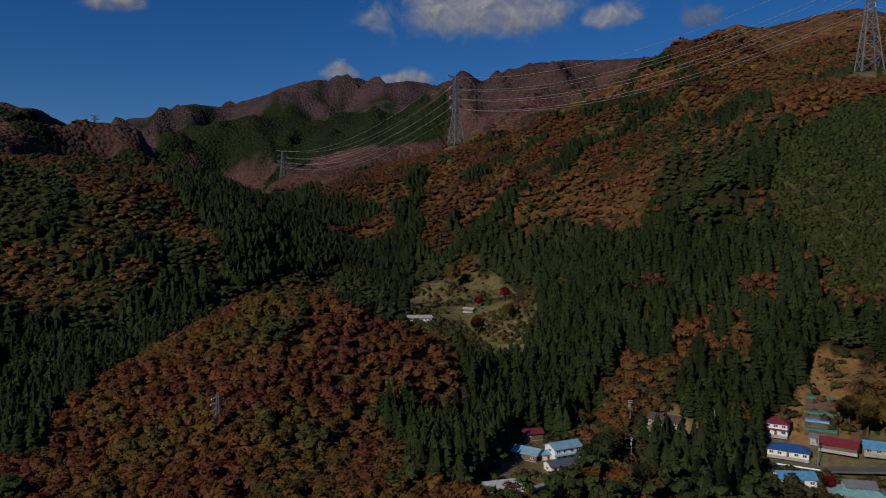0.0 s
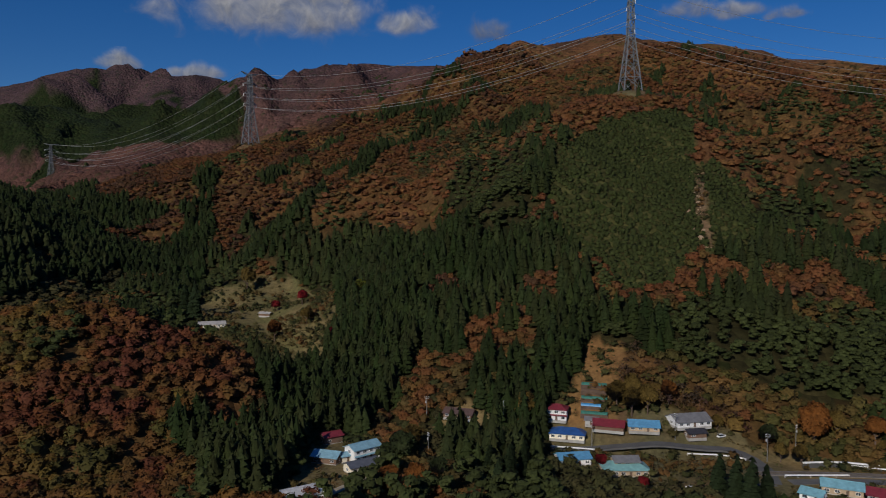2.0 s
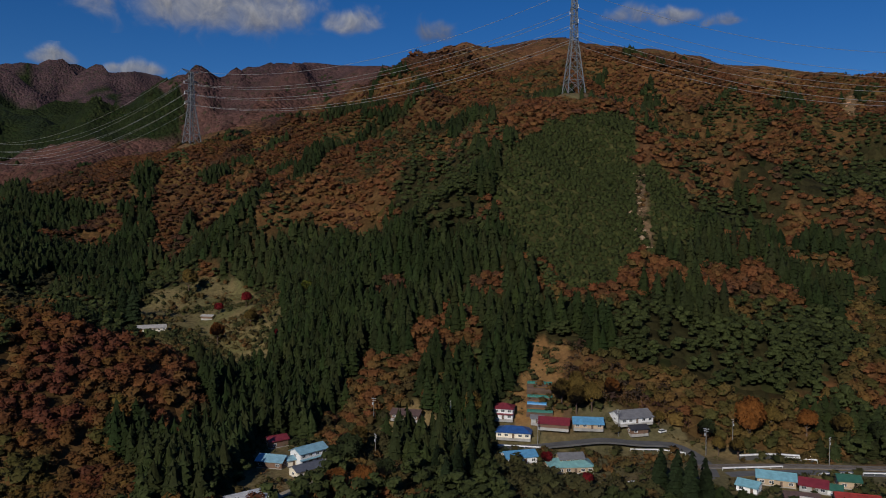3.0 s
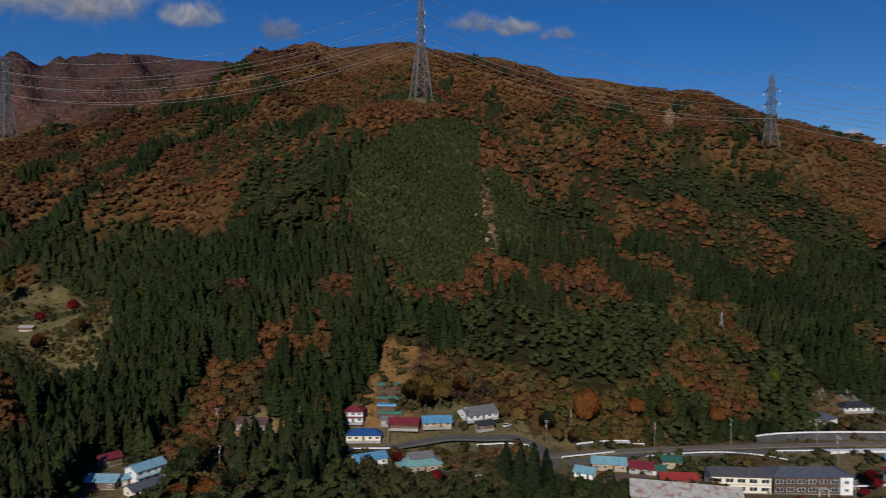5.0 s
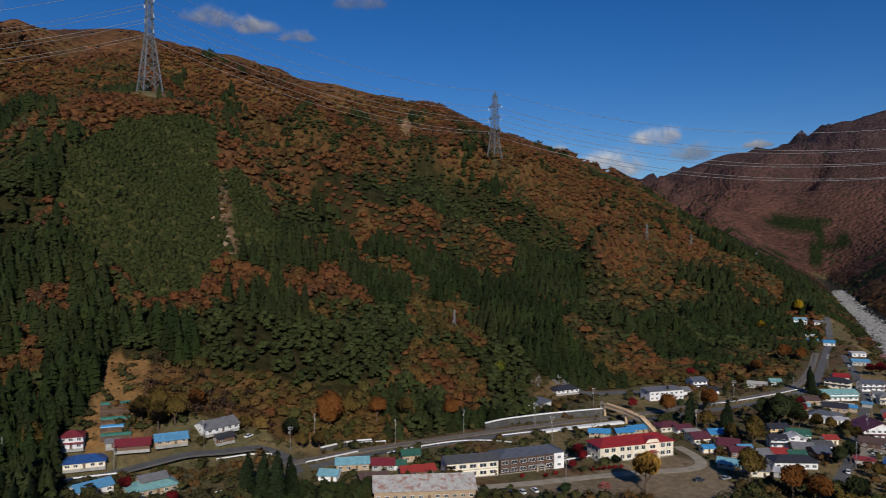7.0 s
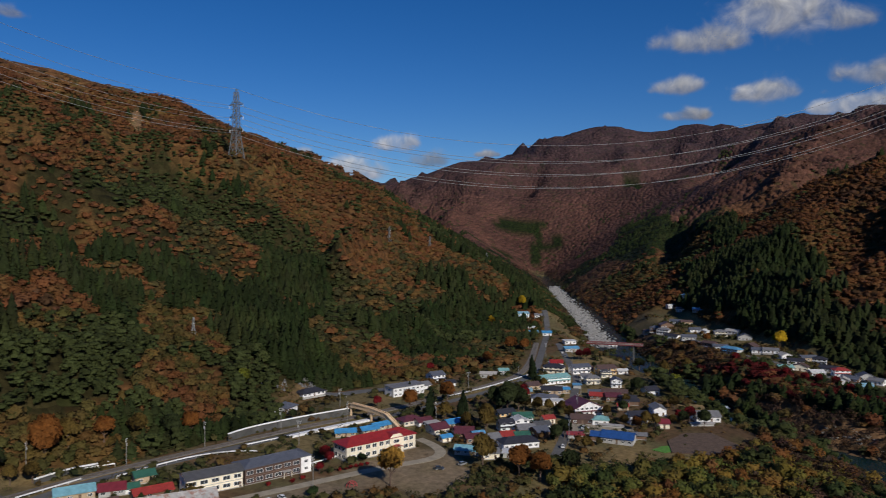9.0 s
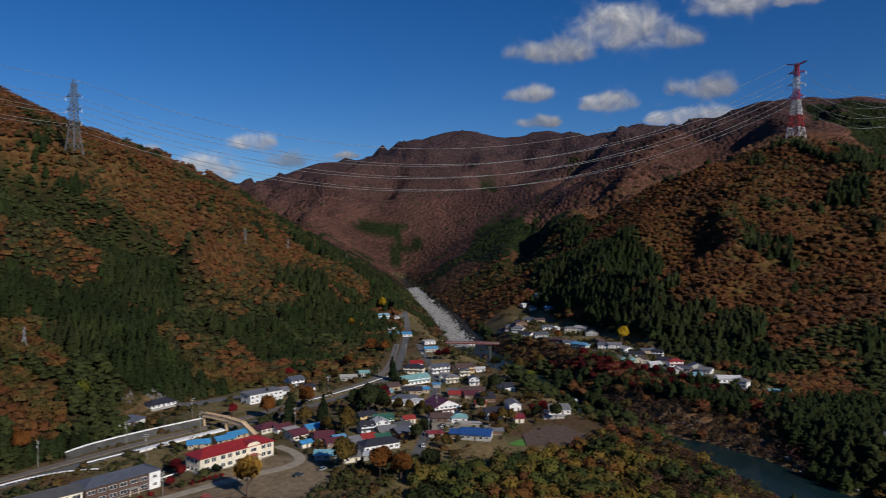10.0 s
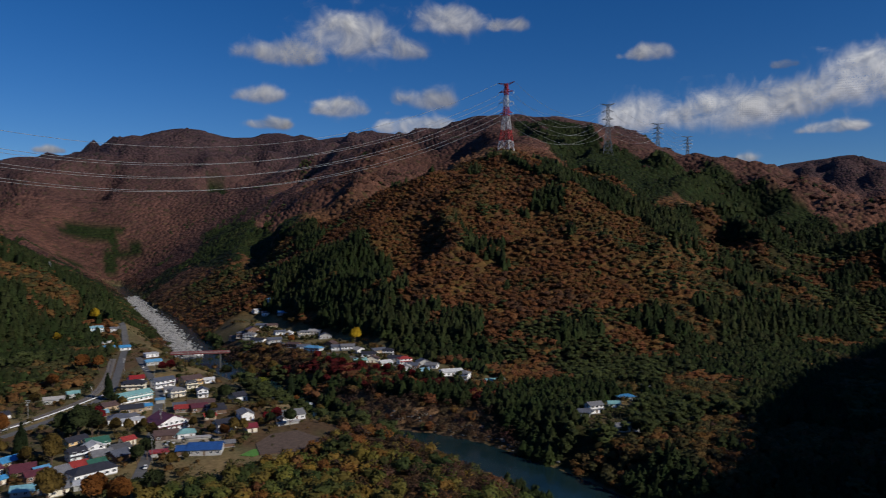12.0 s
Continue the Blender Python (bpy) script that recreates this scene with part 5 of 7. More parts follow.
house(352, 117, 7, 4.5, 2.4, -40, "s", "pale", "white", "shed", "outbuildings")
house(367, 63, 8, 6, 3, -60, "g", "darkgrey", "white")
house(505, 56, 7, 5, 2.6, -80, "g", "grey", "white")
house(513, 43, 7, 6, 4.4, -75, "h", "darkgrey", "cream")
house(473, 58, 5, 4, 2.3, -80, "s", "skyblue", "grey", "shed", "outbuildings")
house(437, 22, 8, 5, 2.6, -80, "g", "black", "brown")
house(423, 26, 6, 4.5, 2.5, -75, "g", "brightred", "tan", "shed", "outbuildings")
house(366, 14, 6, 4, 2.3, -85, "g", "grey", "brown", "shed", "outbuildings")
house(538, 83, 8, 6, 3, -70, "g", "white", "cream")
house(457, 66, 7, 5, 3, -75, "g", "pale", "cream")
house(422, 66, 12, 5, 2.6, -70, "s", "white", "white", "shed", "outbuildings")
house(345, 69, 7, 5, 3, -60, "g", "green", "brown")
house(334, 90, 9, 6, 2.8, -55, "g", "maroon", "brown")
house(343, 99, 8, 6, 2.8, -55, "g", "maroon", "tan")
house(382, 29, 12, 1.2, 1.2, -88, "s", "pale", "grey", "garden_wall", "garden walls")
house(511, -34, 5, 4, 2.3, -80, "s", "white", "grey", "shed", "outbuildings")
house(400, -16, 12, 1.5, 1.4, -70, "s", "pale", "grey", "garden_wall", "garden walls")
house(712, 132, 9, 6, 3, -70, "g", "white", "white")
house(686, 114, 8, 6, 3, -70, "g", "brightblue", "grey")
house(766, 136, 8, 6, 3, -70, "g", "grey", "white")
house(745, 56, 8, 6, 3, -80, "g", "grey", "white")

# ---- the red-roofed school ----
def red_school():
    L, W, h, pitch = 37.0, 11.0, 7.0, 0.40
    c = (Vector((284.2, 133.5)) + Vector((315.0, 113.0))) / 2
    turn = math.atan2(-19.1, 28.6)
    c += Vector((-math.sin(turn), math.cos(turn))) * W / 2
    top = empty("school_building", c.x, c.y, lift(c.x, c.y), math.degrees(turn))
    FOOTPRINTS.append((c.x, c.y, 19))
    tagged(top, "long two-storey cream school building with a crimson hipped roof", "school", "public buildings")
    part("wall", block(-L / 2, L / 2, -W / 2, W / 2, -0.6, h), wall_mats["cream"], top)
    bm, ridge = roof_mesh("h", L, W, h, 0.7, pitch)
    part("roof", bm, roof_mats["crimson"], top, "crimson sheet roofing")
    part("ridge_cap", block(-L / 2 + 5.5, L / 2 - 5.5, -0.2, 0.2, ridge - 0.08, ridge + 0.12), roof_mats["crimson"], top)
    gx = 7.4
    bm = block(gx - 3.6, gx + 3.6, -W / 2 - 0.5, -W / 2 + 1.5, 0.0, h)
    v = [bm.verts.new(p) for p in ((gx - 3.6, -W / 2 - 0.5, h), (gx + 3.6, -W / 2 - 0.5, h), (gx + 2.0, -W / 2 - 0.5, h + 1.5), (gx - 2.0, -W / 2 - 0.5, h + 1.5), (gx - 3.6, -W / 2 + 4.6, h), (gx + 3.6, -W / 2 + 4.6, h), (gx + 2.0, -W / 2 + 4.6, h + 1.5), (gx - 2.0, -W / 2 + 4.6, h + 1.5))]
    for f in ((0, 1, 2, 3), (7, 6, 5, 4), (0, 3, 7, 4), (2, 1, 5, 6)):
        bm.faces.new([v[k] for k in f])
    part("gable_bay", bm, wall_mats["cream"], top)
    part("gable_roof", slab(slab(slab(bmesh.new(), [(gx - 4.1, -W / 2 - 0.9, h + 0.0), (gx - 2.1, -W / 2 - 0.9, h + 1.75), (gx - 2.1, 0, h + 1.75), (gx - 4.1, 0, h + 0.0)], 0.15), [(gx - 2.1, -W / 2 - 0.9, h + 1.75), (gx + 2.1, -W / 2 - 0.9, h + 1.75), (gx + 2.1, 0, h + 1.75), (gx - 2.1, 0, h + 1.75)], 0.15), [(gx + 2.1, -W / 2 - 0.9, h + 1.75), (gx + 4.1, -W / 2 - 0.9, h), (gx + 4.1, 0, h), (gx + 2.1, 0, h + 1.75)], 0.15), roof_mats["crimson"], top)
    bm = bmesh.new()
    for k in range(8):
        a0, a1 = math.pi * k / 8, math.pi * (k + 1) / 8
        slab(bm, [(gx - 2.4 * math.cos(a0), -W / 2 - 0.5, 2.7 + 0.9 * math.sin(a0)), (gx - 2.4 * math.cos(a1), -W / 2 - 0.5, 2.7 + 0.9 * math.sin(a1)), (gx - 2.4 * math.cos(a1), -W / 2 - 3.0, 2.7 + 0.9 * math.sin(a1)), (gx - 2.4 * math.cos(a0), -W / 2 - 3.0, 2.7 + 0.9 * math.sin(a0))], 0.15)
    part("porch_roof", bm, roof_mats["crimson"], top)
    for s in (-1, 1):
        part("porch_post", block(gx + s * 2.1 - 0.12, gx + s * 2.1 + 0.12, -W / 2 - 2.9, -W / 2 - 2.66, -0.3, 2.75), wall_mats["cream"], top)
    part("plinth", block(-L / 2 - 0.08, L / 2 + 0.08, -W / 2 - 0.08, W / 2 + 0.08, -1.2, 0.35), concrete, top)
    for s in (0, 1):
        for wx in (-15.3, -12.0, -7.6, -4.2, -0.4, 3.0):
            add_window(TALL_WINDOW, top, pose(wx, -W / 2, 0.95 + 3.3 * s))
        add_window(WIDE_WINDOW, top, pose(gx, -W / 2 - 0.5, 1.0 + 3.3 * s)) if s else None
        for wx in (13.0, 16.0):
            add_window(TALL_WINDOW, top, pose(wx, -W / 2, 0.95 + 3.3 * s))
        for wy in (-2.8, 0.4, 3.4):
            add_window(TALL_WINDOW, top, pose(-L / 2, wy, 0.95 + 3.3 * s, 0, 0, -90))
            add_window(TALL_WINDOW, top, pose(L / 2, wy, 0.95 + 3.3 * s, 0, 0, 90))
    shared("door", DOOR, top, pose(gx, -W / 2 - 0.5, 0.2))


red_school()


def school_block(x, y, length, depth, tall, turn, kind, roof, wall, label, pale_end=0.0):
    """An older two-storey school wing: broad white-framed windows in rows, a low roof, sometimes a plastered end bay."""
    top = tagged(empty("school_wing", x, y, lift(x, y), turn), label, "school", "public buildings")
    FOOTPRINTS.append((x, y, length / 2 + 1.0))
    part("wall", wall_mesh(kind, length, depth, tall, 0.3), wall_mats[wall], top)
    bm, ridge = roof_mesh(kind, length, depth, tall, 0.7, 0.3)
    part("roof", bm, roof_mats[roof], top, f"{ROOFS[roof][0]} tiled roof")
    part("ridge_cap", block(-length / 2 + (4 if kind == "h" else 0), length / 2 - (4 if kind == "h" else 0), -0.2, 0.2, ridge - 0.06, ridge + 0.14), roof_mats[roof], top)
    part("plinth", block(-length / 2 - 0.06, length / 2 + 0.06, -depth / 2 - 0.06, depth / 2 + 0.06, -1.0, 0.35), concrete, top)
    part("string_course", block(-length / 2 - 0.03, length / 2 - pale_end, -depth / 2 - 0.08, -depth / 2, 3.15, 3.35), wall_mats["brown"] if wall == "darkwood" else concrete, top)
    if pale_end:
        part("end_bay", block(length / 2 - pale_end, length / 2 + 0.1, -depth / 2 - 0.5, depth / 2 + 0.1, -0.6, tall - 0.03), wall_mats["white"], top, "white plastered end bay")
    count = int((length - pale_end) / 3.7)
    for storey in (0, 1):
        for k in range(count):
            add_window(WIDE_WINDOW, top, pose(-length / 2 + (k + 0.5) * (length - pale_end) / count, -depth / 2, 1.0 + 3.0 * storey))
        for side in (-1, 1):
            add_window(HOUSE_WINDOW, top, pose(side * (length / 2 + (0.1 if side > 0 and pale_end else 0)), 0, 1.2 + 3.0 * storey, 0, 0, 90 * side))
        if pale_end:
            add_window(HOUSE_WINDOW, top, pose(length / 2 - pale_end / 2, -depth / 2 - 0.5, 1.2 + 3.0 * storey))
    if wall == "darkwood":
        porch = part("porch", block(1.2, 5.0, -depth / 2 - 2.2, -depth / 2, 2.5, 2.75), roof_mats["pale"], top, "small pale porch roof")
        for px in (1.4, 4.8):
            part("porch_post", block(px - 0.12, px + 0.12, -depth / 2 - 2.1, -depth / 2 - 1.86, -0.3, 2.5), wall_mats["cream"], porch)
    shared("door", DOOR, top, pose(3.1 if wall == "darkwood" else length / 2 - 1.0, -depth / 2 - 0.02, 0.2))


school_block(238.3, 169.5, 21.5, 9.7, 6.6, -37, "g", "darkgrey", "cream", "cream two-storey school wing with a dark grey roof")
school_block(260.4, 155.8, 29.0, 10.8, 6.9, -32, "h", "slate", "darkwood", "dark wooden two-storey school wing with a mottled slate roof", 4.5)


# ---- roads, railway and walls along the foot of the hill ----
def along(points, step):
    """Evenly spaced places on a rounded line through the points."""
    p = np.asarray(points, float)
    for k in range(2):
        q = np.empty((2 * len(p) - 2, 2))
        q[0::2], q[1::2] = 0.75 * p[:-1] + 0.25 * p[1:], 0.25 * p[:-1] + 0.75 * p[1:]
        p = np.concatenate([p[:1], q, p[-1:]])
    s = np.concatenate([[0], np.cumsum(np.hypot(*np.diff(p, axis=0).T))])
    t = np.linspace(0, s[-1], max(2, int(s[-1] / step)))
    return np.stack([np.interp(t, s, p[:, 0]), np.interp(t, s, p[:, 1])], 1)


ROUTES = []


def ribbon(name, points, width, rise, thick, mat, label, category, smooth_rise=True):
    p = along(points, 4.0)
    d = np.gradient(p, axis=0)
    d /= np.linalg.norm(d, axis=1, keepdims=True)
    side = np.stack([-d[:, 1], d[:, 0]], 1) * width / 2
    z = np.maximum(np.maximum(height(*p.T), height(*(p + side).T)), height(*(p - side).T)) + rise
    for k in range(3 if smooth_rise else 0):
        z[1:-1] = np.maximum(z[1:-1], (z[:-2] + 2 * z[1:-1] + z[2:]) / 4)
    ROUTES.append((p, width / 2 + 1.0))
    rows = np.stack([np.c_[p + side, z], np.c_[p - side, z], np.c_[p - side, z - thick], np.c_[p + side, z - thick]], 1).reshape(-1, 3)
    n = len(p)
    k = np.arange(n - 1)[:, None] * 4
    faces = np.concatenate([np.c_[k + a, k + b, k + b + 4, k + a + 4] for a, b in ((0, 1), (1, 2), (2, 3), (3, 0))])
    ob = mesh_object(name, rows, faces[:, ::-1], mat)
    return tagged(ob, label, category, kind="structure")


def guard_rail(points, label="white steel guard rail beside the road"):
    p = along(points, 4.0)
    top = tagged(empty("guard_rail", p[0, 0], p[0, 1], 0), label, "guard rail", "guard rails")
    z = np.maximum(height(*p.T), 0) + 0.35
    bm = bmesh.new()
    for a, b, za, zb in zip(p, p[1:], z, z[1:]):
        beam(bm, (a[0] - p[0, 0], a[1] - p[0, 1], za + 0.62), (b[0] - p[0, 0], b[1] - p[0, 1], zb + 0.62), 0.48)
    part("beam", bm, white_paint, top)
    post = mesh_of(block(-0.07, 0.07, -0.07, 0.07, -0.6, 0.8), "post", white_paint)
    for a, za in zip(p, z):
        shared("post", post, top, pose(a[0] - p[0, 0], a[1] - p[0, 1], za))


ribbon("road", [(110, 300), (128.4, 294.7), (154.7, 280.3), (182.8, 266.4), (201, 262), (208.6, 254), (205, 241), (196, 226)], 6.0, 0.12, 0.8, asphalt, "narrow grey asphalt valley road", "road")
ribbon("road", [(203.5, 226.2), (228.5, 221), (258.9, 207), (284.5, 194), (311.8, 180), (340.9, 161), (373, 143), (418, 122), (455, 106), (502, 92), (560, 98), (640, 108), (740, 120), (830, 145)], 5.5, 0.12, 0.8, asphalt, "grey asphalt road along the railway", "road")
ribbon("railway_bed", [(196, 238), (228.5, 228), (258.9, 214.5), (284.5, 202), (311.8, 188.5), (345, 170), (380, 150), (418.8, 134.4), (455.2, 117), (502.1, 101), (560, 104), (640, 115)], 5.0, 0.35, 0.9, ballast, "dark stone ballast of a single-track railway", "railway")
for off in (-0.55, 0.55):
    ribbon("rail", [(196 + off * 0.4, 238 + off), (228.5 + off * 0.4, 228 + off), (258.9 + off * 0.5, 214.5 + off), (284.5 + off * 0.5, 202 + off), (311.8 + off * 0.5, 188.5 + off), (345 + off * 0.5, 170 + off), (380 + off * 0.5, 150 + off), (418.8 + off * 0.4, 134.4 + off), (455.2 + off * 0.4, 117 + off), (502.1, 101 + off), (560, 104 + off), (640, 115 + off)], 0.14, 0.62, 0.2, rail_steel, "worn steel running rail on ballast", "rail")
ribbon("platform", [(311, 176), (330, 166), (352, 153)], 3.0, 1.0, 1.6, white_paint, "pale concrete station platform beside the track", "platform")
ribbon("road", [(322, 49), (356.8, 49.4), (385.1, 51.6), (424.3, 54.9), (466.1, 58.3), (500.7, 61.1), (571, 78.2), (643.8, 95.9)], 5.0, 0.10, 0.7, asphalt, "grey asphalt main street of the town", "road")
ribbon("yard_road", [(215, 166), (226.4, 157.9), (243.6, 144.4), (268, 128), (288, 113), (300, 101), (311, 98), (321.4, 105.5), (329.1, 116.3)], 5.0, 0.08, 0.6, gravel, "pale gravel drive before the school", "road")
ribbon("farm_road", [(25, 256), (31.5, 260.8), (45.3, 272.9), (55, 274.9), (67.1, 274.8), (77.4, 279.7), (90, 300), (110, 302)], 3.6, 0.08, 0.6, gravel, "pale unpaved farm track", "road")
ribbon("lane", [(151.3, 226), (163.5, 229), (178, 226), (196, 226)], 4.0, 0.1, 0.6, asphalt, "narrow grey asphalt lane", "road")
ribbon("yard_road", [(395, 207), (405, 196), (418, 186), (430, 172)], 9.0, 0.08, 0.6, asphalt, "asphalt forecourt beside the cemetery", "road")
ribbon("lane", [(704, 28), (690, 0), (655, -40), (610, -75), (560, -105), (500, -140), (450, -160)], 4.5, 0.1, 0.7, asphalt, "grey lane through the far bank settlement", "road")
for line in ([(236.6, 213), (258, 206), (271.2, 199.2), (282, 187.1), (284.4, 177.9)], [(289.3, 189.5), (311.6, 176.5)], [(235.1, 236.7), (242.1, 232.9), (250, 226)], [(205.3, 231), (229.8, 224.5)],
             [(129.8, 291.3), (151.6, 279)], [(183.8, 263.4), (198.5, 258.5), (204, 252)], [(151.3, 228.4), (163.5, 231.5)], [(420, 129), (455, 112), (502, 96)], [(270, 150), (292, 139)]):
    guard_rail(line)


def retaining_wall(points, tall, label):
    p = along(points, 5.0)
    base = height(*p.T)
    top = tagged(empty("retaining_wall", p[0, 0], p[0, 1], 0), label, "retaining wall", kind="structure")
    bm, cap = bmesh.new(), bmesh.new()
    for a, b, za, zb in zip(p, p[1:], base, base[1:]):
        d = (b - a) / np.linalg.norm(b - a)
        n = np.array([-d[1], d[0]]) * 0.35
        corners = [(a - n - p[0], za), (b - n - p[0], zb), (b + n - p[0], zb), (a + n - p[0], za)]
        for target, low, high, grow in ((bm, -0.8, tall, 1.0), (cap, tall, tall + 0.55, 1.5)):
            v = [target.verts.new((c[0] * 1.0, c[1] * 1.0, z + h)) for h in (low, high) for c, z in corners]
            for f in ((3, 2, 1, 0), (4, 5, 6, 7), (0, 1, 5, 4), (1, 2, 6, 5), (2, 3, 7, 6), (3, 0, 4, 7)):
                target.faces.new([v[k] for k in f])
    part("face", bm, dark_concrete, top)
    part("coping", cap, white_paint, top, "white painted coping")


retaining_wall([(296, 201), (306, 199.5), (319.6, 193.5), (342.2, 180), (361, 168)], 3.4, "dark weathered concrete retaining wall above the railway")
retaining_wall([(222, 240), (236, 237), (252, 227)], 2.0, "low dark concrete retaining wall on the hillside")


def footbridge():
    pts = [(364, 170, 1.0), (360, 166.5, 5.6), (352, 151, 5.9), (346, 140, 5.2), (340, 130.5, 0.6)]
    top = tagged(empty("footbridge", 352, 151, lift(352, 151)), "beige steel footbridge over the railway with ramps", "footbridge")
    for a, b in zip(pts, pts[1:]):
        a, b = Vector(a) - Vector((352, 151, 0)), Vector(b) - Vector((352, 151, 0))
        part("deck", beam(bmesh.new(), a, b, 1.9), beige_paint, top)
        n = (b - a).cross(Vector((0, 0, 1))).normalized() * 1.0
        for s in (-1, 1):
            part("side_panel", beam(bmesh.new(), a + s * n + Vector((0, 0, 1.2)), b + s * n + Vector((0, 0, 1.2)), 0.5), beige_paint, top)
    for x, y in ((360, 166.5), (352, 151), (346, 140)):
        part("pier", block(x - 352.45, x - 351.55, y - 151.45, y - 150.55, -1.5, 5.4), beige_paint, top)


footbridge()


def river_bridge():
    top = tagged(empty("road_bridge", 672, 49, 0), "red steel girder bridge with a concrete deck over the river", "bridge")
    part("deck", block(-2.8, 2.8, -25, 25, 0.9, 1.3), concrete, top)
    for s in (-1, 1):
        part("girder", block(s * 2.2 - 0.25, s * 2.2 + 0.25, -25, 25, -0.3, 0.9), bridge_red, top, "dull red steel girder")
        part("parapet", block(s * 2.75 - 0.08, s * 2.75 + 0.08, -25, 25, 1.3, 1.9), bridge_red, top)
    for y in (-17, 17):
        part("pier", block(-1.6, 1.6, y - 0.7, y + 0.7, -18, -0.9), dark_concrete, top)


river_bridge()


# ---- utility poles and cars ----
def utility_pole():
    top = tagged(empty("utility_pole", 0, 0, 0), "grey concrete utility pole with steel crossarms", "utility pole", "utility poles")
    part("pole", tube(bmesh.new(), (0, 0, -1), (0, 0, 12.0), 0.19, 0.11), timber, top)
    for z, w in ((11.5, 1.1), (10.6, 0.9)):
        part("crossarm", block(-w, w, -0.07, 0.07, z - 0.07, z + 0.07), galvanised, top)
        for x in (-w + 0.1, 0.35, w - 0.1):
            part("insulator", tube(bmesh.new(), (x, 0, z + 0.07), (x, 0, z + 0.32), 0.07, 0.05, 6), white_paint, top)
    part("transformer", tube(bmesh.new(), (0.5, 0, 8.6), (0.5, 0, 9.7), 0.3, 0.3, 10), galvanised, top)
    return top


POLES = [(250.6, 220.6), (284.6, 206.0), (300.1, 165.5), (319, 186), (342, 160.4), (228.2, 251), (150.3, 285.5), (183.1, 271.5), (213, 250), (88.1, 336.3), (100.1, 318.2), (120.8, 317.8), (76.2, 288),
         (370.2, 178.2), (357.1, 116.7), (473.9, 97), (553.6, 71.7), (443.7, 123.3), (571.9, 95), (253, 133.3), (346, 46), (402, 49), (452, 53)]
first_pole = utility_pole()
for k, (x, y) in enumerate(POLES):
    m = pose(x, y, lift(x, y), 0, 0, 25 + 37 * (k % 5))
    if k:
        copy_thing(first_pole, m)
    else:
        first_pole.matrix_basis = m

car_paints = {"white": plain("white_car_paint", (0.70, 0.70, 0.70), 0.25, spread=0.03), "dark": plain("dark_car_paint", (0.03, 0.035, 0.045), 0.2, spread=0.05), "silver": plain("silver_car_paint", (0.42, 0.43, 0.44), 0.25, 0.5, spread=0.04)}
car_glass = plain("car_glass", (0.02, 0.025, 0.03), 0.05, spread=0.02)
lamp_glass = plain("headlight_glass", (0.6, 0.6, 0.58), 0.1, spread=0.02)


def car(x, y, turn, paint):
    top = tagged(empty("car", x, y, lift(x, y) + 0.12, turn), f"{paint} compact car parked on open ground", "car", "parked cars")
    body = block(-2.05, 2.05, -0.82, 0.82, 0.28, 0.98)
    bmesh.ops.bevel(body, geom=body.edges[:], offset=0.14, segments=2, affect="EDGES")
    part("body", body, car_paints[paint], top)
    bm = bmesh.new()
    v = [bm.verts.new(p) for s, z, a, b in ((0.76, 0.95, -1.85, 1.15), (0.62, 1.52, -1.5, 0.45)) for p in ((a, -s, z), (b, -s, z), (b, s, z), (a, s, z))]
    for f in ((3, 2, 1, 0), (4, 5, 6, 7), (0, 1, 5, 4), (1, 2, 6, 5), (2, 3, 7, 6), (3, 0, 4, 7)):
        bm.faces.new([v[k] for k in f])
    part("windows", bm, car_glass, top, "dark car windows")
    part("cabin_roof", block(-1.48, 0.42, -0.6, 0.6, 1.50, 1.57), car_paints[paint], top)
    for wx in (-1.3, 1.3):
        for s in (-1, 1):
            wheel = part("wheel", tube(bmesh.new(), (wx, s * 0.66, 0.30), (wx, s * 0.85, 0.30), 0.31, 0.31, 14), rubber, top)
            part("rim", tube(bmesh.new(), (wx, s * 0.84, 0.30), (wx, s * 0.87, 0.30), 0.18, 0.18, 10), galvanised, wheel)
    for s in (-1, 1):
        part("headlight", block(1.98, 2.07, s * 0.6 - 0.16, s * 0.6 + 0.16, 0.66, 0.82), lamp_glass, top)


for args in ((230.3, 145.3, 60, "dark"), (232.7, 141.0, 62, "white"), (237.2, 138.1, 58, "white"), (241, 196, -20, "white"), (298.3, 85.3, -30, "silver"), (289.2, 92.9, -60, "dark"), (374.3, 41.7, -80, "white"), (338.7, 47.8, 4, "white"),
             (595.1, 85.4, 14, "white"), (580.4, 81.0, 14, "silver"), (204, 268, 10, "white"), (400, 190, 40, "white"), (660, -30, 60, "white"), (648, -42, 40, "silver")):
    car(*args)


def climbing_dome(x, y):
    top = tagged(empty("climbing_dome", x, y, lift(x, y)), "red tubular steel climbing dome in a schoolyard", "playground equipment")
    red = plain("red_tube_paint", (0.35, 0.04, 0.04), 0.5)
    for k in range(8):
        bm = bmesh.new()
        a = k * math.pi / 4
        ring = [(2.3 * math.cos(b) * math.cos(a), 2.3 * math.cos(b) * math.sin(a), 2.3 * math.sin(b) + 0.1) for b in np.linspace(0, math.pi / 2, 6)]
        for p, q in zip(ring, ring[1:]):
            tube(bm, p, q, 0.08, 0.08, 6)
        part("rib", bm, red, top)
    for b in (0.4, 0.85):
        bm = bmesh.new()
        for k in range(16):
            p, q = [(2.3 * math.cos(b) * math.cos(j * math.pi / 8), 2.3 * math.cos(b) * math.sin(j * math.pi / 8), 2.3 * math.sin(b) + 0.1) for j in (k, k + 1)]
            tube(bm, p, q, 0.08, 0.08, 6)
        part("hoop", bm, red, top)


climbing_dome(257.9, 119.0)

# ---- pylons and their lines ----
tower_grey = plain("tower_steel", (0.15, 0.16, 0.165), 0.55, 0.3, spread=0.1, scale=0.1)
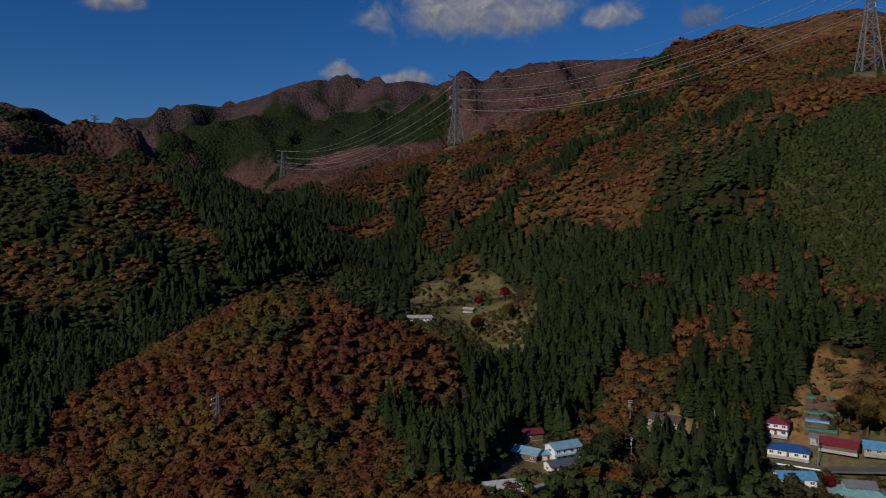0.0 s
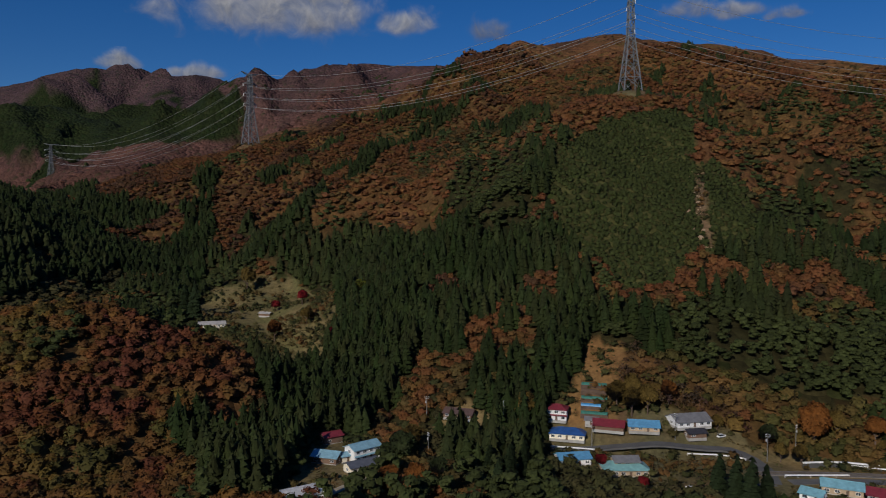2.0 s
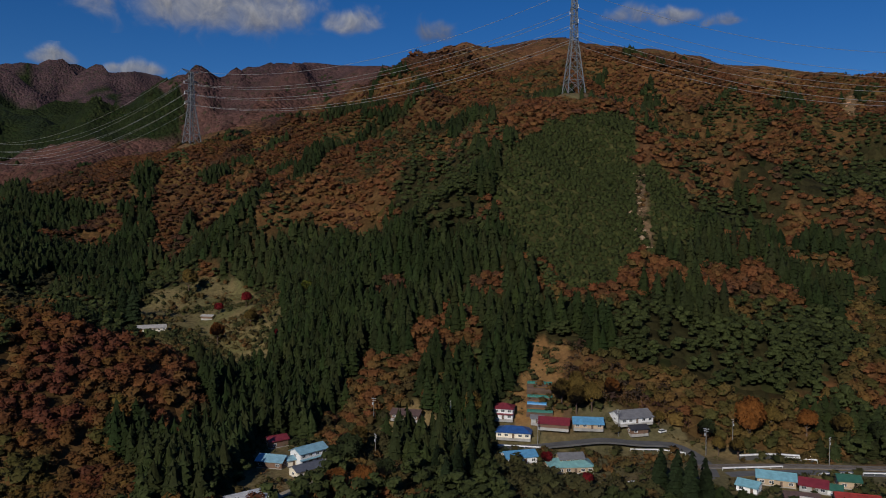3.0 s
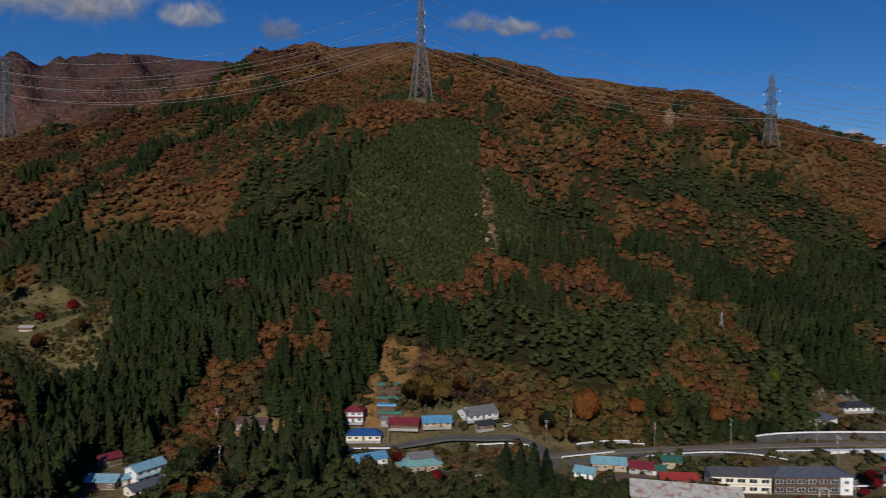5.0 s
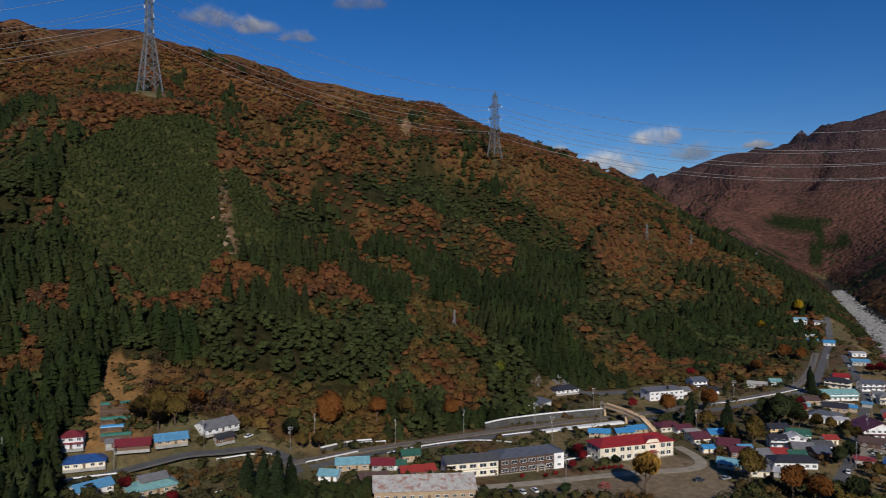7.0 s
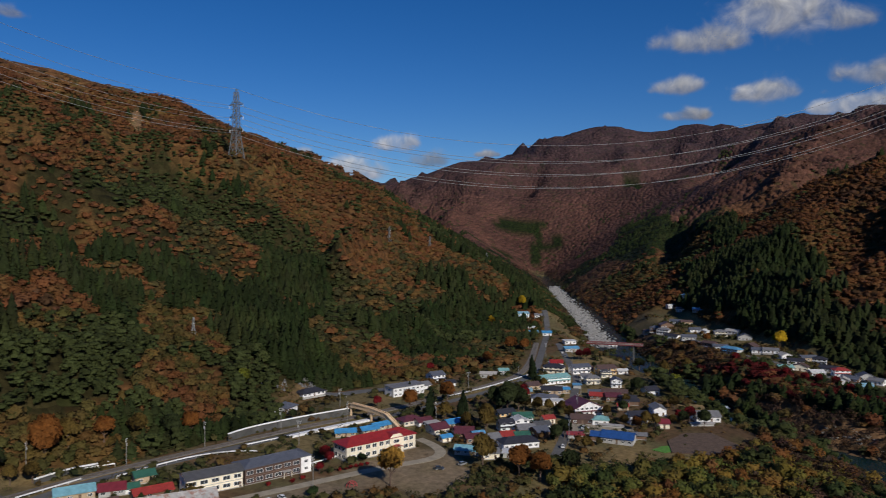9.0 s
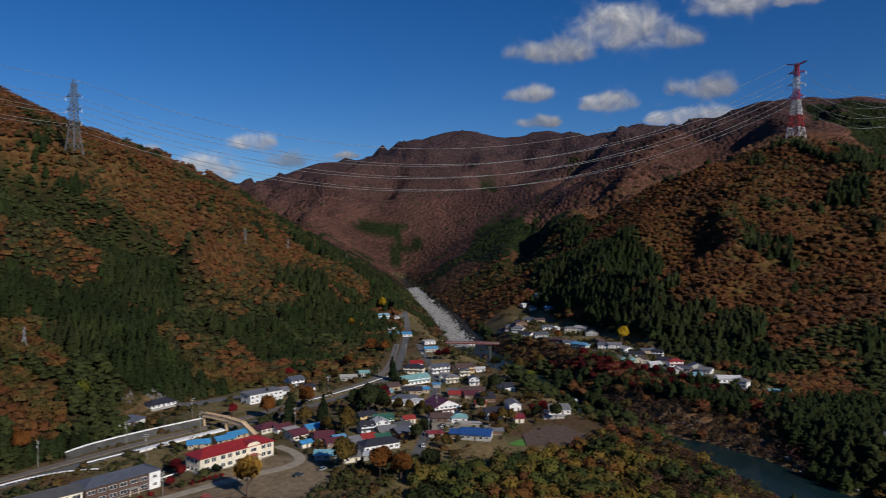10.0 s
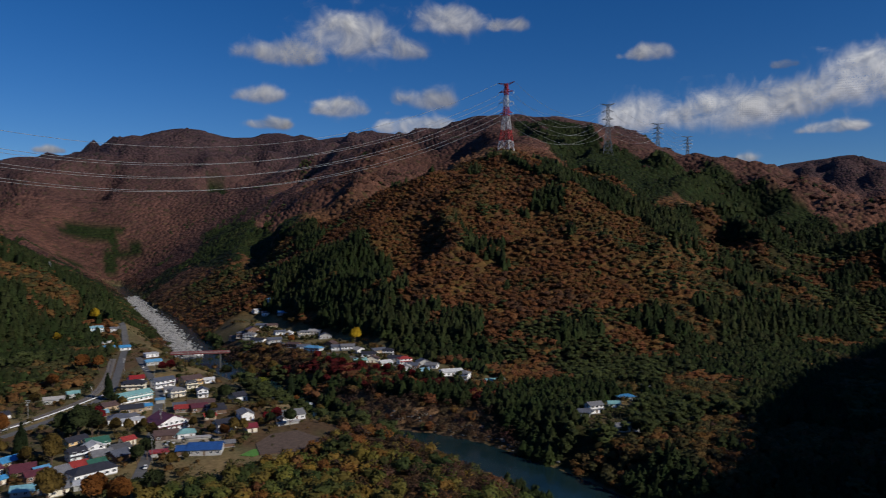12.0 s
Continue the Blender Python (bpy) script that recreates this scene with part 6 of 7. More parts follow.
small_tower_steel = plain("small_tower_steel", (0.22, 0.23, 0.23), 0.5, 0.3, spread=0.1, scale=0.1)
porcelain = plain("porcelain", (0.72, 0.72, 0.70), 0.3, spread=0.05)


def banded_build(tree, bsdf):
    """Red and white warning bands by height on the tower."""
    axis = tree.nodes.new("ShaderNodeSeparateXYZ")
    tree.links.new(tree.nodes.new("ShaderNodeTexCoord").outputs["Object"], axis.inputs[0])
    share = node(tree, "ShaderNodeMath")
    share.operation, share.inputs[1].default_value = "DIVIDE", 110
    tree.links.new(axis.outputs["Z"], share.inputs[0])
    n = tree.nodes.new("ShaderNodeValToRGB")
    n.color_ramp.interpolation = "CONSTANT"
    tree.links.new(share.outputs[0], n.inputs["Fac"])
    for k in range(5):
        n.color_ramp.elements.new(0.5)
    for k, e in enumerate(n.color_ramp.elements):
        e.position = (0, 0.14, 0.30, 0.50, 0.63, 0.80, 0.9)[k]
        e.color = (0.62, 0.61, 0.60, 1) if k % 2 == 0 and k < 5 else (0.46, 0.035, 0.03, 1)
    tree.links.new(n.outputs["Color"], bsdf.inputs["Base Color"])
    bsdf.inputs["Roughness"].default_value = 0.5


tower_banded = material("banded_tower_paint", banded_build)


def pylon(name, x, y, tall, turn, mat, label, base=9.5, waist=3.2, arms=((0.60, 12), (0.74, 12), (0.88, 12)), head=15.0, thick=0.62, foot=None):
    """A lattice tower: splayed legs, crossed braces on four faces, arms in pairs along local x."""
    z0 = (lift(x, y) if foot is None else foot) - 1.0
    top = tagged(empty(name, x, y, z0, turn), label, "pylon", "power line pylons")
    levels = [0, 0.14, 0.27, 0.38, 0.47, 0.54, 0.62, 0.70, 0.78, 0.86, 0.94, 1.0]
    half = lambda t: base + (waist - base) * min(1, t / 0.54) if t < 0.54 else waist + (waist * 0.62 - waist) * (t - 0.54) / 0.46
    for sx, sy in ((-1, -1), (1, -1), (1, 1), (-1, 1)):
        bm = bmesh.new()
        for a, b in ((0, 0.54), (0.54, 1.0)):
            beam(bm, (sx * half(a), sy * half(a), a * tall), (sx * half(b), sy * half(b), b * tall), thick * (1.25 if a == 0 else 1.0))
        part("leg", bm, mat, top)
    for face in range(4):
        c, s = math.cos(face * math.pi / 2), math.sin(face * math.pi / 2)
        at = lambda u, t: (c * u * half(t) + s * half(t), s * u * half(t) - c * half(t), t * tall)
        for a, b in zip(levels, levels[1:]):
            for name, p, q, w in (("brace", at(-1, a), at(1, b), 0.55), ("brace", at(1, a), at(-1, b), 0.55), ("girt", at(-1, b), at(1, b), 0.6)):
                part(name, beam(bmesh.new(), p, q, thick * w), mat, top)
    ends = []
    for t, reach in arms:
        for s in (-1, 1):
            bm = bmesh.new()
            tip = (s * reach, 0, t * tall - 0.2)
            for sy in (-1, 1):
                beam(bm, (s * half(t), sy * half(t), t * tall), tip, thick * 0.7)
                beam(bm, (s * half(t), sy * half(t), (t + 0.035) * tall), tip, thick * 0.6)
                mid = (s * (half(t) + reach) / 2, sy * half(t) / 2, t * tall)
                beam(bm, mid, (s * (half(t) + reach) / 2, -sy * half(t) / 2, (t + 0.018) * tall), thick * 0.4)
            arm = part("crossarm", bm, mat, top)
            part("insulator", tube(bmesh.new(), tip, (tip[0], 0, tip[2] - 0.035 * tall), thick * 0.45, thick * 0.45, 6), porcelain, arm)
            ends.append((s * reach, 0, t * tall - 0.035 * tall))
    if head:
        for s in (-1, 1):
            bm = bmesh.new()
            for sy in (-1, 1):
                beam(bm, (0, sy * half(1), 0.97 * tall), (s * head, sy * half(1) * 0.4, 1.02 * tall), thick * 0.7)
                beam(bm, (s * half(1), sy * half(1), tall), (s * head, sy * half(1) * 0.4, 1.02 * tall), thick * 0.6)
            part("earth_wire_arm", bm, mat, top)
            ends.append((s * head, 0, 1.02 * tall))
    else:
        part("peak", beam(beam(bmesh.new(), (-half(1), 0, tall), (0, 0, tall * 1.04), thick), (half(1), 0, tall), (0, 0, tall * 1.04), thick), mat, top)
        ends.append((0, 0, tall * 1.04))
    m = pose(x, y, z0, 0, 0, turn)
    return [m @ Vector(e) for e in ends]


wire_metal = plain("conductor", (0.36, 0.36, 0.35), 0.4, 0.4, spread=0.05, scale=0.05)


def wire(p, q, sag, r):
    n = 36
    t = np.linspace(0, 1, n)
    line = np.outer(1 - t, p) + np.outer(t, q)
    line[:, 2] -= 4 * sag * t * (1 - t)
    side = np.cross(np.asarray(q) - np.asarray(p), (0, 0, 1.0))
    side = side / np.linalg.norm(side) * r
    rows = np.stack([line + side, line + (0, 0, r), line - side, line - (0, 0, r)], 1).reshape(-1, 3)
    k = np.arange(n - 1)[:, None] * 4
    faces = np.concatenate([np.c_[k + a, k + (a + 1) % 4, k + (a + 1) % 4 + 4, k + a + 4] for a in range(4)])
    tagged(mesh_object("power_cable", rows, faces, wire_metal), "grey overhead power cable strung between pylons", "power cable", "overhead cables")


def spot(bearing, rise, away):
    b = radians(bearing)
    return away * math.sin(b), away * math.cos(b), 100 + away * math.tan(radians(rise))


def facing(p, q):
    return math.degrees(math.atan2(q[1] - p[1], q[0] - p[0])) - 90


HIGH_LINE = [spot(-12.5, 2.8, 1900), spot(1.04, 5.75, 1150), spot(30.3, 9.85, 738), spot(56.4, 4.1, 930), spot(109.4, 7.15, 1155), spot(117.25, 6.5, 1500), spot(120.95, 6.35, 1790), spot(123.1, 6.0, 1990)]
HIGHS = [85, 108, 100, 107, 106, 106, 80, 64]
hung = []
for k, (p, tall) in enumerate(zip(HIGH_LINE, HIGHS)):
    before, after = HIGH_LINE[max(0, k - 1)], HIGH_LINE[min(len(HIGH_LINE) - 1, k + 1)]
    red = k == 4
    hung.append(pylon("pylon", p[0], p[1], tall, facing(before, after) + (0, 0, 30, 42, 20, 25, 25, 25)[k], tower_banded if red else tower_grey,
                      "tall red and white banded lattice pylon on a wooded crest" if red else "tall grey steel lattice pylon on a wooded ridge",
                      base=9.5 * tall / 105, waist=3.3 * tall / 105, arms=((0.56, 11), (0.72, 13), (0.88, 13)) if red else ((0.58, 11), (0.72, 11.5), (0.86, 12)),
                      head=0 if k in (2, 3) else 14.5, thick=(1.0, 1.0, 0.7, 0.7, 0.85, 0.95, 0.95, 0.95)[k], foot=p[2] - (0 if k else 4)))
for k, (a, b) in enumerate(zip(hung, hung[1:])):
    for e in range(min(len(a), len(b))):
        gap = (a[e] - b[e]).length
        wire(a[e], b[e], gap * (0.05, 0.05, 0.05, 0.105, 0.10, 0.06, 0.06)[k], 0.15 + 0.00009 * gap)
for x, y, tall, foot in ((*spot(-25.6, 4.6, 2100)[:2], 78, spot(-25.6, 5.2, 2100)[2]), (*spot(-24.1, 4.2, 2150)[:2], 66, spot(-24.1, 4.3, 2150)[2]), (*spot(-18.6, 5.0, 2500)[:2], 70, spot(-18.6, 5.0, 2480)[2])):
    pylon("pylon", x, y, tall, 30, tower_grey, "distant grey steel lattice pylon on a ridge", base=6, waist=2.6, head=11, thick=1.0, foot=foot)
for x, y, tall, turn in ((-95, 301, 17, 30), (381, 284, 13, 40), (737, 296, 16, 60), (858, 290, 15, 60), (990, 250, 15, 60)):
    pylon("small_pylon", x, y, tall, turn, small_tower_steel, "small pale steel lattice pylon among the trees", base=1.5, waist=0.7, arms=((0.62, 3.0), (0.78, 2.7), (0.92, 2.4)), head=0, thick=0.17)

# ---- river ----
def water_build(tree, bsdf):
    c = ramp(tree, noise_of(tree, 0.05, 3), [(0.3, (0.006, 0.020, 0.023)), (0.7, (0.012, 0.032, 0.036))])
    tree.links.new(c, bsdf.inputs["Base Color"])
    bsdf.inputs["Roughness"].default_value, bsdf.inputs["Specular IOR Level"].default_value = 0.15, 0.16
    bump_of(tree, bsdf, noise_of(tree, 0.8, 3), 0.15, 0.3)


water = material("river_water", water_build)


def river_surface(cell=6.0):
    """One sheet over the bed, falling with the valley."""
    xs, ys = np.arange(-340, 1706, cell), np.arange(-210, 330, cell)
    x, y = np.meshgrid(xs, ys, indexing="ij")
    d, half = near_line(x, y, RIVER)
    z = -14.9 + 0.014 * np.maximum(0, x - 560)
    i, j = np.meshgrid(np.arange(len(xs) - 1), np.arange(len(ys) - 1), indexing="ij")
    i, j = i[(d < half + 10)[:-1, :-1]], j[(d < half + 10)[:-1, :-1]]
    n = len(ys)
    quads = np.stack([i * n + j, (i + 1) * n + j, (i + 1) * n + j + 1, i * n + j + 1], 1)
    used_ids, quads = np.unique(quads, return_inverse=True)
    rows = np.stack([x, y, z], -1).reshape(-1, 3)[used_ids]
    tagged(mesh_object("river", rows, quads.reshape(-1, 4), water), "dark green slow river water", "water", kind="structure")


river_surface()

stone_mat = plain("river_stone", (0.24, 0.235, 0.225), 0.9, spread=0.3, scale=0.4, bump=0.3)
dark_rock = plain("grey_rock", (0.16, 0.15, 0.13), 0.9, spread=0.25, scale=0.4)


def stones(name, count, route, spread, size, z_up, mat, label, seed):
    r = np.random.default_rng(seed)
    p = along(route, 1.0)
    p = p[r.integers(0, len(p), count)] + r.normal(size=(count, 2)) * spread
    z = np.maximum(height(*p.T), -15.2 + 0.014 * np.maximum(0, p[:, 0] - 560)) + z_up
    v, f = ball(1)
    s = size * np.exp(r.normal(0, 0.45, count))
    rows = (v[None] * r.uniform(0.7, 1.2, (count, len(v), 1)) * s[:, None, None] * [1, 1, 0.6]) + np.c_[p, z][:, None]
    faces = (f[None] + (np.arange(count) * len(v))[:, None, None]).reshape(-1, 3)
    tagged(mesh_object(name, rows.reshape(-1, 3), faces, mat), label, "stones", kind="stuff")


stones("river_stones", 4200, [(1420, 215), (1341, 205), (1200, 176), (1076, 143), (980, 117), (896, 99), (800, 78), (735, 66)], 7.0, 1.0, 0.5, stone_mat, "pale boulders and gravel filling the river bed", 3)
stones("bank_rocks", 160, [(448, -82), (425, -110), (392, -132), (345, -146)], 3.0, 0.7, 0.1, dark_rock, "grey rocks along the river bank", 4)
stones("hillside_rocks", 60, [(332, 470), (312, 440), (292, 412), (279, 385)], 3.2, 0.8, 0.1, plain("slip_earth", (0.26, 0.18, 0.11), 0.95, spread=0.25), "pale earth and rubble of a hillside slip", 6)
stones("ridge_rocks", 20, [(826, 709), (850, 728), (866, 742)], 4.5, 1.6, 0.2, plain("scar_earth", (0.36, 0.20, 0.11), 0.95, spread=0.2), "bare brown earth scar below a crest", 7)
stones("far_scar_rocks", 40, [(2200, 597), (2300, 618), (2400, 636)], 9.0, 3.0, 0.5, plain("far_scar_earth", (0.30, 0.24, 0.20), 0.95, spread=0.2), "pale earth scar on a far mountainside", 8)


# ---- plots and yards ----
def plot(name, corners, mat, label, category, rise=0.12):
    cx, cy = np.mean(corners, axis=0)
    z = max(lift(x, y) for x, y in [*corners, (cx, cy)]) + rise
    bm = slab(bmesh.new(), [(x, y, z) for x, y in corners], 1.2)
    ob = part(name, bm, mat, None)
    return tagged(ob, label, category, kind="structure")


soil = plain("tilled_soil", (0.085, 0.055, 0.038), 0.95, spread=0.3, scale=0.4, bump=0.6)
turf = plain("fresh_turf", (0.07, 0.19, 0.025), 0.9, spread=0.25, scale=0.5, bump=0.3)
dry_turf = plain("dry_grass_plot", (0.20, 0.135, 0.055), 0.95, spread=0.3, scale=0.3, bump=0.4)
net_green = plain("green_netting", (0.03, 0.13, 0.10), 0.8, spread=0.3, scale=0.8)
plot("vegetable_plot", [(383, -7), (387, -20), (368, -32), (349, -23), (347, -1), (366, 1)], soil, "bare brown tilled vegetable plot", "field")
plot("yard", [(383, 50), (384, 18), (370, 17), (365, 47)], gravel, "pale gravel yard between the houses", "yard")
plot("lawn", [(349, 8), (357, 3), (360, -3), (352, -4), (346, 2)], turf, "bright green patch of fresh lawn", "lawn")
plot("dry_field", [(432, -6), (446, -4), (450, -18), (436, -20)], dry_turf, "dry grass beside a farmhouse", "field")


def garden_terrace():
    """Stepped beds under green nets up the hillside, with a blue sheet."""
    for k in range(5):
        x, y = 158.0 + 2.0 * k, 298.0 + 3.9 * k
        z = lift(x, y)
        top = tagged(empty("netted_bed", x, y, z, -33), "stepped garden bed under green netting" if k != 1 else "stepped garden bed under a blue sheet", "garden bed", "hillside garden beds")
        part("bed", block(-6.2, 6.2, -1.8, 1.8, -2.5, 0.4), soil, top)
        bm = bmesh.new()
        for j in range(6):
            a0, a1 = math.pi * j / 6, math.pi * (j + 1) / 6
            slab(bm, [(-6.0, -1.6 * math.cos(a0), 0.5 + 1.0 * math.sin(a0)), (6.0, -1.6 * math.cos(a0), 0.5 + 1.0 * math.sin(a0)), (6.0, -1.6 * math.cos(a1), 0.5 + 1.0 * math.sin(a1)), (-6.0, -1.6 * math.cos(a1), 0.5 + 1.0 * math.sin(a1))], 0.05)
        part("net", bm, (net_green, roof_mats["brightblue"], net_green, soil, net_green)[k], top)


garden_terrace()


def gravestones():
    stone = plain("grave_granite", (0.12, 0.12, 0.12), 0.6, spread=0.3)
    r = random.Random(9)
    first = None
    for k in range(70):
        t = r.random()
        x, y = 372 + 48 * t + r.uniform(-3, 3), 224 - 26 * t + r.uniform(-1, 13)
        m = pose(x, y, lift(x, y), 0, 0, -33)
        if first:
            copy_thing(first, m)
            continue
        first = tagged(empty("gravestone", 0, 0, 0), "grey granite gravestone in a hillside cemetery", "gravestone", "cemetery gravestones")
        part("base", block(-0.7, 0.7, -0.7, 0.7, -0.5, 0.5), stone, first)
        part("pillar", block(-0.22, 0.22, -0.22, 0.22, 0.5, 1.7), stone, first)
        first.matrix_basis = m


gravestones()


# ---- single trees ----
def limbs(bm, tall, r, count, r2):
    tube(bm, (0, 0, -0.6), (r2.uniform(-0.2, 0.2), r2.uniform(-0.2, 0.2), tall * 0.75), r, r * 0.35, 7)
    for k in range(count):
        a, z = r2.uniform(0, 6.28), tall * r2.uniform(0.3, 0.62)
        tube(bm, (0, 0, z), (tall * 0.22 * math.cos(a), tall * 0.22 * math.sin(a), z + tall * 0.24), r * 0.4, r * 0.12, 5)
    return bm


def tree_kind(kind, colour, label, category="tree"):
    """The first tree of a kind, about one metre high in its crown template, ready to be copied."""
    r2 = random.Random(len(bpy.data.meshes))
    top = tagged(empty(kind, 0, 0, -200), label, category, kind.replace("_", " ") + "s of the valley")
    if category == "shrub":
        v, f, out = broadleaf(2, 130, 9, 0.2)
        v = v * [1.0, 1.0, 0.8]
    elif "cedar" in kind:
        v, f, out = cedar(190, 0.2, 9)
        v = v * [10, 10, 10] + [0, 0, 0.8]
    else:
        v, f, out = joined([broadleaf(3, 520, 15, 0.13), thicket(60)])
        v = v * [3.1, 3.1, 3.6] + [0, 0, 2.2]
    part("trunk", limbs(bmesh.new(), 6.0 if category == "tree" else 0.8, 0.26 if category == "tree" else 0.06, 7, r2), bark, top)
    n = len(v)
    noise_c = rng.uniform(0.8, 1.2, (n, 1))
    mesh_object("crown", v, f, foliage, top, tint=np.concatenate([np.asarray(colour) * noise_c, np.ones((n, 1))], 1), outward=out)
    return top


KINDS = {
    "red_maple": tree_kind("maple_tree", (0.150, 0.012, 0.015), "deep red autumn maple tree"),
    "ginkgo": tree_kind("ginkgo_tree", (0.340, 0.231, 0.014), "bright yellow autumn ginkgo tree"),
    "pale_ginkgo": tree_kind("zelkova_tree", (0.40, 0.235, 0.05), "tall yellow-brown tree thinning in autumn"),
    "green": tree_kind("evergreen_tree", (0.031, 0.041, 0.015), "dark green broadleaf evergreen tree"),
    "lime": tree_kind("yellow_green_tree", (0.136, 0.150, 0.020), "yellow-green autumn tree on a slope"),
    "orange": tree_kind("oak_tree", (0.156, 0.061, 0.015), "orange-brown autumn oak tree"),
    "olive": tree_kind("persimmon_tree", (0.109, 0.075, 0.020), "ochre and olive autumn garden tree"),
    "cedar": tree_kind("cedar_tree", (0.019, 0.030, 0.012), "dark green pointed cedar tree"),
    "red_bush": tree_kind("azalea_bush", (0.177, 0.015, 0.015), "clipped red autumn azalea bush", "shrub"),
    "green_bush": tree_kind("box_bush", (0.024, 0.041, 0.014), "rounded dark green bush", "shrub"),
}
used = set()


def plant(kind, x, y, size):
    m = pose(x, y, lift(x, y) - 0.1, 0, 0, (x * 37 + y * 11) % 360) @ Matrix.Diagonal((size, size, size * (0.9 + 0.25 * ((x * 7.3) % 1)), 1))
    first = KINDS[kind]
    if kind in used:
        ob = copy_thing(first, Matrix.Identity(4))
        ob.matrix_basis = m
    else:
        used.add(kind)
        first.matrix_basis = m


plant("pale_ginkgo", 264.1, 105.2, 1.7)
plant("red_bush", 273.5, 132.0, 1.2)
plant("red_bush", 275.5, 130.2, 1.2)
plant("red_bush", 277.5, 128.5, 1.2)
plant("red_bush", 280.3, 127.1, 1.2)
plant("red_bush", 282.4, 125.7, 1.2)
plant("red_bush", 284.8, 124.3, 1.2)
plant("green_bush", 288.7, 128.3, 2.6)
plant("green_bush", 285.0, 130.6, 2.2)
plant("red_maple", 280.7, 139.9, 0.75)
plant("red_maple", 268.7, 138.5, 0.55)
plant("green_bush", 243.9, 128.5, 2.8)
plant("red_bush", 247.9, 150.3, 1.3)
plant("red_bush", 254.8, 143.1, 1.3)
plant("red_bush", 259.4, 141.4, 1.3)
plant("red_maple", 494.8, 166.1, 0.9)
plant("red_maple", 380.4, 159.5, 0.8)
plant("orange", 377.9, 139.1, 1.5)
plant("cedar", 369.3, 124.0, 1.45)
plant("olive", 365.1, 113.9, 1.3)
plant("cedar", 369.2, 107.0, 1.1)
plant("cedar", 421.4, 155.1, 0.8)
plant("red_maple", 282.6, 143.3, 0.8)
plant("green", 392.9, 86.5, 2.2)
plant("green", 397.4, 81.1, 1.9)
plant("green", 397.9, 94.7, 1.6)
plant("olive", 351.4, 88.4, 1.5)
plant("cedar", 369.2, 107.0, 1.2)
plant("red_maple", 570.6, 62.8, 1.2)
plant("red_maple", 569.0, 68.6, 1.0)
plant("cedar", 490.8, 90.9, 1.5)
plant("green", 473.3, 83.9, 0.9)
plant("olive", 399.3, 64.2, 0.9)
plant("red_maple", 431.2, 83.5, 0.8)
plant("olive", 403.8, 57.7, 0.8)
plant("green_bush", 349.4, 54.1, 2)
plant("orange", 582.7, 125.8, 1.7)
plant("orange", 528.4, 132.1, 1.4)
plant("orange", 586.7, 115.3, 1.4)
plant("olive", 481.7, 130.4, 1.0)
plant("green", 397.5, -6.7, 0.9)
plant("red_maple", 407.9, -4.6, 0.7)
plant("olive", 386.0, 11.6, 1.0)
plant("green", 411.4, 24.9, 1.0)
plant("green", 462.4, 19.7, 1.4)
plant("red_maple", 559.4, -63.8, 0.95)
plant("red_maple", 545.0, -76.1, 0.95)
plant("red_maple", 533.2, -86.1, 0.95)
plant("red_maple", 527.9, -92.9, 0.95)
plant("red_maple", 504.3, -107.1, 0.95)
plant("red_maple", 575.9, -54.2, 0.95)
plant("red_maple", 594.9, -47.4, 0.95)
plant("red_maple", 522.7, -102.4, 0.95)
plant("red_maple", 140.5, 258.3, 0.8)
plant("red_maple", 143.7, 233.3, 0.8)
plant("olive", 172.3, 289.3, 1.5)
plant("olive", 178.7, 286.6, 1.6)
plant("orange", 190.8, 288.4, 1.2)
plant("olive", 223.2, 242.2, 1.1)
plant("ginkgo", 657.7, -86.2, 2.0)
plant("ginkgo", 781.6, 157.0, 1.7)
plant("ginkgo", 713.1, 173.9, 1.3)
plant("orange", 669.4, -29.8, 1.1)
plant("lime", 356.6, 232.3, 1.5)
plant("orange", 237.1, 250.7, 2.2)
plant("red_maple", 47.5, 555.5, 1.3)
plant("red_maple", 28.5, 567.2, 1.2)
plant("orange", 23.8, 495.4, 1.7)
plant("cedar", -30.7, 566.3, 2.6)
plant("cedar", -38.4, 581.9, 2.2)
plant("olive", 7.9, 626.8, 2.2)
plant("lime", 82.0, 492.8, 1.8)
plant("olive", 45.1, 494.8, 1.4)
plant("red_maple", 57.1, 450.5, 1.1)
plant("green", 340.1, 190.9, 0.7)
plant("green", 352.0, 186.4, 0.6)
plant("green", 63.6, 282.7, 1.9)
plant("green", 58.5, 285.7, 1.3)
plant("olive", 71.7, 297.4, 1.6)
plant("olive", 130.1, 312.6, 1.7)
plant("orange", 53.3, 258.4, 1.3)
plant("orange", 62.1, 254.3, 1.4)
plant("green", 72.6, 259.2, 1.2)
plant("cedar", 166.5, 219.6, 1.6)
plant("cedar", 168.9, 213.3, 1.5)
plant("cedar", 170.8, 207.8, 1.6)
plant("cedar", 175.6, 205.8, 1.4)
plant("cedar", 102, 270, 1.50)
plant("cedar", 106, 256, 1.40)
plant("cedar", 94, 262, 1.35)
plant("cedar", 98, 250, 1.60)
plant("cedar", 92, 247, 1.20)
plant("olive", 296.9, 76.0, 1.8)
plant("orange", 291.6, 59.0, 1.6)
plant("orange", 289.1, 49.9, 1.5)
plant("green", 296.8, 38.8, 1.4)

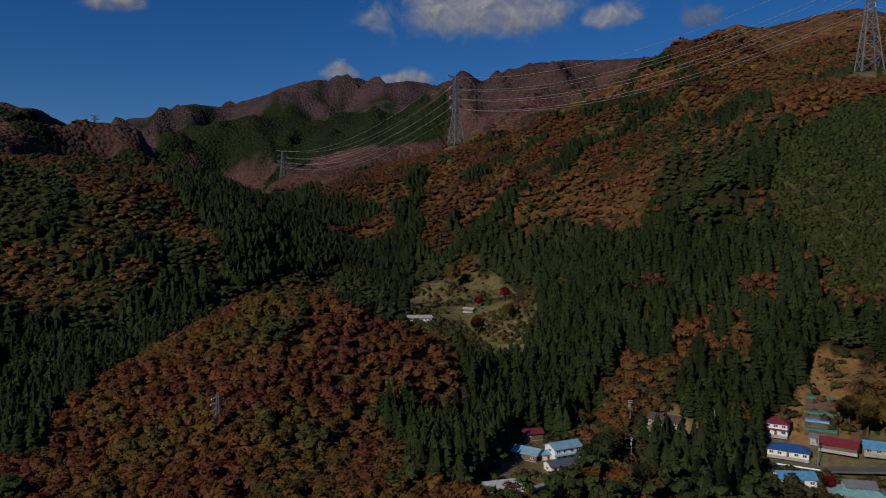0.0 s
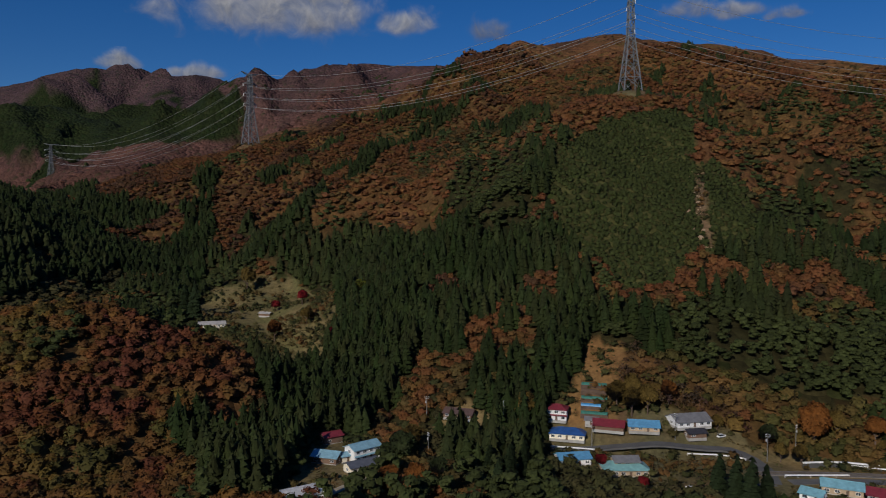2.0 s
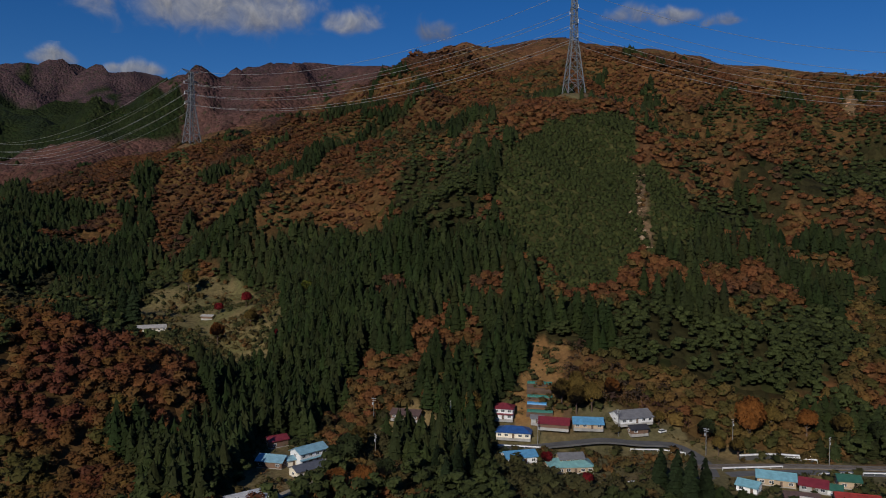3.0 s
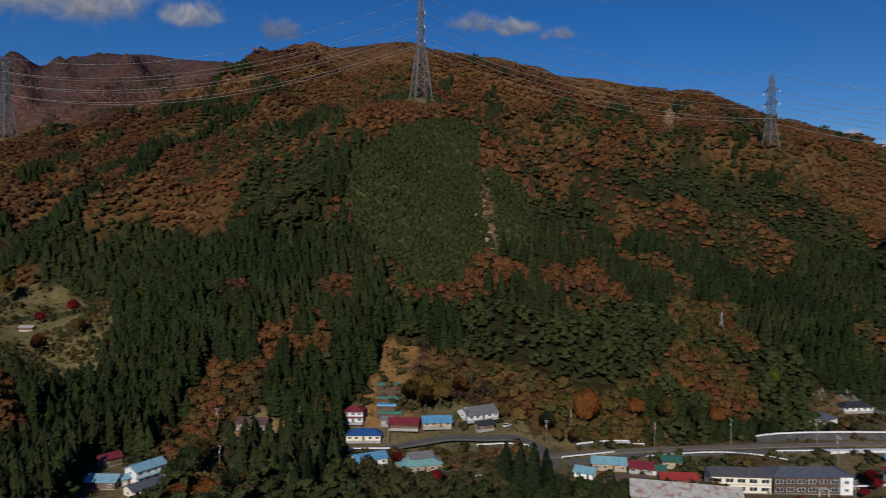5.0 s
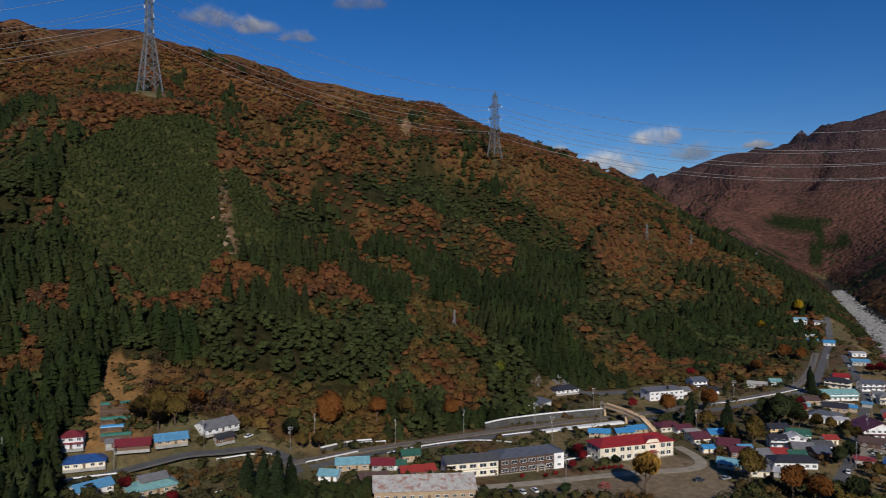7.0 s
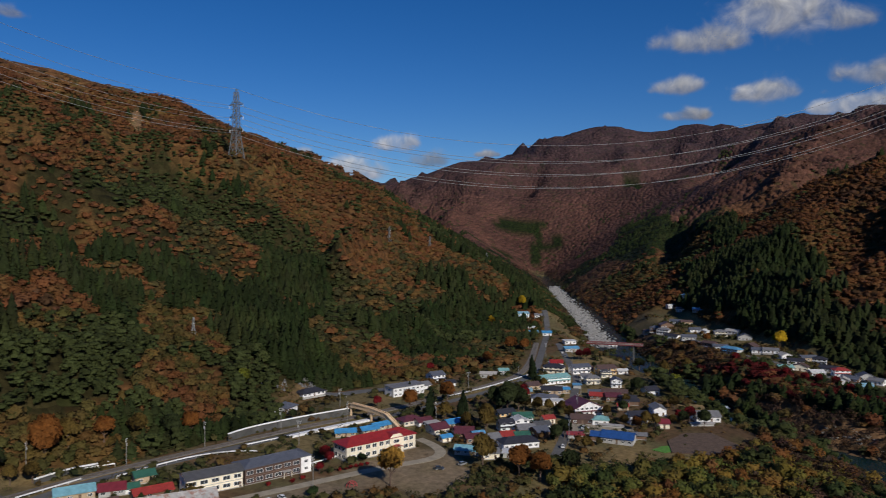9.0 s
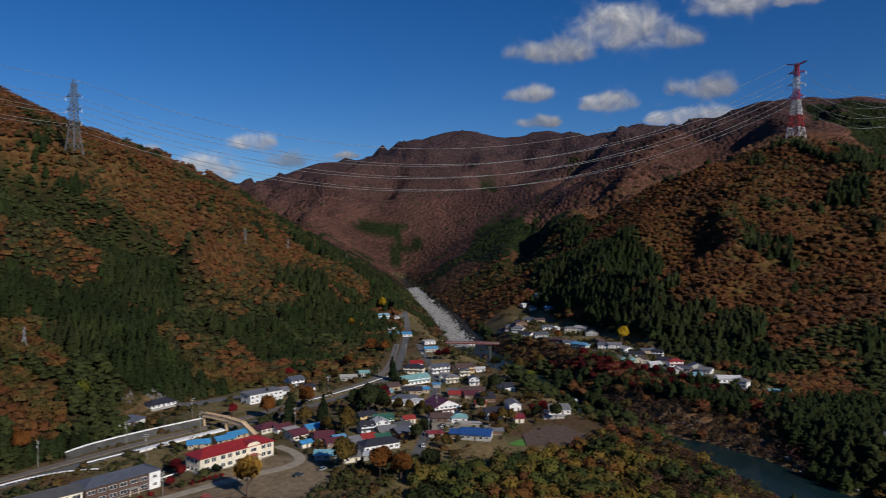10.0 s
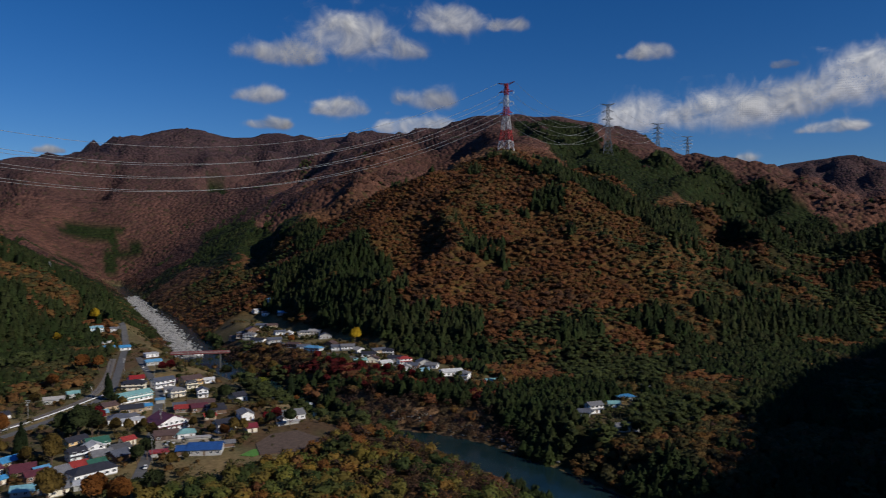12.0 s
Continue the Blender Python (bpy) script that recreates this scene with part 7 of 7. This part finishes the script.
plant("green", 544, 22, 1.3)
plant("green", 646, 17, 1.3)
plant("olive", 623, 5, 1.4)
plant("lime", 574, -4, 1.5)
plant("olive", 618, -13, 1.5)
plant("cedar", 553, -24, 1.5)
plant("olive", 437, 25, 0.8)
plant("olive", 464, 78, 0.9)
plant("olive", 389, 52, 0.9)
plant("green", 345, 52, 1.1)
plant("green", 352, 49, 1.2)
plant("olive", 401, 71, 1.1)
plant("olive", 401, 79, 1.2)
plant("olive", 364, 91, 1.5)
plant("cedar", 379, 108, 1.3)
plant("orange", 403, 125, 1.5)
plant("olive", 387, 23, 0.8)
plant("orange", 379, 16, 0.9)
plant("olive", 386, 7, 0.9)
plant("red_maple", 407, -10, 1.1)
plant("green", 395, -17, 1.2)
plant("olive", 337, 37, 0.9)
plant("olive", 402, 33, 0.8)
plant("red_maple", 447, 88, 0.8)
plant("green", 411, 86, 1.6)
plant("green", 419, 92, 1.5)
plant("green", 392, 90, 1.3)
plant("olive", 353, 99, 1.0)
plant("olive", 394, -1, 0.8)
plant("green", 540, 54, 0.7)
plant("olive", 434, -2, 0.9)
plant("orange", 516, -26, 0.9)
plant("olive", 469, -39, 1.1)
plant("olive", 169, 297, 1.5)
plant("olive", 176, 295, 1.6)
plant("olive", 180, 289, 1.4)
plant("orange", 192, 290, 1.2)
plant("olive", 204, 271, 1.0)
plant("orange", 236, 249, 1.7)
plant("orange", 242, 251, 1.6)
plant("green", 219, 257, 1.3)
plant("olive", 218, 248, 1.0)
plant("olive", 258, 235, 0.9)
plant("orange", 295, 222, 1.5)
plant("orange", 260, 241, 1.6)
plant("olive", 274, 234, 1.6)
plant("green", 285, 225, 1.6)
plant("olive", 248, 249, 1.6)

# shrubs and grass tufts in gardens and on open ground
def gardens():
    r = np.random.default_rng(12)
    polygons = OPEN_GROUND
    xs, ys = [], []
    for pol in polygons:
        a = np.asarray(pol, float)
        lo, hi = a.min(0), a.max(0)
        n = int((hi - lo).prod() / (12 if len(pol) > 20 else 5))
        x, y = r.uniform(lo[0], hi[0], n), r.uniform(lo[1], hi[1], n)
        k = inside(x, y, pol)
        xs.append(x[k])
        ys.append(y[k])
    x, y = np.concatenate(xs), np.concatenate(ys)
    keep = fbm(x, y, 22, 3, 51) + r.uniform(-0.12, 0.12, len(x)) > 0.44
    keep &= ~inside(x, y, SCHOOL_YARD)
    for hx, hy, hr in FOOTPRINTS:
        keep &= np.hypot(x - hx, y - hy) > hr + 0.4
    for p, w in ROUTES:
        if len(p) > 0:
            d = np.min(np.hypot(x[:, None] - p[None, :, 0], y[:, None] - p[None, :, 1]), axis=1)
            keep &= d > w + 0.8
    x, y = x[keep], y[keep]
    z, n = height(x, y), len(x)
    which = r.uniform(size=n)
    wide = 0.7 + 2.4 * r.uniform(size=n) ** 2.0
    c = shade([(0.12, 0.075, 0.035), (0.16, 0.085, 0.03), (0.09, 0.085, 0.03), (0.045, 0.060, 0.022), (0.17, 0.10, 0.04)], fbm(x, y, 18, 2, 57) * 0.7 + 0.3 * r.uniform(size=n))
    c = c * r.uniform(0.5, 0.95, (n, 1))
    a = which < 0.5
    planted("garden_shrubs", [broadleaf(1, 14, 5, 0.34) for k in range(4)], x[a], y[a], z[a] - 0.2, wide[a], wide[a] * 0.95, c[a], "low shrubs and hedges between the houses", "shrubs")
    b = ~a
    planted("dry_brush", [thicket(26) for k in range(4)], x[b], y[b], z[b] - 0.3, wide[b] * 1.1, wide[b] * 0.8, c[b] * 1.15, "dry brown brush and tall grass", "brush")


gardens()

# ---- clouds, far behind the mountains ----
def cloud_build(tree, bsdf):
    """Vapour that frays into the sky at its edges; it glows by itself, its sunward relief painted in."""
    tint = tree.nodes.new("ShaderNodeAttribute")
    tint.attribute_name = "tint"
    place = place_of(tree)

    def vapour(shift, scale, detail):
        moved = tree.nodes.new("ShaderNodeVectorMath")
        moved.operation = "ADD"
        tree.links.new(place, moved.inputs[0])
        moved.inputs[1].default_value = shift
        n = node(tree, "ShaderNodeTexNoise", Scale=scale, Detail=detail, Roughness=0.58, Distortion=0.5)
        tree.links.new(moved.outputs[0], n.inputs["Vector"])
        return n.outputs["Fac"]

    def sums(kind, a, b, c=None):
        n = tree.nodes.new("ShaderNodeMath")
        n.operation = kind
        for socket, value in zip(n.inputs, (a, b, c)):
            if isinstance(value, (int, float)):
                socket.default_value = value
            elif value is not None:
                tree.links.new(value, socket)
        return n.outputs[0]

    here = vapour((0, 0, 0), 0.0075, 7)
    sunward = vapour(tuple(to_sun * 26 + Vector((0, 0, 22))), 0.0075, 4)
    body = sums("MULTIPLY_ADD", here, 1.7, tint.outputs["Alpha"])
    cover = node(tree, "ShaderNodeMapRange")
    cover.interpolation_type = "SMOOTHSTEP"
    cover.inputs["From Min"].default_value, cover.inputs["From Max"].default_value = 0.95, 2.4
    tree.links.new(body, cover.inputs["Value"])
    # sunlit and shaded sides of the billows, painted into the glow
    relief = sums("MULTIPLY_ADD", sums("SUBTRACT", here, sunward), 1.3, 0.94)
    light = tree.nodes.new("ShaderNodeCombineColor")
    for socket in light.inputs:
        tree.links.new(relief, socket)
    glow = node(tree, "ShaderNodeEmission", Strength=1.0)
    tree.links.new(mixed(tree, "MULTIPLY", 1.0, tint.outputs["Color"], light.outputs[0]), glow.inputs["Color"])
    clear = tree.nodes.new("ShaderNodeBsdfTransparent")
    both = tree.nodes.new("ShaderNodeMixShader")
    tree.links.new(cover.outputs[0], both.inputs[0])
    tree.links.new(clear.outputs[0], both.inputs[1])
    tree.links.new(glow.outputs[0], both.inputs[2])
    tree.links.new(both.outputs[0], tree.nodes["Material Output"].inputs["Surface"])


cloud_mat = material("cloud", cloud_build)


def cloud(bearing, rise, wide, tall, seed, brightness=0.46, thin=1.0):
    """A bank of vapour, a few degrees wide: heads of many sizes heaped over a flatter foot."""
    r = np.random.default_rng(seed)
    heads = max(5, int(wide / tall * 5.0))
    hx = (0.6 * r.uniform(-0.95, 0.95, heads) + 0.4 * np.clip(r.normal(0, 0.5, heads), -0.95, 0.95)) * wide
    hr = tall * r.uniform(0.35, 0.8, heads) * (1 - 0.45 * np.abs(hx) / wide)
    hy = -0.35 * tall + hr * 0.7 + r.uniform(0, 0.25, heads) * tall
    u, v = np.meshgrid(np.linspace(-1.35 * wide, 1.35 * wide, 80), np.linspace(-1.2 * tall, 1.6 * tall, 40))
    density = np.zeros(u.shape)
    for x, y, s in zip(hx, hy, hr):
        density = density + 0.75 * np.exp(-1.1 * (((u - x) / (1.35 * s)) ** 2 + ((v - y) / np.where(v > y, s, 0.8 * s)) ** 2))
    density = (1 - np.exp(-1.5 * density)) * thin * 1.12
    # grey foot and white top: the cloud's shading put into its glow colour
    body = np.clip(0.42 + 0.75 * v / tall - 0.12 * u / wide, 0, 1)[..., None]
    colour = 0.88 * brightness * ((1 - body) * [0.47, 0.50, 0.63] + body * [1.0, 0.99, 1.0])
    b, e = np.radians(bearing + u), np.radians(rise + v)
    away = 4650.0
    rows = np.stack([away * np.cos(e) * np.sin(b), away * np.cos(e) * np.cos(b), 100 + away * np.sin(e)], -1).reshape(-1, 3)
    ny, nx = u.shape
    i, j = np.meshgrid(np.arange(ny - 1), np.arange(nx - 1), indexing="ij")
    q = np.stack([i * nx + j, i * nx + j + 1, (i + 1) * nx + j + 1, (i + 1) * nx + j], -1).reshape(-1, 4)
    q = q[(density.ravel()[q] > 0.02).any(1)]
    keep = np.unique(q)
    index = np.full(ny * nx, -1)
    index[keep] = np.arange(len(keep))
    tint = np.concatenate([colour.reshape(-1, 3), np.clip(density, 0, 1.4).reshape(-1, 1)], 1)
    tagged(mesh_object("cloud", rows[keep], index[q], cloud_mat, tint=tint[keep], smooth=True), "white cumulus cloud in a blue sky", "cloud", "clouds", "structure")


cloud(3.4, 15.3, 9.4, 3.0, 1, 0.42, 1.05)
cloud(13.3, 14.8, 2.9, 1.2, 2, 0.42, 1.0)
cloud(-23.7, 15.0, 2.5, 1.2, 3, 0.36, 1.0)
cloud(-8.1, 11.0, 2.0, 0.8, 4, 0.38, 1.0)
cloud(-2.8, 10.7, 2.5, 0.8, 5, 0.38, 1.0)
cloud(19.4, 14.4, 2.2, 1.1, 6, 0.24, 0.8)
cloud(34.4, 15.3, 2.1, 1.0, 7, 0.34, 0.9)
cloud(37.8, 14.9, 2.5, 0.9, 8, 0.36, 0.95)
cloud(40.8, 14.4, 1.6, 0.6, 9, 0.34, 0.9)
cloud(45.6, 17.0, 2.7, 0.7, 10, 0.25, 0.7)
cloud(69.0, 6.9, 2.4, 0.9, 11, 0.55, 1.0)
cloud(65.5, 4.7, 2.5, 1.3, 12, 0.58, 1.0)
cloud(61.3, 6.1, 1.0, 0.5, 13, 0.5, 1.0)
cloud(70.9, 5.6, 1.8, 0.9, 14, 0.3, 0.8)
cloud(75.8, 6.2, 1.3, 0.4, 15, 0.35, 1.0)
cloud(92.4, 13.9, 3.8, 1.2, 16, 0.4, 1.0)
cloud(97.4, 15.1, 4.7, 2.1, 17, 0.5, 1.0)
cloud(101.4, 14.5, 1.8, 1.1, 18, 0.4, 0.8)
cloud(90.1, 10.9, 2.6, 0.9, 19, 0.45, 1.0)
cloud(96.9, 10.1, 3.4, 1.0, 20, 0.46, 1.0)
cloud(103.0, 10.8, 2.4, 1.3, 21, 0.4, 1.0)
cloud(102.5, 8.7, 4.0, 1.0, 22, 0.52, 1.0)
cloud(91.2, 8.8, 2.5, 0.6, 23, 0.35, 1.0)
cloud(104.7, 16.6, 3.4, 1.6, 24, 0.5, 1.0)
cloud(109.6, 16.4, 2.2, 0.8, 25, 0.42, 1.0)
cloud(120.3, 13.9, 2.7, 0.9, 26, 0.42, 1.0)
cloud(120.4, 9.1, 4.3, 1.7, 27, 0.6, 1.0)
cloud(126.0, 9.0, 4.9, 2.0, 28, 0.55, 1.0)
cloud(131.2, 9.6, 4.5, 1.8, 29, 0.5, 1.0)
cloud(135.0, 10.6, 3.8, 2.5, 30, 0.62, 1.0)
cloud(133.0, 7.8, 2.7, 0.6, 31, 0.5, 1.0)
cloud(127.0, 5.9, 1.0, 0.5, 32, 0.48, 1.0)
cloud(129.7, 12.4, 1.3, 0.4, 33, 0.25, 0.7)
